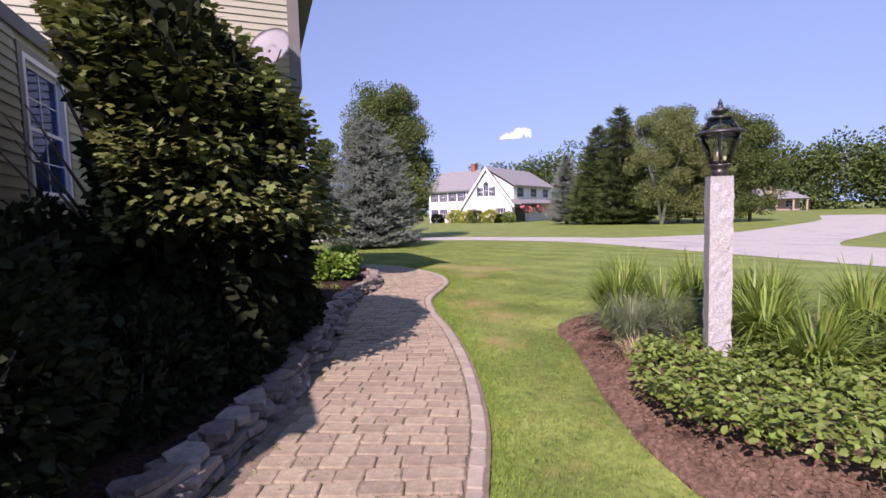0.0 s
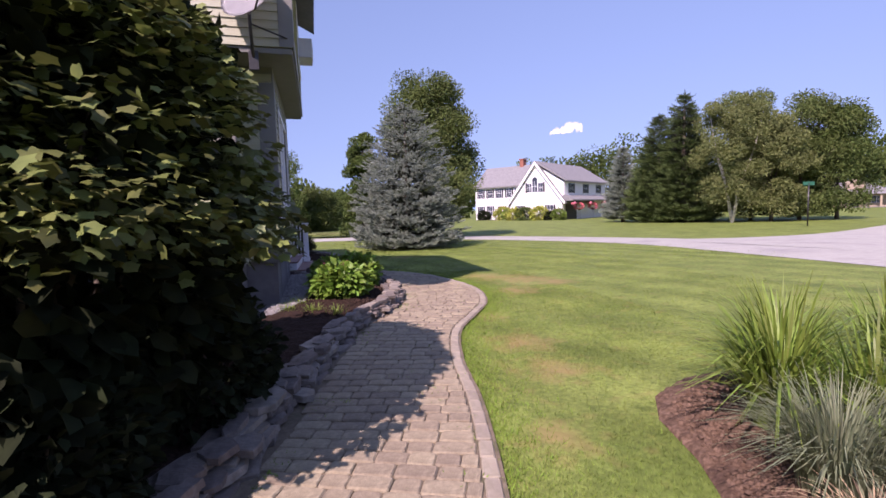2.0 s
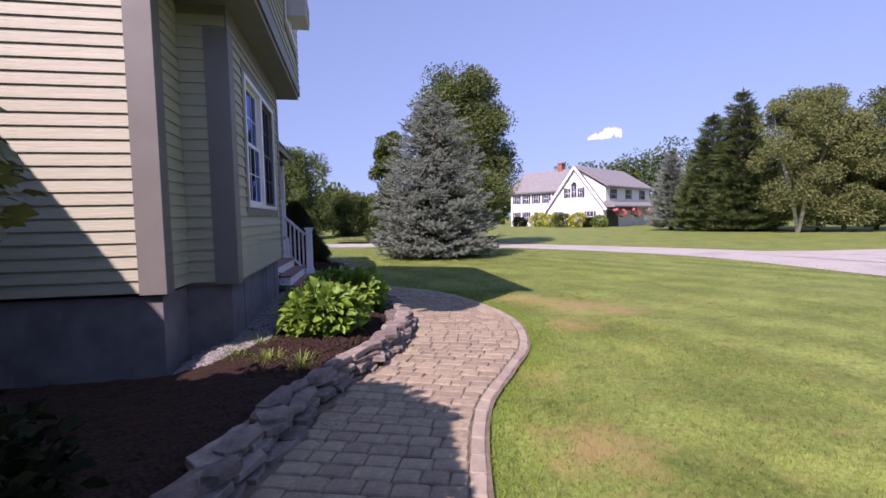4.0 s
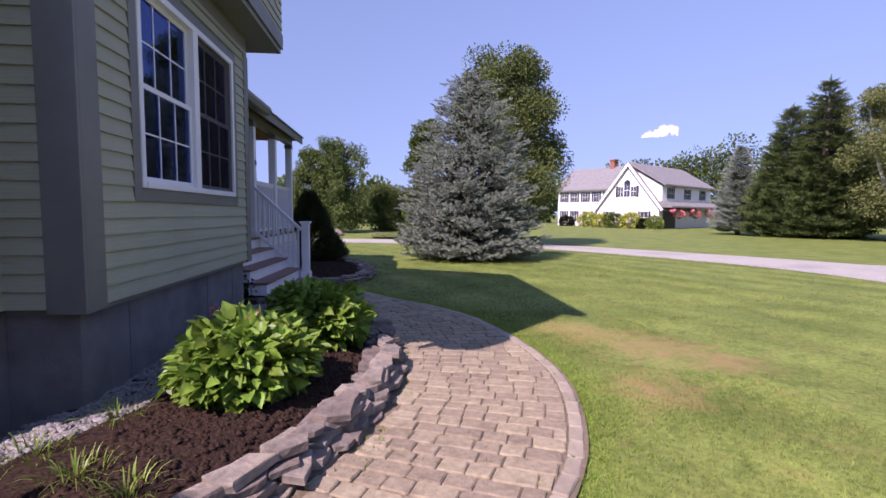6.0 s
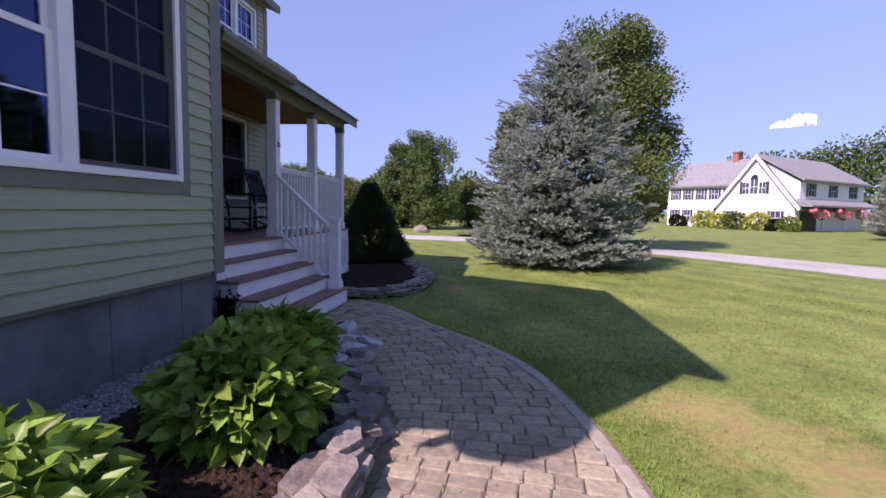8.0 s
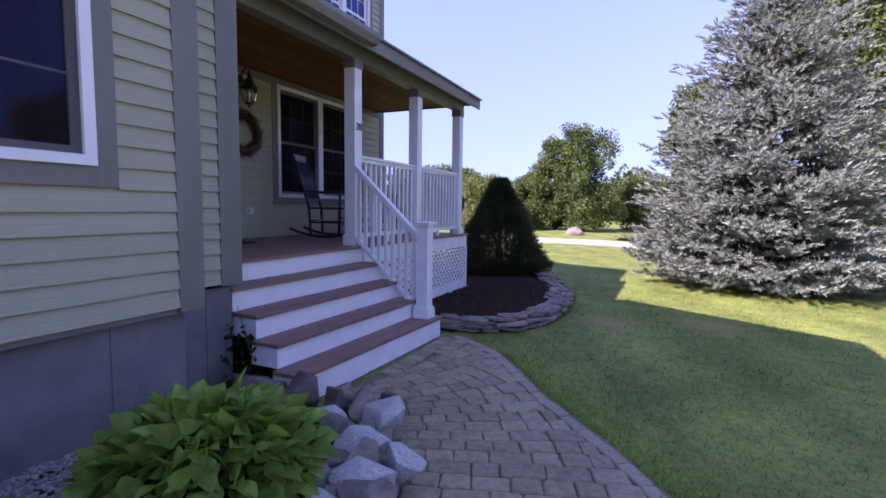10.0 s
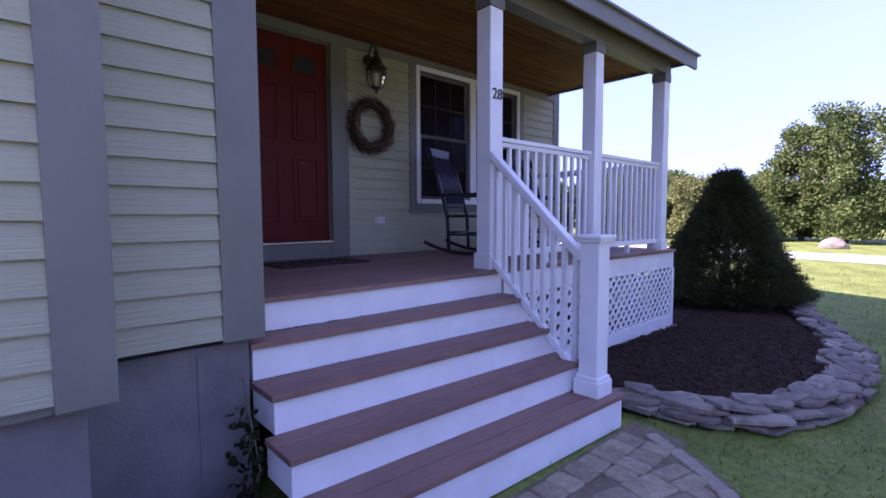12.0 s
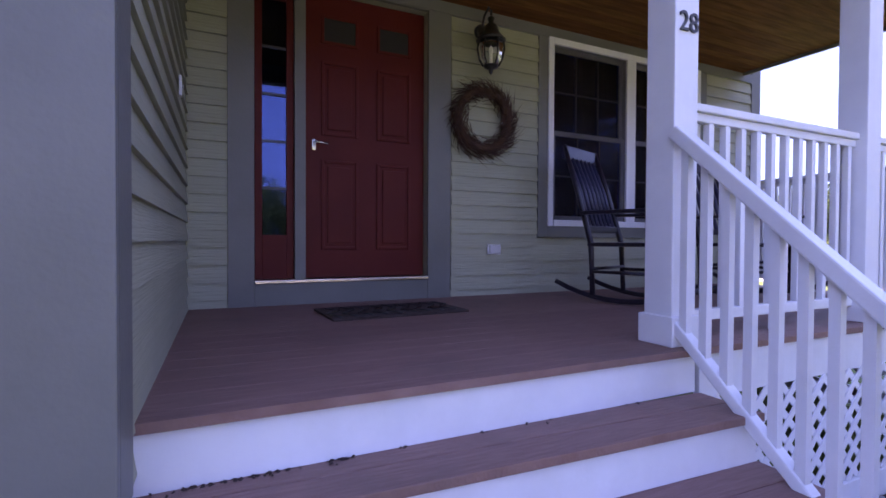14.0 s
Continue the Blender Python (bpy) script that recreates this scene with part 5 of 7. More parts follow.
chips("bark_chips", [(2.05, 1.2), (2.2, 2.2), (2.8, 3.5), (3.3, 4.7), (4.0, 5.0), (4.2, 4.2), (3.3, 3.3), (2.8, 2.4), (2.7, 1.0)], 5000, on_bed("mulch_bed_island"), (0.015, 0.05), M["mulch_red"], "reddish bark chips", 7)
chips("edge_gravel", [(-0.12, 15.3), (0.05, 15.4), (0.05, 18.3), (-0.12, 18.4)], 900, lambda x, y: np.full(x.shape, 0.03), (0.02, 0.045), M["gravel"], "grey gravel under the lattice", 8)


# ---- stones ----
def stone_mesh(name, rng, sx, sy, sz, lumpy=0.16, n=9):
    """An irregular flat stone: a jittered outline, broken top and bottom edges."""
    a0 = rng.uniform(0, 6.28)
    ang = np.sort(a0 + (np.arange(n) + rng.uniform(-0.3, 0.3, n)) * 2 * np.pi / n)
    rad = 1 + rng.uniform(-lumpy, lumpy, n)
    # squarish outline
    sq = 1 / np.maximum(np.abs(np.cos(ang)), np.abs(np.sin(ang))) ** 0.55
    o = np.stack([np.cos(ang) * rad * sq * sx, np.sin(ang) * rad * sq * sy], 1)
    V, layers = [], ((0.93, 0.0), (1.0, 0.12), (0.985, 0.88), (0.94, 1.0))
    for k, h in layers:
        for i in range(n):
            V.append((o[i, 0] * k + rng.normal(0, 0.02 * sx), o[i, 1] * k + rng.normal(0, 0.02 * sy), sz * (h + rng.uniform(-0.09, 0.09))))
    F = [tuple(reversed(range(n)))]
    for L in range(3):
        for i in range(n):
            F.append((L * n + i, L * n + (i + 1) % n, (L + 1) * n + (i + 1) % n, (L + 1) * n + i))
    c = len(V)
    V.append((rng.normal(0, 0.1 * sx), rng.normal(0, 0.1 * sy), sz * (1 + rng.uniform(-0.03, 0.08))))
    F += [(3 * n + i, 3 * n + (i + 1) % n, c) for i in range(n)]
    return poly_mesh(name, V, F, M["slate"])


def stone_wall(name, line, layers, label, seed, inner=0.0, width=0.085, lo=0.11, hi=0.27, thick=0.042):
    rng = np.random.default_rng(seed)
    wall_ = tagged(new(name), label, "stone edging", kind="structure")
    shapes = [stone_mesh("stone", rng, rng.uniform(lo, hi) * 0.75, width * rng.uniform(0.75, 1.3), thick * rng.uniform(0.75, 1.25), 0.3, 7) for _ in range(24)]
    L = smooth_line(line, 0.02)
    d = np.gradient(L, axis=0)
    d /= np.linalg.norm(d, axis=1, keepdims=True)
    for k in range(layers):
        s = rng.uniform(0, 0.1)
        while s < len(L) * 0.02 - 0.1:
            me = shapes[rng.integers(len(shapes))]
            half = max(abs(v.co.x) for v in me.vertices)
            i = int(min(len(L) - 1, (s + half) / 0.02))
            off = -0.018 * k + rng.normal(0, 0.03) + inner
            x, y = L[i, 0] + d[i, 1] * off, L[i, 1] - d[i, 0] * off
            st = part("stone", me, None, wall_)
            st.matrix_basis = pose(x, y, 0.004 + thick * 0.95 * k + rng.uniform(-0.006, 0.006), rng.normal(0, 2.6), rng.normal(0, 2.6), math.degrees(math.atan2(d[i, 1], d[i, 0])) + rng.normal(0, 9)) @ Matrix.Scale(rng.uniform(0.9, 1.15), 4)
            s += 2 * half * rng.uniform(0.84, 0.97)
    return wall_


EDGE1 = [(-0.6, 2.35), (-0.36, 2.75), (0.02, 3.55), (0.38, 4.55), (0.7, 5.65), (1.0, 6.75), (1.37, 7.85), (1.81, 8.68), (2.17, 9.45), (2.31, 10.4), (2.24, 11.3), (1.95, 12.1), (1.62, 12.75)]
stone_wall("stone_edging_house", EDGE1, 5, "low dry-stacked edging of flat mauve-grey fieldstones", 11, inner=0.0)
stone_wall("stone_edging_inner", EDGE1, 4, "inner course of flat mauve-grey fieldstones", 15, inner=-0.1)
EDGE2 = [(0.55, 15.58), (1.0, 15.62), (1.4, 15.85), (1.66, 16.4), (1.76, 17.2), (1.65, 18.2), (1.38, 19.1), (1.0, 20.0), (0.7, 20.9)]
stone_wall("stone_edging_porch", EDGE2, 4, "low curved edging of stacked flat grey fieldstones", 12, width=0.085, thick=0.032)
stone_wall("stone_edging_porch_inner", EDGE2, 4, "inner course of flat grey fieldstones round the bed", 16, inner=-0.12, width=0.085, thick=0.032)


def boulders():
    rng = np.random.default_rng(21)
    for x, y, s, lab in ((1.5, 12.95, 0.17, 0), (1.28, 13.05, 0.15, 1), (1.62, 12.62, 0.16, 0), (1.05, 13.02, 0.16, 2), (1.36, 12.72, 0.14, 1), (0.82, 12.98, 0.19, 2), (0.58, 13.0, 0.15, 1), (0.35, 12.95, 0.18, 2), (1.78, 12.35, 0.16, 0), (1.5, 12.4, 0.13, 1), (1.2, 12.85, 0.12, 0), (0.7, 12.78, 0.13, 1), (1.86, 12.55, 0.13, 0), (1.92, 12.2, 0.13, 1), (1.72, 12.1, 0.11, 0), (1.42, 13.15, 0.11, 2), (1.58, 12.25, 0.1, 1), (1.1, 13.16, 0.12, 1)):
        bm = bmesh.new()
        for _ in range(15):
            v = rng.normal(size=3)
            v /= np.linalg.norm(v) ** 1.0
            v *= rng.uniform(0.8, 1.15)
            bm.verts.new((v[0] * s * 1.1, v[1] * s * 0.9, np.clip(v[2], -0.8, 0.72) * s * 0.78))
        hull = bmesh.ops.convex_hull(bm, input=bm.verts)
        bmesh.ops.delete(bm, geom=[g for g in hull["geom_interior"] if isinstance(g, bmesh.types.BMVert)], context="VERTS")
        bmesh.ops.bevel(bm, geom=bm.edges[:], offset=0.005, segments=1, affect="EDGES")
        for v in bm.verts:
            v.co += v.co.normalized() * noise.noise(v.co * 14) * 0.008
        ob = solo("boulder", bm, M[("granite", "slate", "redstone")[lab]], ("rounded pale grey fieldstone beside the steps", "rough grey fieldstone beside the steps", "dark reddish fieldstone at the foot of the steps")[lab], "stone", "stones at the steps")
        ob.matrix_basis = pose(x, y, 0.13 if x < 0.8 else 0.16, rng.uniform(-15, 15), rng.uniform(-15, 15), rng.uniform(0, 360))


M["redstone"] = mat("dark_red_fieldstone", (0.07, 0.045, 0.045), (0.13, 0.09, 0.085), 9, 0.85, 0.8, 30, stain=(0.16, 0.12, 0.11), stain_scale=5)
boulders()


# ---- plants ----
def ball_points(n, rng, centre, radii, shell=0.5, low=-0.2):
    """Points in a lumpy dome, mostly near its skin, with their outward directions."""
    d = rng.normal(size=(n * 2, 3))
    d /= np.linalg.norm(d, axis=1, keepdims=True)
    d = d[d[:, 2] > low][:n]
    lump = np.array([noise.noise(Vector(v) * 2.3 + Vector(centre)) for v in d])
    r = (1 - shell * rng.random(len(d)) ** 2.2) * (1 + 0.22 * lump)
    return np.array(centre) + d * r[:, None] * np.array(radii), d


def hydrangea(x, y, r, h, n, seed, label):
    rng = np.random.default_rng(seed)
    t = base("hydrangea", x, y, 0.16, label, "shrub", "hydrangeas by the house")
    p, d = ball_points(n, rng, (0, 0, h * 0.42), (r, r, h * 0.6), 0.45, -0.75)
    p[:, 2] = np.maximum(p[:, 2], 0.04)
    out = d * (1, 1, 0.3) + rng.normal(0, 0.45, d.shape) + (0, 0, 0.05)
    me = scatter("leaves", p, out, rng.uniform(0.085, 0.155, len(p)), *BROAD, M["leaf"], rng, up_bias=1.6, smooth=True)
    part("leaves", me, None, t)
    for k in range(14):
        a = rng.uniform(0, 6.28)
        rr = r * rng.uniform(0.3, 0.8)
        part("stem", tube(bmesh.new(), [(0.05 * math.cos(a), 0.05 * math.sin(a), -0.02), (rr * 0.6 * math.cos(a), rr * 0.6 * math.sin(a), h * 0.4), (rr * math.cos(a), rr * math.sin(a), h * 0.8)], [0.008, 0.006, 0.004], 5), M["bark"], t)
    return t


hydrangea(1.28, 9.62, 0.43, 0.49, 1300, 31, "leafy green hydrangea in dark mulch beside a stone edging")
hydrangea(1.62, 10.82, 0.4, 0.52, 1100, 32, "half-shaded leafy green hydrangea in dark mulch")
hydrangea(1.27, 11.95, 0.38, 0.38, 950, 33, "shaded dark green hydrangea near the steps")
tagged(new("flower_heads", scatter("flower_heads", np.array([(1.05, 9.75, 0.69), (1.35, 9.55, 0.7)]).repeat(26, 0) + np.random.default_rng(2).normal(0, 0.022, (52, 3)),
       np.random.default_rng(3).normal(0, 1, (52, 3)), np.full(52, 0.022), *CLUMP, M["pink"])), "small faded pink hydrangea flowers", "flower", kind="stuff")


def big_bush():
    rng = np.random.default_rng(41)
    t = base("viburnum_bush", -0.75, 5.05, 0.12, "huge dark leafy bush against the house wall", "bush")
    cen = []
    for k in range(215):
        d = rng.normal(size=3)
        d[2] = abs(d[2]) * 1.1 - 0.15
        d /= np.linalg.norm(d)
        q = rng.uniform(0.72, 1.0)
        nar = 1 - 0.22 * max(0, d[2])
        cen.append(((1.4 * d[0] * q * nar - 0.1 * max(0, d[2]), 1.42 * d[1] * q * nar, 1.45 + 2.12 * d[2] * q), d))
    for c, d in cen[:46]:
        part("branch", tube(bmesh.new(), [(c[0] * 0.08, c[1] * 0.08, 0), (c[0] * 0.45, c[1] * 0.45, c[2] * 0.5), c], [0.035, 0.02, 0.006], 6), M["bark"], t)
    P, D = [], []
    for c, d in cen:
        n = 190
        # flat layered sprays of leaves
        a = np.clip(rng.normal(0, 1, (n, 3)), -1.9, 1.9) * (0.24, 0.24, 0.08)
        P.append(np.array(c) + a)
        D.append(a * (1, 1, 0) * 2 + d * 0.55 + (0, 0, -0.3) + rng.normal(0, 0.3, (n, 3)))
    P, D = np.vstack(P), np.vstack(D)
    lump = np.array([noise.noise(Vector(v) * 2.2) for v in P])
    within = np.sqrt(((P[:, 0] + 0.23 * np.clip(P[:, 2] - 1.4, 0, 3)) / 1.55) ** 2 + (P[:, 1] / 1.6) ** 2 + ((P[:, 2] - 1.4) / 2.2) ** 2) < 1.0 + 0.12 * lump
    ok = ((P[:, 0] - 0.75 > -(0.26 + 0.075 * np.clip(P[:, 2] - 2.2, 0, 2)) * (P[:, 1] + 5.05)) | (P[:, 2] < 0.9)) & (P[:, 2] > 0.1) & (P[:, 0] > -1.3) & within
    part("leaves", scatter("leaves", P[ok], D[ok], rng.uniform(0.05, 0.09, ok.sum()), *LOBED, M["bushleaf"], rng, up_bias=2.6), None, t)
    # inner leaves, near-black to paint in the shade inside the bush
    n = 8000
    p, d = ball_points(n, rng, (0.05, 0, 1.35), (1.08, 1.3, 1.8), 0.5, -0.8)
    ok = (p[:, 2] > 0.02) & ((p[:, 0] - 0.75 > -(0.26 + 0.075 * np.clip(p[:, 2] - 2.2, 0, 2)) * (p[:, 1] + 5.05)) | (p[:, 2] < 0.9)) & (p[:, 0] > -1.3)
    part("inner_leaves", scatter("inner_leaves", p[ok], d[ok] + rng.normal(0, 0.5, (ok.sum(), 3)), rng.uniform(0.12, 0.2, ok.sum()), *LEAF, M["shadeleaf"], rng, up_bias=1), None, t)


big_bush()


def low_shrub(x, y, rx, ry, h, n, seed, label, material, size=(0.03, 0.06), name="shrub", z=0.1):
    rng = np.random.default_rng(seed)
    t = base(name, x, y, z, label, "shrub")
    p, d = ball_points(n, rng, (0, 0, h * 0.45), (rx, ry, h * 0.58), 0.4, -0.8)
    ok = p[:, 2] > 0.0
    p, d = p[ok], d[ok]
    part("leaves", scatter("leaves", p, d + rng.normal(0, 0.5, d.shape), rng.uniform(*size, len(p)), *LEAF, material, rng, up_bias=0.8), None, t)
    for k in range(8):
        a = k * 0.8
        part("stem", tube(bmesh.new(), [(0, 0, -0.05), (rx * 0.4 * math.cos(a), ry * 0.4 * math.sin(a), h * 0.45), (rx * 0.7 * math.cos(a), ry * 0.7 * math.sin(a), h * 0.75)], [0.015, 0.01, 0.004], 5), M["bark"], t)
    return t


# near-black low shrubs added to fill the dark under the big bush
low_shrub(-0.3, 4.3, 0.42, 0.7, 0.75, 2600, 53, "shade-darkened low shrub added under the big bush", M["shadeleaf"], (0.05, 0.1))
low_shrub(0.1, 5.6, 0.48, 0.8, 0.75, 2600, 54, "shade-darkened low shrub added under the big bush", M["shadeleaf"], (0.05, 0.1))
low_shrub(-0.8, 3.5, 0.45, 0.6, 0.8, 2200, 55, "shade-darkened low shrub added beside the stone edging", M["shadeleaf"], (0.05, 0.1))
# dense shrubs by the house wall, their leaves darkened for its shade
low_shrub(-1.3, 2.5, 0.55, 0.75, 1.35, 4600, 51, "dense shrub darkened for the shade of the house", M["shadeleaf"], (0.04, 0.08))
low_shrub(-1.5, 4.0, 0.55, 0.7, 1.4, 4000, 52, "dense shrub darkened for the shade of the house", M["shadeleaf"], (0.05, 0.1))
low_shrub(-1.6, 5.3, 0.5, 0.7, 1.35, 3600, 56, "dense shrub darkened for the shade of the house", M["shadeleaf"], (0.05, 0.1))


def clump(name, x, y, n, length, spread, material, seed, label, width=0.014, z=0.12, lean=(0, 0)):
    """A tuft of long arching blades."""
    rng = np.random.default_rng(seed)
    t = base(name, x, y, z, label, "ornamental grass", "tufts in the island bed")
    a = rng.uniform(0, 6.28, n)
    V, F = [], []
    for i in range(n):
        L = length * rng.uniform(0.6, 1.1)
        b = rng.uniform(0.15, 1.0) * spread
        r0 = rng.uniform(0, 0.16)
        ca, sa = math.cos(a[i]), math.sin(a[i])
        w = width * rng.uniform(0.6, 1.2)
        k = len(V)
        for s in range(5):
            u = s / 4
            out = r0 + L * (b * u * u * 0.75 + 0.12 * b * u)
            h = L * (u * (1.0 - 0.12 * b) - 0.55 * b * u ** 3)
            ww = w * (1 - u) ** 0.6 + 0.0006
            cx, cy = ca * out + lean[0] * u * u * L, sa * out + lean[1] * u * u * L
            V += [(cx - sa * ww, cy + ca * ww, h), (cx + sa * ww, cy - ca * ww, h)]
        F += [(k + 2 * s, k + 2 * s + 1, k + 2 * s + 3, k + 2 * s + 2) for s in range(4)]
    part("foliage", poly_mesh("foliage", V, F, material), None, t)
    return t


for i, (x, y, n, L) in enumerate(((3.98, 4.42, 420, 0.95), (3.6, 4.1, 320, 0.9), (4.6, 4.0, 320, 0.9), (5.0, 4.4, 260, 0.85), (3.85, 3.75, 220, 0.8), (4.6, 3.3, 300, 0.9), (5.3, 3.6, 260, 0.85), (5.6, 2.9, 260, 0.85), (4.0, 2.75, 320, 0.9), (4.7, 2.4, 320, 0.9), (5.3, 2.0, 260, 0.85), (4.2, 1.7, 300, 0.85), (4.9, 1.3, 260, 0.85), (3.75, 2.2, 200, 0.75))):
    clump("daylily_tuft", x, y, n, L, 1.1, M["iris"], 60 + i, "arching green daylily blades in the island bed", 0.013)
clump("silver_grass_tuft", 3.22, 3.5, 900, 0.62, 0.95, M["silver"], 80, "fine silvery-green grass tuft in the island bed", 0.004)
clump("silver_grass_tuft", 3.7, 3.5, 700, 0.58, 0.9, M["silver"], 82, "fine silvery-green grass tuft in the island bed", 0.004)
clump("dry_grass_tuft", 3.0, 3.2, 110, 0.3, 1.2, M["straw"], 81, "withered straw-coloured blades on mulch", 0.004)


def ground_cover():
    rng = np.random.default_rng(71)
    n = 11000
    p = rng.uniform((2.1, 0.1), (5.2, 3.2), (n * 2, 2))
    poly = [(2.5, 0.9), (2.42, 1.5), (2.16, 1.8), (2.24, 2.25), (2.56, 2.8), (3.1, 3.2), (3.9, 2.6), (5.0, 2.2), (5.2, 0.9), (4.2, 0.3), (3.1, 0.45)]
    p = p[inside(p[:, 0], p[:, 1], poly)][:n]
    h = 0.13 + 0.12 * np.array([noise.noise(Vector((a * 3, b * 3, 0))) for a, b in p]) + rng.uniform(0.02, 0.17, len(p))
    t = tagged(new("ground_cover", scatter("ground_cover", np.column_stack([p, h + 0.06]), rng.normal(0, 1, (len(p), 3)) * (1, 1, 0.35), rng.uniform(0.032, 0.065, len(p)), *LEAF, M["cover"], rng, up_bias=2.0)),
               "low leafy green ground cover round the lamp post", "ground cover", kind="stuff")


ground_cover()


# ---- trees ----
def conifer(name, x, y, h, r, seed, material, label, tiers=26, per=13, twig=0.42, skirt=0.0, droop=0.16, group="", taper=0.62, twigs=9, tuft=None):
    """A spruce: a trunk, tiers of limbs, each limb set with needle twigs."""
    rng = np.random.default_rng(seed)
    t = base(name, x, y, float(ground_z(x, y)) - 0.03, label, "tree", group)
    tr = tube(bmesh.new(), [(0, 0, 0), (0, 0, h * 0.5), (0, 0, h)], [0.028 * h, 0.016 * h, 0.006], 8)
    part("trunk", tr, M["bark"], t)
    outer_p, inner_p = ([], [], []), ([], [], [])
    for k in range(tiers):
        f = (k + rng.uniform(-0.25, 0.25)) / (tiers - 1)
        f = min(max(f, 0.0), 1.0)
        rad = r * (1 - f) ** taper * min(1, 0.78 + 2.2 * f) + 0.08
        m = max(5, int(per * (0.3 + 0.7 * (1 - f))))
        for j in range(m):
            a = 2 * math.pi * (j + rng.uniform(-0.45, 0.45)) / m + k * 0.7
            L = rad * rng.uniform(0.62, 1.1) ** 0.8
            z = skirt + (h * 0.96 - skirt) * f ** 1.05 + rng.normal(0, 0.012 * h)
            d = np.array((math.cos(a), math.sin(a), 0))
            side = np.array((-d[1], d[0], 0))
            rise = rng.uniform(-0.06, 0.06) + 0.35 * f
            q = max(4, int(twigs * L / r + 3))
            for u in np.linspace(0.2, 1.0, q + 2):
                spread = 0.3 * L * (1.15 - u)
                for s in (-1, 0, 1):
                    if s == 0 and u < 0.5:
                        continue
                    v = rng.uniform(0.1, 1.0) * s * spread
                    pos = d * L * u + side * v + np.array((0, 0, z + (rise - droop) * L * u + 0.16 * L * u * u)) + rng.normal(0, 0.02 * r, 3) * (1, 1, 0.6)
                    # inner half of each limb gets needles darkened for the shade near the trunk
                    bag = inner_p if u < 0.52 else outer_p
                    bag[0].append(pos)
                    bag[1].append(d * (0.7 if s else 1.0) + side * s * rng.uniform(0.2, 1.2) + (0, 0, rng.uniform(-0.1, 0.6)))
                    bag[2].append(twig * rng.uniform(0.7, 1.15) * (0.62 + 0.38 * (1 - f)))
    for k in range(10):
        outer_p[0].append(np.array((rng.normal(0, 0.03), rng.normal(0, 0.03), h * (0.9 + 0.08 * rng.random()))))
        outer_p[1].append(np.array((rng.normal(0, 0.35), rng.normal(0, 0.35), 0.9)))
        outer_p[2].append(twig * 0.6)
    for nm, bag, mt in (("needles", outer_p, material), ("old_needles", inner_p, M["innerneedle"])):
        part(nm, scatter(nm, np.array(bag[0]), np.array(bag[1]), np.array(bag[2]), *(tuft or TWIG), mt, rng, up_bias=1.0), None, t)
    return t


def broadleaf(name, x, y, h, r, seed, material, label, n=7000, leaf=(0.16, 0.3), trunk=0.35, bark=None, group="", forks=7, low=0.18, aspect=1.0, lumps=26):
    """A tree: tapered trunk, limbs, and a crown of many leaf sprays gathered in uneven lumps."""
    rng = np.random.default_rng(seed)
    t = base(name, x, y, float(ground_z(x, y)) - 0.05, label, "tree", group)
    bm = tube(bmesh.new(), [(0, 0, 0), (0.05 * r * 0.3, 0, h * 0.25), (0, 0.06 * r, h * 0.55), (0, 0, h * 0.88)], [trunk * 0.5, trunk * 0.38, trunk * 0.22, 0.02], 8)
    part("trunk", bm, bark or M["bark"], t)
    cen = []
    for k in range(lumps):
        a = rng.uniform(0, 2 * math.pi)
        q = rng.random() ** 0.5 * 0.82
        v = rng.uniform(0.06, 0.9)
        girth = math.sqrt(max(0.05, 1 - ((v - 0.4) / 0.6) ** 2)) * rng.uniform(0.8, 1.12)
        cen.append(np.array((math.cos(a) * q * r * girth, math.sin(a) * q * r * girth * aspect, h * (low + (1 - low) * v))))
    for c in cen[:forks + 6]:
        part("limb", tube(bmesh.new(), [(0, 0, c[2] * 0.5), tuple(c * (0.5, 0.5, 0.78)), tuple(c)], [trunk * 0.2, trunk * 0.11, 0.015], 5), bark or M["bark"], t)
    P, D = [], []
    each = n // lumps
    for c in cen:
        a = rng.normal(0, 1, (each, 3))
        a /= np.linalg.norm(a, axis=1, keepdims=True)
        rr = r * rng.uniform(0.2, 0.36)
        q = rng.random(each) ** 0.45
        P.append(c + a * q[:, None] * rr * (1, 1, 0.8))
        D.append(a + rng.normal(0, 0.6, a.shape) + (0, 0, -0.2))
    P, D = np.vstack(P), np.vstack(D)
    P[:, 2] = np.clip(P[:, 2], h * 0.05, None)
    part("crown", scatter("crown", P, D, rng.uniform(*leaf, len(P)), *CLUMP, material, rng, up_bias=1.0), None, t)
    return t


conifer("blue_spruce", 4.72, 21.7, 6.05, 2.4, 101, M["spruce"], "dense blue-grey spruce on the lawn", tiers=24, per=28, twig=0.27, skirt=0.2, droop=0.14, twigs=12, taper=0.48, tuft=BOUGH)
broadleaf("maple_tree", 8.2, 31.4, 10.4, 3.5, 102, M["maple"], "tall dark green maple behind the spruce", n=80000, leaf=(0.08, 0.17), low=0.08, lumps=110)
broadleaf("young_tree", 3.95, 31.6, 7.2, 1.5, 103, M["woods"], "slender leafy tree behind the spruce", n=26000, leaf=(0.08, 0.17), low=0.04, lumps=60)


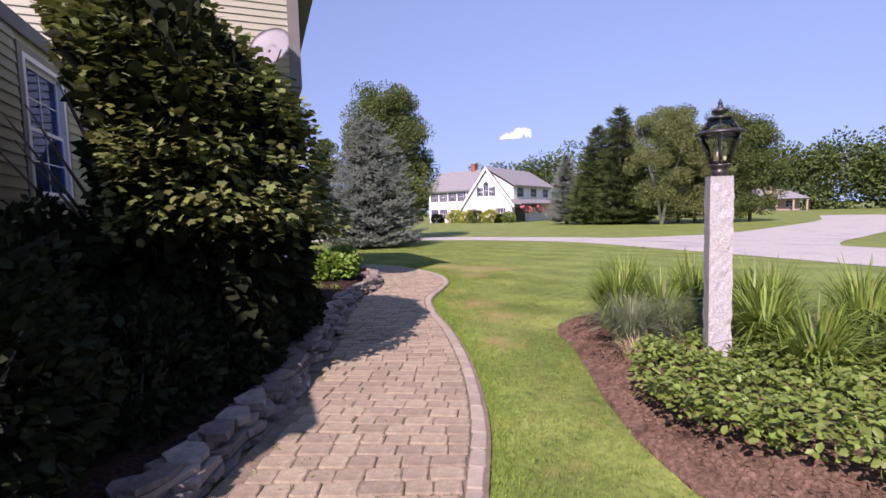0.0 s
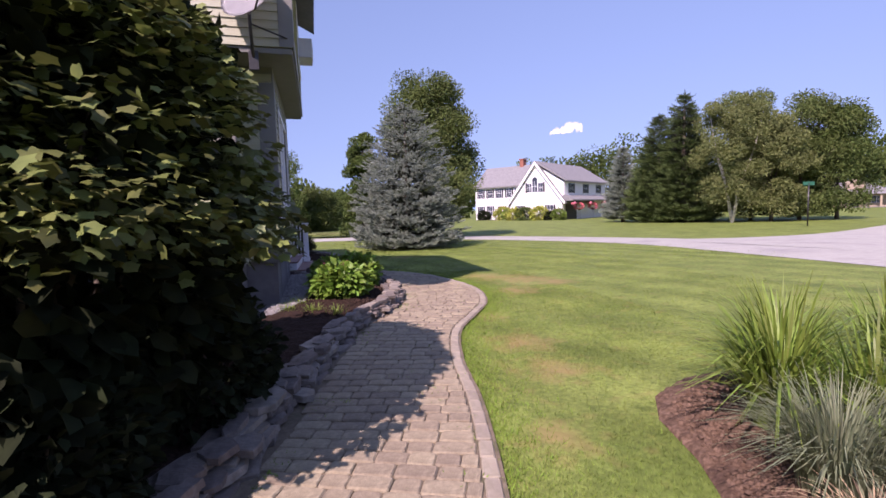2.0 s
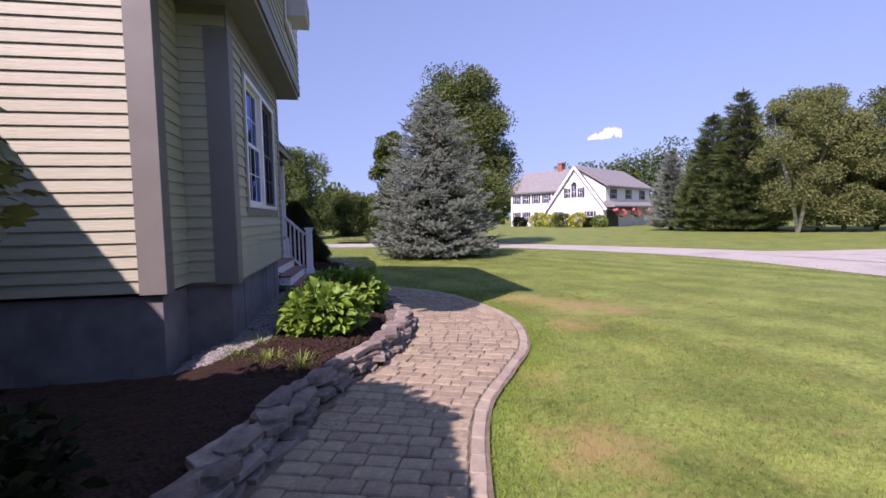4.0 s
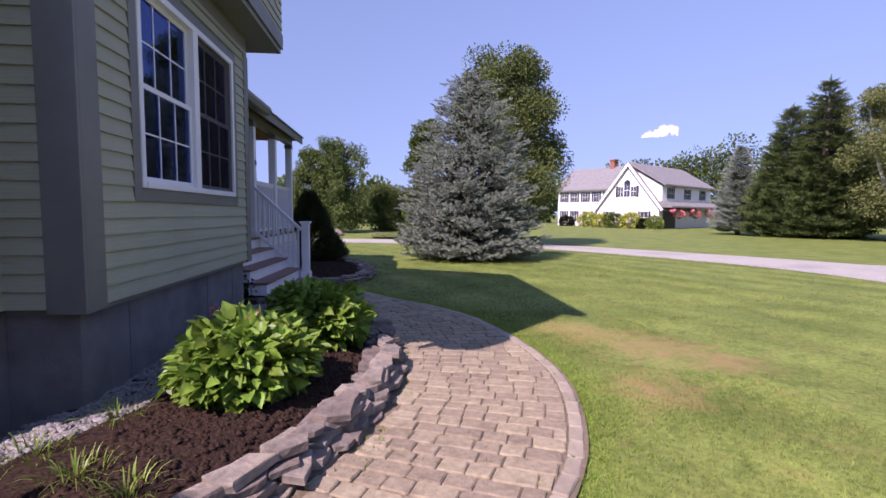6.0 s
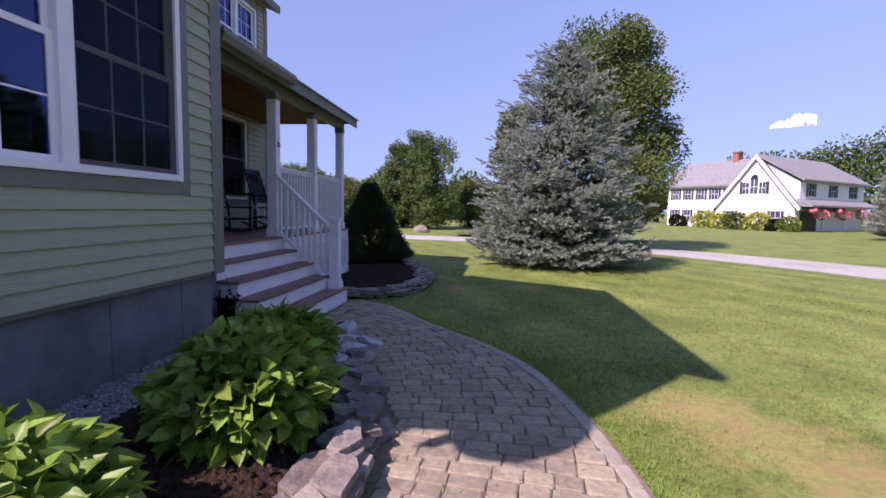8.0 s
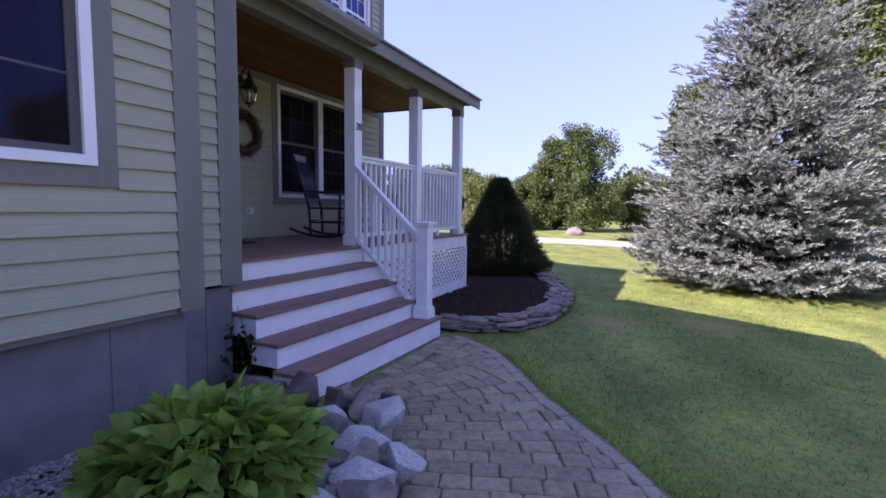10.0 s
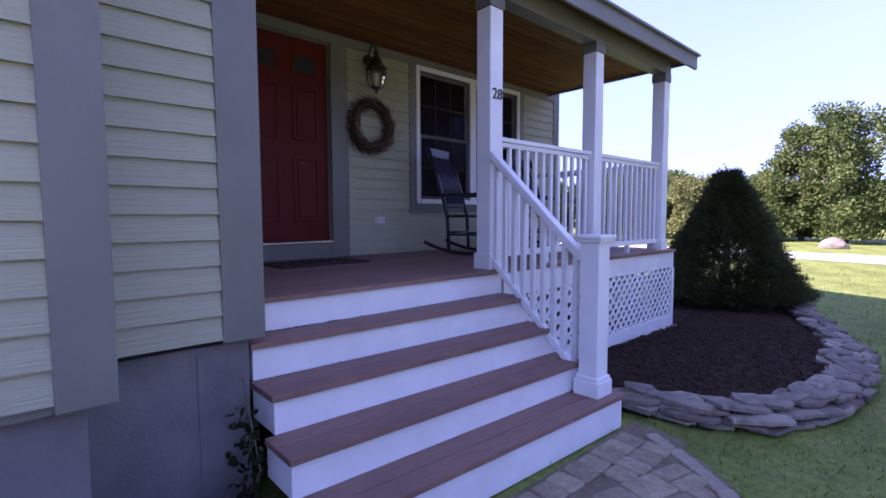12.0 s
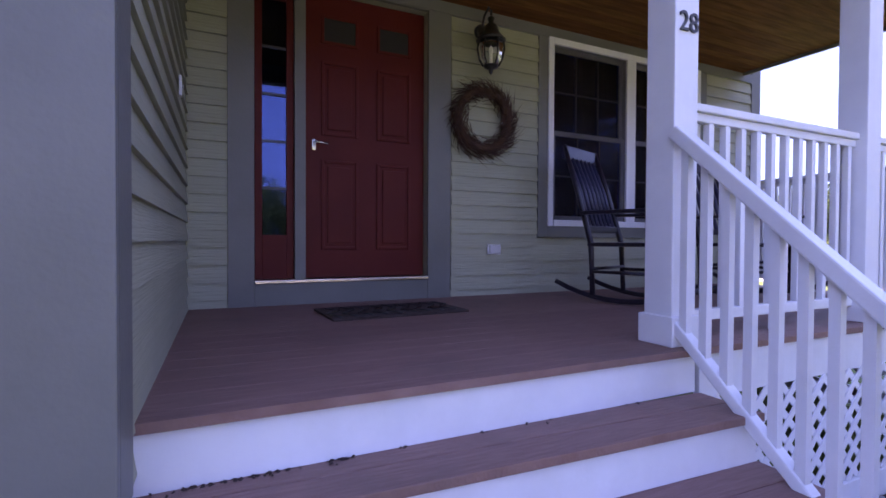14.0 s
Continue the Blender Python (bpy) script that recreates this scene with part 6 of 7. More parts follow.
def dwarf_spruce():
    rng = np.random.default_rng(104)
    t = base("dwarf_spruce", -0.15, 20.25, 0.05, "dark cone-shaped dwarf spruce in the mulch bed", "shrub")
    n = 13000
    f = rng.random(n) ** 1.5
    a = rng.uniform(0, 6.28, n)
    rad = 0.98 * (1 - f) ** 0.86 * np.minimum(1, (f + 0.06) / 0.12) * (1 + 0.1 * np.sin(3 * a + 11 * f) + 0.07 * np.sin(5 * a - 17 * f)) * (1 - 0.35 * rng.random(n) ** 2)
    P = np.stack([rad * np.cos(a), rad * np.sin(a), 0.03 + 1.88 * f], 1)
    D = np.stack([np.cos(a), np.sin(a), rng.uniform(0.1, 1.1, n)], 1) + rng.normal(0, 0.3, (n, 3))
    part("needles", scatter("needles", P, D, rng.uniform(0.09, 0.19, n), *TWIG, M["dwarf"], rng), None, t)
    part("trunk", tube(bmesh.new(), [(0, 0, -0.1), (0, 0, 1.0), (0, 0, 1.9)], [0.07, 0.05, 0.01], 8), M["bark"], t)


dwarf_spruce()

# the grove across the road
conifer("blue_spruce", 33.0, 46.4, 8.0, 2.2, 111, M["spruce"], "slender blue spruce across the road", tiers=30, per=18, twig=0.55, skirt=0.5, twigs=9)
for i, (x, y, h, r) in enumerate(((34.4, 42.6, 10.8, 3.2), (35.4, 40.4, 12.4, 3.4), (38.2, 43.0, 11.8, 3.4))):
    conifer("conifer_tree", x, y, h, r, 112 + i, M["conifer"], "tall dark green conifer across the road", tiers=36, per=20, twig=0.7, skirt=0.4, twigs=10, group="conifers across the road")


def birch():
    t = broadleaf("birch_tree", 36.0, 35.4, 11.8, 3.6, 121, M["birchleaf"], "light green birch with two white stems across the road", n=36000, leaf=(0.1, 0.2), trunk=0.01, low=0.08, lumps=80)
    for dx in (-1.0, 1.2):
        part("white_stem", tube(bmesh.new(), [(0, 0, 0), (dx * 0.35, -dx * 0.3, 3.2), (dx * 1.1, -dx * 0.8, 6.5), (dx * 1.6, -dx, 10)], [0.16, 0.13, 0.09, 0.03], 7), M["birchbark"], t)


birch()
for i, (x, y, h, r, m_) in enumerate(((41.0, 38.1, 12.8, 4.4, "woods"), (43.6, 35.4, 12.8, 4.4, "maple"), (39.4, 34.6, 9.8, 3.3, "birchleaf"), (45.6, 33.6, 10.5, 3.6, "woods"))):
    broadleaf("grove_tree", x, y, h, r, 130 + i, M[m_], "leafy green tree in the grove across the road", n=38000, leaf=(0.11, 0.22), low=0.0, group="grove across the road", lumps=55)

# trees beyond the lawn, past the porch
for i, (x, y, h, r, m_) in enumerate(((-2.6, 48.5, 8.6, 3.0, "woods"), (-5.0, 50.0, 8.0, 2.4, "woods"), (1.5, 54.0, 4.6, 2.6, "maple"), (5.0, 58.0, 4.4, 3.0, "woods"), (-9.5, 46.0, 4.4, 2.4, "birchleaf"), (-13.5, 48.0, 5.4, 2.6, "maple"), (-8.2, 52.0, 4.6, 3.0, "woods"), (-18, 50.0, 5.5, 3.0, "woods"), (8.5, 62, 4.6, 3.5, "woods"), (-24, 46, 7, 4, "woods"), (-31, 42, 8, 4, "woods"))):
    broadleaf("far_tree", x, y, h, r, 150 + i, M[m_], "leafy green tree beyond the road", n=24000, leaf=(0.11, 0.22), low=0.0, group="trees beyond the road", lumps=80)


def woods(name, pts, h, seed, label, n_each=4200, leaf=(0.5, 0.95)):
    """A distant belt of woodland as one mass of foliage lumps."""
    rng = np.random.default_rng(seed)
    P, D = [], []
    line = smooth_line(pts, 3.0)
    for x, y in line:
        hh = h * rng.uniform(0.65, 1.15)
        r = hh * rng.uniform(0.28, 0.42)
        for k in range(7):
            c = np.array((x + rng.normal(0, 1.5), y + rng.normal(0, 1.5), hh * rng.uniform(0.12, 0.85)))
            a = rng.normal(0, 1, (n_each // 14, 3))
            a /= np.linalg.norm(a, axis=1, keepdims=True)
            P.append(c + a * rng.random((len(a), 1)) ** 0.4 * r * (1 - 0.4 * c[2] / hh))
            D.append(a + rng.normal(0, 0.6, a.shape))
    P, D = np.vstack(P), np.vstack(D)
    P[:, 2] = np.clip(P[:, 2], -0.4, None)
    tagged(new(name, scatter(name, P, D, rng.uniform(*leaf, len(P)), *CLUMP, M["woods"], rng, up_bias=0.8)), label, "woods", kind="stuff")


woods("woods", [(92, 84), (112, 84), (124, 66), (124, 40), (114, 10), (100, -15), (80, -50)], 16, 201, "distant belt of leafy green woods")
woods("woods", [(47, 96), (54, 92), (62, 87), (72, 79), (82, 66)], 14.5, 202, "woods behind the white house", leaf=(0.35, 0.7))
woods("woods", [(-70, 30), (-45, 62), (-22, 80), (0, 92), (20, 100), (34, 100)], 7.0, 203, "low distant belt of woods", n_each=2200)
woods("woods", [(-30, -20), (-10, -40), (20, -45), (45, -42)], 12, 204, "woods behind the houses", n_each=1500, leaf=(0.8, 1.4))


# ---- the white house across the road ----
def far_window(parent, x, y, z, w, h, shutters=True, rot=0):
    """A window in a far wall that faces -y, turned by rot."""
    wn_ = part("window", bx(-w / 2 - 0.06, w / 2 + 0.06, -0.05, 0.02, -0.06, h + 0.06), M["vinyl"], parent)
    wn_.matrix_basis = pose(x, y, z, 0, 0, rot)
    part("pane", bx(-w / 2, w / 2, -0.058, -0.051, 0, h), M["farglass"], wn_)
    mm = bx(-0.025, 0.025, -0.068, -0.059, 0, h)
    box(mm, -w / 2, w / 2, -0.067, -0.0595, h / 2 - 0.025, h / 2 + 0.025)
    part("muntin", mm, M["vinyl"], wn_)
    if shutters:
        for s in (-1, 1):
            part("shutter", bx(s * (w / 2 + 0.25) - 0.17, s * (w / 2 + 0.25) + 0.17, -0.055, 0.02, -0.03, h + 0.03), M["shutter"], wn_)


M["farglass"] = mat("far_glass", (0.05, 0.06, 0.08), None, 1, 0.1, spec=0.8)


def prism(bm, pts, y0, y1):
    a = [bm.verts.new((x, y0, z)) for x, z in pts]
    b = [bm.verts.new((x, y1, z)) for x, z in pts]
    n = len(pts)
    for i in range(n):
        bm.faces.new((a[i], a[(i + 1) % n], b[(i + 1) % n], b[i]))
    bm.faces.new(list(reversed(a)))
    bm.faces.new(b)
    bmesh.ops.recalc_face_normals(bm, faces=bm.faces)
    return bm


HOUSE_TURN, HS = -55.0, 0.81
HX, HY = 34.95 - 3.2 * HS * math.cos(radians(HOUSE_TURN)), 62.92 - 3.2 * HS * math.sin(radians(HOUSE_TURN))


def white_house():
    """Local x runs along its fronts, -y faces the road; the garage block stands at the right."""
    h = base("white_house", HX, HY, -0.4, "large white clapboard house with a gabled wing and garage", "house", rz=HOUSE_TURN)
    h.matrix_basis = h.matrix_basis @ Matrix.Diagonal((HS, 1, 1.06, 1))
    # main block at the left, set back
    w = bx(-19, -6.5, 4, 12, 0, 5.4)
    part("main_wall", w, M["farwhite"], h)
    part("main_roof", prism(bmesh.new(), [(3.5, 5.3), (8, 8.6), (12.5, 5.3), (12.5, 5.1), (8, 8.35), (3.5, 5.1)], 19.3, 6.0), M["shingle"], h).matrix_basis = Matrix(((0, -1, 0, 0), (1, 0, 0, 0), (0, 0, 1, 0), (0, 0, 0, 1)))
    # gabled wing whose gable faces the road
    g = prism(bmesh.new(), [(-7.4, 0), (3.2, 0), (3.2, 2.6), (-2.1, 7.7), (-7.4, 2.6)], 0, 10)
    part("wing_wall", g, M["farwhite"], h)
    part("wing_roof", prism(bmesh.new(), [(-8.0, 2.2), (-2.1, 7.95), (3.8, 2.2), (3.8, 2.45), (-2.1, 8.25), (-8.0, 2.45)], -0.35, 10.3), M["shingle"], h)
    for s in (-1, 1):
        d = Vector((5.9, 0, 5.75)) if s < 0 else Vector((-5.9, 0, 5.75))
        st = Vector((-8.0, 0, 2.2)) if s < 0 else Vector((3.8, 0, 2.2))
        ang = math.degrees(math.atan2(d.z, abs(d.x)))
        q = bx(0, d.length, -0.42, -0.352, -0.32, 0.02)
        bmesh.ops.transform(q, matrix=pose(st.x, 0, st.z, 0, -ang if s < 0 else ang - 180, 0), verts=q.verts)
        me = mesh_of("rake_board", q, M["vinyl"])
        part("rake_board", me, None, h)
    # a long shed dormer over the garage side
    part("dormer_wall", prism(bmesh.new(), [(-2.1, 7.75), (3.26, 5.2), (3.26, 2.62), (-2.1, 2.62)], 0.6, 15.9), M["farwhite"], h)
    part("dormer_roof", prism(bmesh.new(), [(-2.1, 8.28), (3.9, 5.4), (3.9, 5.2), (-2.1, 8.0)], 0.2, 16.3), M["shingle"], h)
    part("garage_wall", bx(-2, 3.24, 10.0, 15.9, 0, 2.7), M["farwhite"], h)
    part("garage_pent_roof", prism(bmesh.new(), [(3.26, 3.45), (5.2, 2.8), (5.2, 2.62), (3.26, 2.66)], 0.1, 16.2), M["shingle"], h)
    for k in range(3):
        y = 1.0 + 5.0 * k
        dr = part("garage_door", bx(3.25, 3.3, y, y + 3.6, 0.05, 2.35), M["shutter" if k == 0 else "vinyl"], h)
        for q in range(3):
            part("door_panel", bx(3.301, 3.32, y + 0.1, y + 3.5, 0.15 + 0.72 * q, 0.78 + 0.72 * q), M["shutter" if k == 0 else "vinyl"], dr)
        far_window(h, 3.27, y + 2.0, 3.75, 1.2, 1.25, True, 90)
        part("flower_basket", lathe(bmesh.new(), [(0.12, 1.95), (0.42, 2.1), (0.5, 2.3), (0.3, 2.5), (0.05, 2.55)], 12, cx=4.9, cy=y - 0.2 + 0.5 * k), M["pink"], h, "hanging basket of pink flowers")
    for xx in (-5.2, 0.9):
        far_window(h, xx, 0, 0.75, 1.2, 1.4, True)
    far_window(h, -2.1, 0, 4.0, 1.0, 1.5, False)
    far_window(h, -3.2, 0, 4.0, 0.85, 1.2, False)
    far_window(h, -1.0, 0, 4.0, 0.85, 1.2, False)
    for s in (-1, 1):
        part("shutter", bx(-2.1 + s * 1.75 - 0.2, -2.1 + s * 1.75 + 0.2, -0.05, -0.001, 3.95, 5.3), M["shutter"], h)
    arch = bmesh.new()
    vs = [arch.verts.new((-2.1 + 0.55 * math.cos(a), -0.06, 5.5 + 0.55 * math.sin(a))) for a in np.linspace(0, math.pi, 13)]
    arch.faces.new(vs)
    bmesh.ops.solidify(arch, geom=arch.faces[:], thickness=0.05)
    part("arched_window", arch, M["farglass"], h)
    for k in range(5):
        xx = -17.6 + 2.3 * k
        far_window(h, xx, 4, 3.55, 1.05, 1.35, True)
        if k != 2:
            far_window(h, xx, 4, 0.75, 1.05, 1.5, True)
    part("front_door", bx(-13.5, -12.5, 3.95, 4.02, 0.1, 2.2), M["shutter"], h)
    ch = bx(-10.8, -9.9, 7.6, 8.6, 7.6, 9.6)
    box(ch, -10.9, -9.8, 7.5, 8.7, 9.45, 9.62)
    part("chimney", ch, M["brick"], h)
    part("foundation", bx(-19.05, 3.25, -0.02, 12, -0.6, 0.06), M["concrete"], h)
    return h


white_house()
for i, (u, v, r, m_) in enumerate(((-15.5, 2.3, 1.0, "shadeleaf"), (-10.6, 2.0, 1.4, "yellowbush"), (-8.6, 1.2, 1.1, "cover"), (-5.6, -1.2, 1.25, "yellowbush"), (-3.4, -1.2, 1.3, "woods"), (-0.4, -1.3, 1.3, "yellowbush"), (1.6, -1.2, 0.8, "shadeleaf"), (3.2, -1.2, 1.0, "cover"))):
    c, s = math.cos(radians(HOUSE_TURN)), math.sin(radians(HOUSE_TURN))
    u *= HS
    low_shrub(HX + c * u - s * v, HY + s * u + c * v, r, r, r * 1.5, 900, 220 + i, ("golden yellow-green" if m_ == "yellowbush" else "rounded green") + " shrub before a white house", M[m_], (0.2, 0.36), "foundation_shrub", -0.4)


def flower_basket(v):
    """A hanging basket of pink flowers under the garage's pent roof."""
    rng = np.random.default_rng(int(v * 10))
    c, s = math.cos(radians(HOUSE_TURN)), math.sin(radians(HOUSE_TURN))
    u = 4.9 * HS
    t = base("flower_basket", HX + c * u - s * v, HY + s * u + c * v, 1.25, "hanging basket of pink flowers under a garage roof", "flower basket", "baskets at the garage")
    p, d = ball_points(260, rng, (0, 0, 0.3), (0.62, 0.62, 0.45), 0.4, -0.8)
    tagged(part("blossom", scatter("blossom", p, d, rng.uniform(0.14, 0.24, len(p)), *CLUMP, M["pink"], rng), None, t), kind="stuff")
    part("bowl", lathe(bmesh.new(), [(0.02, -0.3), (0.25, -0.2), (0.36, 0.05), (0.34, 0.06)], 12), M["bark"], t)
    part("hanger", tube(bmesh.new(), [(0, 0, 0), (0, 0, 1.15)], [0.02, 0.02], 5), M["black"], t)


for v_ in (2.6, 7.6, 12.6):
    flower_basket(v_)


def tan_house():
    h = base("tan_house", 103.0, 71.0, -0.3, "low tan house with a grey hip roof and porch", "house", rz=-42)
    part("wall", bx(-5, 5, 0, 8, 0, 2.7), M["tan"], h)
    bm = bmesh.new()
    vs = [bm.verts.new(v) for v in ((-6.4, -2.2, 2.6), (6.4, -2.2, 2.6), (6.4, 8.6, 2.6), (-6.4, 8.6, 2.6), (-2.4, 3.2, 5.0), (2.4, 3.2, 5.0))]
    for f in ((0, 1, 5, 4), (1, 2, 5), (2, 3, 4, 5), (3, 0, 4), (3, 2, 1, 0)):
        bm.faces.new([vs[i] for i in f])
    part("roof", bm, M["shingle"], h)
    part("dormer", prism(bmesh.new(), [(-1.4, 3.6), (1.4, 3.6), (1.4, 4.8), (0, 5.7), (-1.4, 4.8)], -0.2, 3), M["tan"], h)
    for x in (-5.6, -2.6, 0.4, 3.4, 5.8):
        part("porch_column", bx(x - 0.16, x + 0.16, -1.9, -1.58, 0, 2.6), M["tan"], h)
    for x in (-3.6, 3.2):
        far_window(h, x, 0, 0.9, 1.5, 1.3, False)
    part("front_door", bx(-0.6, 0.5, -0.05, -0.001, 0.1, 2.2), M["shutter"], h)
    part("porch_floor", bx(-6.2, 6.2, -2.1, -0.001, -0.3, 0.15), M["concrete"], h)


tan_house()


def street_sign():
    t = base("street_sign", 33.0, 26.5, -0.3, "green street name sign on a thin post", "street sign")
    part("post", tube(bmesh.new(), [(0, 0, -0.2), (0, 0, 2.9)], [0.045, 0.045], 8), M["black"], t)
    part("blade", bx(-0.5, 0.5, -0.015, 0.015, 2.75, 3.0, bevel=0.004), M["signgreen"], t)


street_sign()


def lawn_boulder():
    bm = bmesh.new()
    bmesh.ops.create_icosphere(bm, subdivisions=3, radius=1)
    for v in bm.verts:
        c = v.co.copy()
        v.co = c * (1 + 0.3 * noise.noise(c * 1.1 + Vector((7, 1, 3))))
        v.co = Vector((v.co.x * 0.62, v.co.y * 0.5, max(-0.2, v.co.z) * 0.5))
    ob = solo("boulder", bm, M["slate"], "pale rounded boulder beyond the lawn", "stone")
    ob.matrix_basis = pose(-2.2, 42.6, -0.25)


lawn_boulder()
chips("meadow_flowers", [(0.5, 38.6), (5, 36.4), (7, 37.5), (4, 40), (0.5, 41)], 2500, lambda x, y: np.full(x.shape, -0.05), (0.15, 0.3), M["birchleaf"], "strip of unmown grass beyond the road", 9)


def ivy():
    rng = np.random.default_rng(310)
    n = 80
    pos = np.stack([rng.uniform(0.02, 0.36, n), rng.uniform(13.06, 13.12, n), rng.random(n) ** 1.3 * 0.5 + 0.02], 1)
    t = base("ivy", 0.3, 13.08, 0.0, "small dark ivy climbing beside the steps", "ivy")
    pos -= (0.3, 13.08, 0)
    part("leaves", scatter("leaves", pos, rng.normal(0, 1, (n, 3)), rng.uniform(0.03, 0.06, n), *LEAF, M["shadeleaf"], rng), None, t)
    part("stem", tube(bmesh.new(), [(-0.1, 0, 0), (0, 0.02, 0.3), (-0.12, 0, 0.68)], [0.006, 0.005, 0.003], 5), M["bark"], t)


ivy()


for i, (x, y, n_) in enumerate(((0.5, 8.75, 60), (0.85, 8.5, 70), (1.15, 8.35, 50), (0.65, 9.2, 50))):
    clump("weed_tuft", x, y, n_, 0.16, 1.1, M["iris"], 330 + i, "small grassy weed tuft in the mulch bed", 0.004, 0.15)


def parked_car():
    t = base("parked_car", 48.9, 66.6, -0.35, "dark parked car beside the white garage", "car", rz=-40)
    b = bx(-2.1, 2.1, -0.85, 0.85, 0.3, 0.9, bevel=0.14)
    part("body", b, M["shutter"], t)
    part("cabin", bx(-1.3, 0.9, -0.75, 0.75, 0.88, 1.42, bevel=0.2), M["farglass"], t)
    for x in (-1.3, 1.3):
        for y in (-0.86, 0.66):
            w = lathe(bmesh.new(), [(0.1, 0), (0.32, 0.0), (0.33, 0.05), (0.33, 0.15), (0.32, 0.2), (0.1, 0.2)], 18)
            bmesh.ops.transform(w, matrix=pose(x, y + 0.2, 0.33, 90, 0, 0), verts=w.verts)
            part("wheel", w, M["black"], t)


parked_car()


# ---- a small cloud, far off ----
def cloud():
    rng = np.random.default_rng(300)
    bm = bmesh.new()
    for k in range(26):
        u = rng.uniform(-1, 1)
        hgt = (1 - abs(u - 0.25)) * rng.uniform(0.2, 1)
        r = bmesh.ops.create_icosphere(bm, subdivisions=2, radius=rng.uniform(9, 20) * (1.1 - 0.6 * abs(u)))
        bmesh.ops.translate(bm, vec=(u * 75, rng.uniform(-10, 10), hgt * 34), verts=r["verts"])
    for v in bm.verts:
        v.co += Vector(v.co).normalized() * noise.noise(v.co * 0.06) * 9
        v.co.z = max(v.co.z, -4 + 3 * noise.noise(v.co * 0.03))
    for f in bm.faces:
        f.smooth = True
    m = bpy.data.materials.new("cloud_glow")
    m.use_nodes = True
    n, l = m.node_tree.nodes, m.node_tree.links
    em, tr, mx, lw, rp = n.new("ShaderNodeEmission"), n.new("ShaderNodeBsdfTransparent"), n.new("ShaderNodeMixShader"), n.new("ShaderNodeTexNoise"), n.new("ShaderNodeMapRange")
    # the cloud's sunlit white is a glow put into its material
    em.inputs[0].default_value, em.inputs[1].default_value = (1.0, 0.98, 0.98, 1), 0.95
    lw.inputs["Scale"].default_value, lw.inputs["Detail"].default_value = 0.03, 6
    rp.inputs["From Min"].default_value, rp.inputs["From Max"].default_value = 0.4, 0.62
    rp.inputs["To Min"].default_value, rp.inputs["To Max"].default_value = 0.04, 0.55
    geo = n.new("ShaderNodeNewGeometry")
    l.new(geo.outputs["Position"], lw.inputs["Vector"])
    l.new(lw.outputs["Fac"], rp.inputs["Value"])
    l.new(rp.outputs[0], mx.inputs[0])
    l.new(tr.outputs[0], mx.inputs[1])
    l.new(em.outputs[0], mx.inputs[2])
    l.new(mx.outputs[0], n["Material Output"].inputs[0])
    ob = solo("backdrop_cloud", bm, m, "small white fair-weather cloud", "cloud", kind="structure")
    ob.matrix_basis = pose(748, 1310, 228, 0, 0, -30) @ Matrix.Diagonal((0.62, 0.62, 0.9, 1))
    ob.visible_shadow = False


cloud()


# ---- pavers ----
def paver_mesh(name, length, depth, rng, material):
    """A tumbled paver: rounded corners, a soft top edge."""
    a, b, c = length / 2 - 0.0035, depth / 2 - 0.0035, 0.012
    o = [(a - c, -b), (a, -b + c), (a, b - c), (a - c, b), (-a + c, b), (-a, b - c), (-a, -b + c), (-a + c, -b)]
    o = [(x + rng.normal(0, 0.0025), y + rng.normal(0, 0.0025)) for x, y in o]
    V = [(x, y, -0.03) for x, y in o] + [(x, y, -0.006) for x, y in o] + [(x * (1 - 0.008 / a), y * (1 - 0.008 / b), 0.002 + rng.normal(0, 0.0012)) for x, y in o]
    F = [(i, (i + 1) % 8, 8 + (i + 1) % 8, 8 + i) for i in range(8)] + [(8 + i, 8 + (i + 1) % 8, 16 + (i + 1) % 8, 16 + i) for i in range(8)] + [tuple(range(16, 24))]
    return poly_mesh(name, V, F, material)


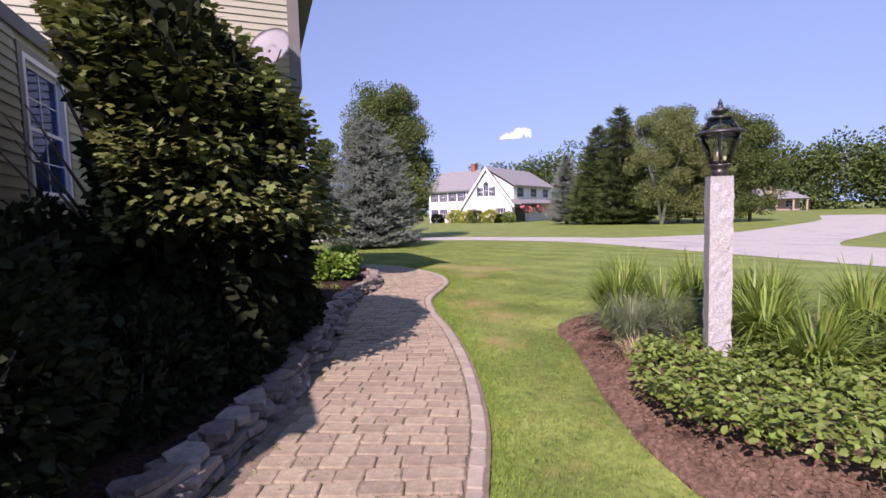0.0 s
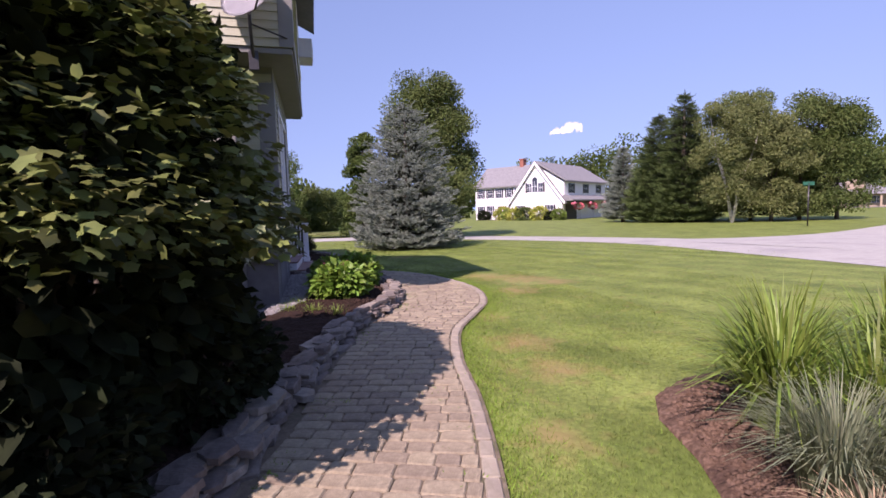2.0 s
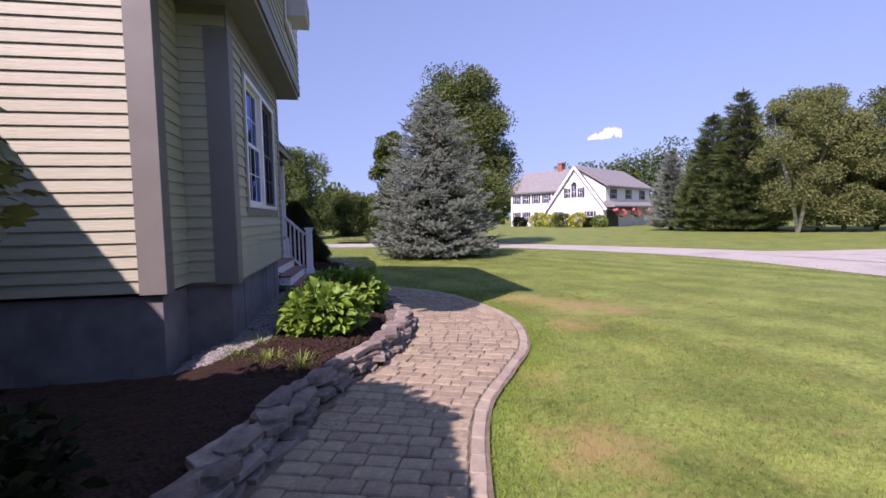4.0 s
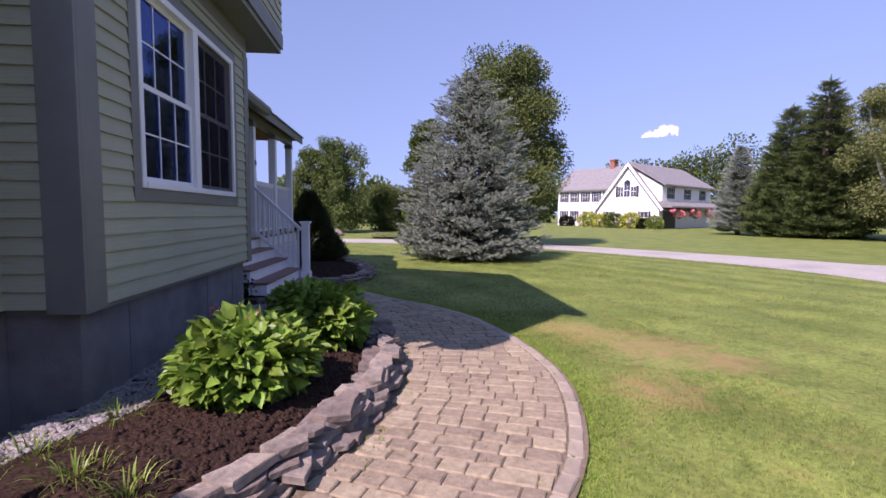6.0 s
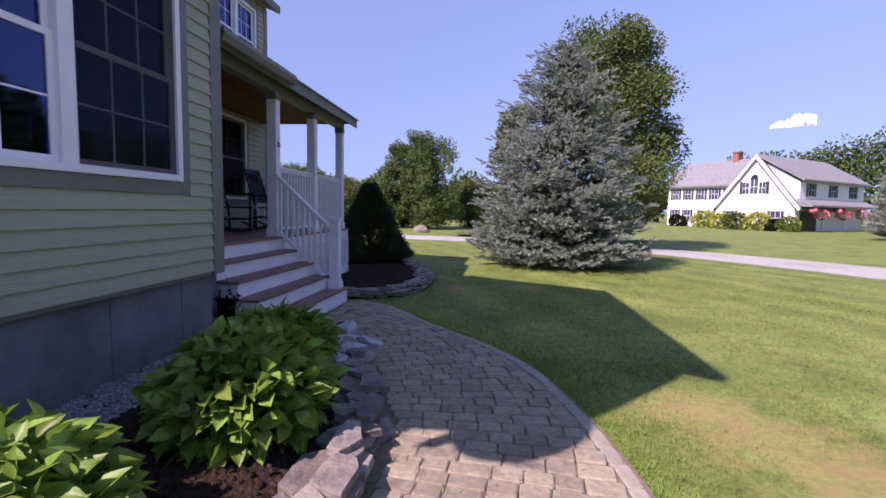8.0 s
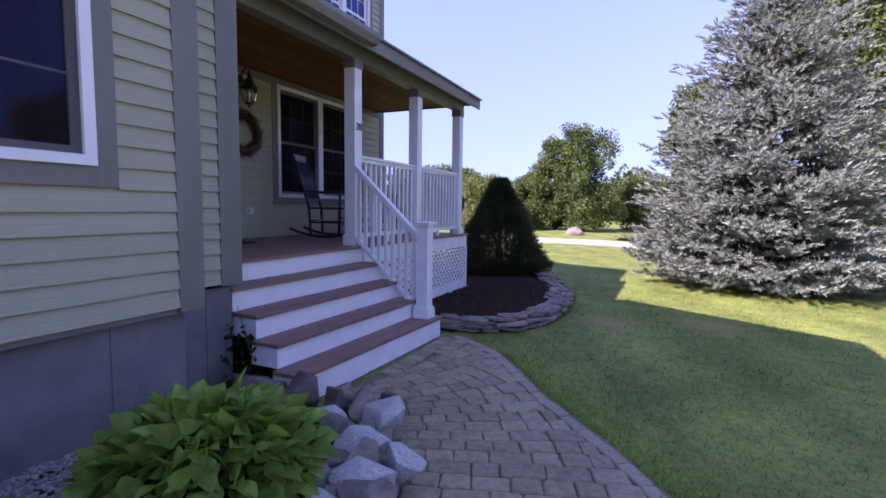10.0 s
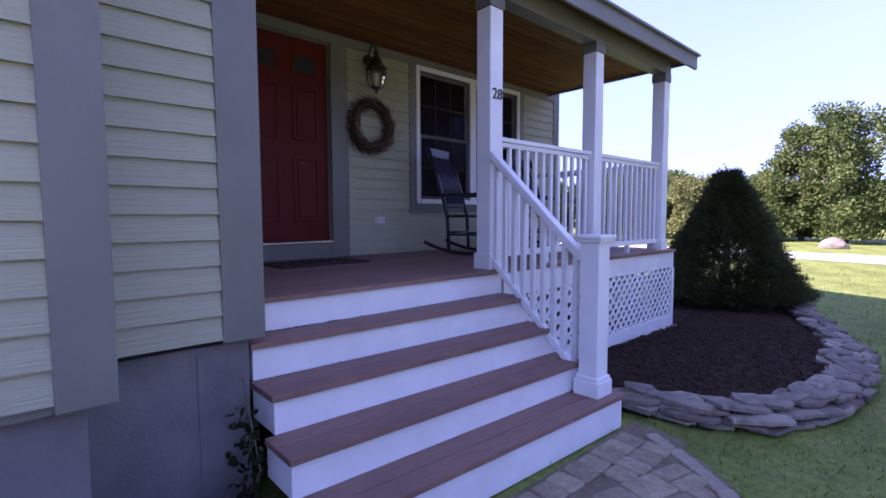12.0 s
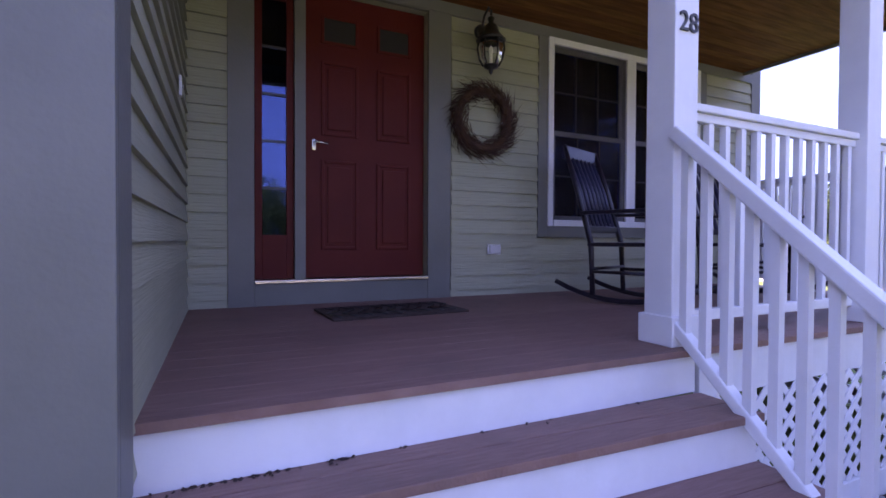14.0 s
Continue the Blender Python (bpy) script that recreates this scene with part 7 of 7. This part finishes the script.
def paved_path():
    rng = np.random.default_rng(91)
    DEPTH, CURB = 0.136, 0.11
    pair = smooth_line([(*a, *b) for a, b in zip(LEFT, RIGHT)], 0.01)
    mid = (pair[:, :2] + pair[:, 2:]) / 2
    s = np.concatenate([[0], np.cumsum(np.linalg.norm(np.diff(mid, axis=0), axis=1))])
    rows = np.arange(0, s[-1], DEPTH)
    R = np.stack([np.interp(rows, s, pair[:, k]) for k in range(4)], 1)
    path = tagged(new("pavement"), "tumbled tan concrete paver path with a grey edge course", "path", kind="structure")
    # bedding
    V, F = [], []
    for i, (ax, ay, bx_, by) in enumerate(R):
        for t in np.linspace(-0.13, 1.015, 9):
            V.append((ax + (bx_ - ax) * t, ay + (by - ay) * t, 0.017 + 0.0025 * math.sin(i * 1.7 + t * 9)))
    F = [(i * 9 + k, i * 9 + k + 1, (i + 1) * 9 + k + 1, (i + 1) * 9 + k) for i in range(len(R) - 1) for k in range(8)]
    # the apron before the steps
    k0 = len(V)
    V += [(0.83, 13.2, 0.0025), (1.3, 13.2, 0.0025), (1.2, 15.35, 0.0025), (0.83, 15.4, 0.0025)]
    F.append((k0, k0 + 1, k0 + 2, k0 + 3))
    part("joint_sand", poly_mesh("joint_sand", V, F, M["sand"]), None, path, "sandy weedy joints")
    lens = (0.15, 0.16, 0.2, 0.24)
    shapes = {L: [paver_mesh("paver", L, DEPTH, rng, M["paver"]) for _ in range(3)] for L in lens}
    rest_v, rest_f = [], []
    count = 0

    def lay(me, m, near):
        nonlocal count
        if near and count < 300:
            o = part("paver", me, None, path)
            o.matrix_basis = m
            count += 1
        else:
            k = len(rest_v)
            rest_v.extend(tuple(m @ v.co) for v in me.vertices)
            rest_f.extend(tuple(k + i for i in p.vertices) for p in me.polygons)

    laid = []
    for i in range(1, len(R) - 1):
        A, B = R[i, :2], R[i, 2:]
        w = np.linalg.norm(B - A)
        d = (B - A) / w
        end = w - CURB
        x = -rng.uniform(0, 0.08)
        ang = math.degrees(math.atan2(d[1], d[0]))
        while x < end - 0.03:
            L = float(rng.choice(lens, p=(0.2, 0.28, 0.3, 0.22)))
            stretch = 1.0
            if x + L > end - 0.07:
                stretch = (end - x) / L
            c = x + L * stretch / 2
            t = c / w
            gap = np.linalg.norm((R[i + 1, :2] - R[i - 1, :2]) * (1 - t) + (R[i + 1, 2:] - R[i - 1, 2:]) * t) / 2 / DEPTH
            p = A + d * c
            if not (p[0] < 0.86 + 0.07 and 13.1 < p[1] < 15.3):
                k = max(1, round(gap))
                for j in range(k):
                    q = p + np.array((-d[1], d[0])) * DEPTH * gap * ((j + 0.5) / k - 0.5)
                    m = pose(q[0], q[1], 0.03 + rng.normal(0, 0.0022), rng.normal(0, 0.35), rng.normal(0, 0.35), ang + rng.normal(0, 0.8)) @ Matrix.Diagonal((stretch, max(0.3, gap / k), 1, 1))
                    lay(shapes[L][rng.integers(3)], m, 2.0 < p[1] < 7.2)
                    laid.append(tuple(q))
            x += L * stretch
    # edge course, laid lengthwise
    E = smooth_line(RIGHT, 0.01)
    d = np.gradient(E, axis=0)
    d /= np.linalg.norm(d, axis=1, keepdims=True)
    shapes_c = [paver_mesh("edge_paver", 0.215, 0.1, rng, M["curb"]) for _ in range(4)]
    for k in range(12, len(E) - 12, 21):
        p = E[k] + np.array((-d[k, 1], d[k, 0])) * 0.053
        m = pose(p[0], p[1], 0.026 + rng.normal(0, 0.0025), rng.normal(0, 1), rng.normal(0, 1), math.degrees(math.atan2(d[k, 1], d[k, 0])) + rng.normal(0, 1))
        o = part("edge_paver", shapes_c[rng.integers(4)], None, path)
        o.matrix_basis = m
    # apron pavers between the bend and the lowest riser
    laid = np.array(laid)
    for y in np.arange(13.45, 15.3, DEPTH):
        for x in np.arange(0.95, 1.6, 0.16):
            free = np.abs(laid - (x, y)).max(1).min() > 0.105 and inside(np.array([x + 0.06]), np.array([y + 0.04]), PATH_POLY)[0]
            if free:
                lay(shapes[0.16][rng.integers(3)], pose(x, y, 0.026, 0, 0, rng.normal(0, 1)), False)
    tagged(part("paver_rest", poly_mesh("paver_rest", rest_v, rest_f, M["paver"]), None, path, "tumbled tan pavers"), kind="stuff")
    # weeds in the joints and along both edges
    n = 5600
    i = rng.integers(2, len(R) - 2, n)
    t = np.where(rng.random(n) < 0.55, rng.beta(0.35, 1.5, n) * 0.3, rng.random(n))
    p = R[i, :2] + (R[i, 2:] - R[i, :2]) * t[:, None]
    p += rng.normal(0, 0.02, p.shape)
    keep = np.array([noise.noise(Vector((a * 1.3, b * 1.3, 5))) for a, b in p]) > 0.05
    p = p[keep]
    pos = np.column_stack([p, np.full(len(p), 0.024)])
    D = rng.normal(0, 1, pos.shape) * (0.8, 0.8, 0) + (0, 0, 0.6)
    tagged(new("joint_weeds", scatter("joint_weeds", pos, D, rng.uniform(0.015, 0.042, len(p)), [(0, 0.14, 0), (0, -0.14, 0), (1, 0, 0)], [(0, 1, 2)], M["cover"], rng)), "small weeds in the paver joints", "weeds", kind="stuff")


paved_path()


# ---- lawn blades near the walk ----
def lawn_blades():
    rng = np.random.default_rng(95)
    zones = ((0.0, 5.5, 0.3, 13.0, 3600, (0.014, 0.034)), (-0.5, 9.0, -2.0, 20.0, 900, (0.018, 0.036)), (-1.0, 14.0, 12.0, 32.0, 220, (0.03, 0.055)))
    P, S = [], []
    for x0, x1, y0, y1, dens, sz in zones:
        n = int((x1 - x0) * (y1 - y0) * dens)
        p = rng.uniform((x0, y0), (x1, y1), (n, 2))
        P.append(p)
        S.append(rng.uniform(*sz, n))
    p, s = np.vstack(P), np.concatenate(S)
    bad = inside(p[:, 0], p[:, 1], PATH_POLY) | inside(p[:, 0], p[:, 1], BED1) | inside(p[:, 0], p[:, 1], BED2) | inside(p[:, 0], p[:, 1], ISLAND)
    bad |= (p[:, 0] < 0.4) & (p[:, 1] > 2.0) & (p[:, 1] < 15.5) | (p[:, 0] < -0.2) & (p[:, 1] < 15)
    lx = np.interp(p[:, 1], EDGE_L[:, 1][:len(EDGE_L) * 3 // 4], EDGE_L[:, 0][:len(EDGE_L) * 3 // 4])
    bad |= (p[:, 1] < 11) & (p[:, 0] < lx + 0.1)
    p, s = p[~bad], s[~bad]
    thin = np.array([noise.noise(Vector((a * 0.9, b * 0.9, 2))) for a, b in p[::1]])
    for x, y, r in DRY:
        thin -= 0.9 * np.clip(1 - np.hypot(p[:, 0] - x, p[:, 1] - y) / r, 0, 1)
    ok = thin + rng.random(len(p)) * 0.9 > 0.05
    p, s = p[ok], s[ok]
    pos = np.column_stack([p, ground_z(p[:, 0], p[:, 1]) - 0.013])
    D = rng.normal(0, 0.55, pos.shape) * (1, 1, 0) + (0, 0, 1)
    me = scatter("grass", pos, D, s, [(0, 0.07, 0), (0, -0.07, 0), (0.6, 0.05, 0.06), (1, 0, 0.2)], [(0, 1, 2), (1, 3, 2)], M["blade"], rng)
    tagged(new("grass", me), "short mown green grass blades", "grass", kind="stuff")


lawn_blades()


def edge_grass():
    """Longer, brighter grass along the path's edge course."""
    rng = np.random.default_rng(97)
    E = EDGE_R[60:]
    d = np.gradient(E, axis=0)
    d /= np.linalg.norm(d, axis=1, keepdims=True)
    n = 26000
    i = rng.integers(0, len(E), n)
    off = rng.exponential(0.15, n) + 0.004
    p = E[i] + np.stack([d[i, 1], -d[i, 0]], 1) * off[:, None] + rng.normal(0, 0.02, (n, 2))
    ok = (p[:, 1] < 15.0)
    p = p[ok]
    pos = np.column_stack([p, np.full(len(p), -0.013)])
    D = rng.normal(0, 0.6, pos.shape) * (1, 1, 0) + (0, 0, 1)
    me = scatter("edge_grass", pos, D, rng.uniform(0.016, 0.045, len(p)), [(0, 0.06, 0), (0, -0.06, 0), (0.6, 0.045, 0.08), (1, 0, 0.25)], [(0, 1, 2), (1, 3, 2)], M["edgeblade"], rng)
    tagged(new("edge_grass", me), "bright unmown grass along the path edge", "grass", kind="stuff")


edge_grass()
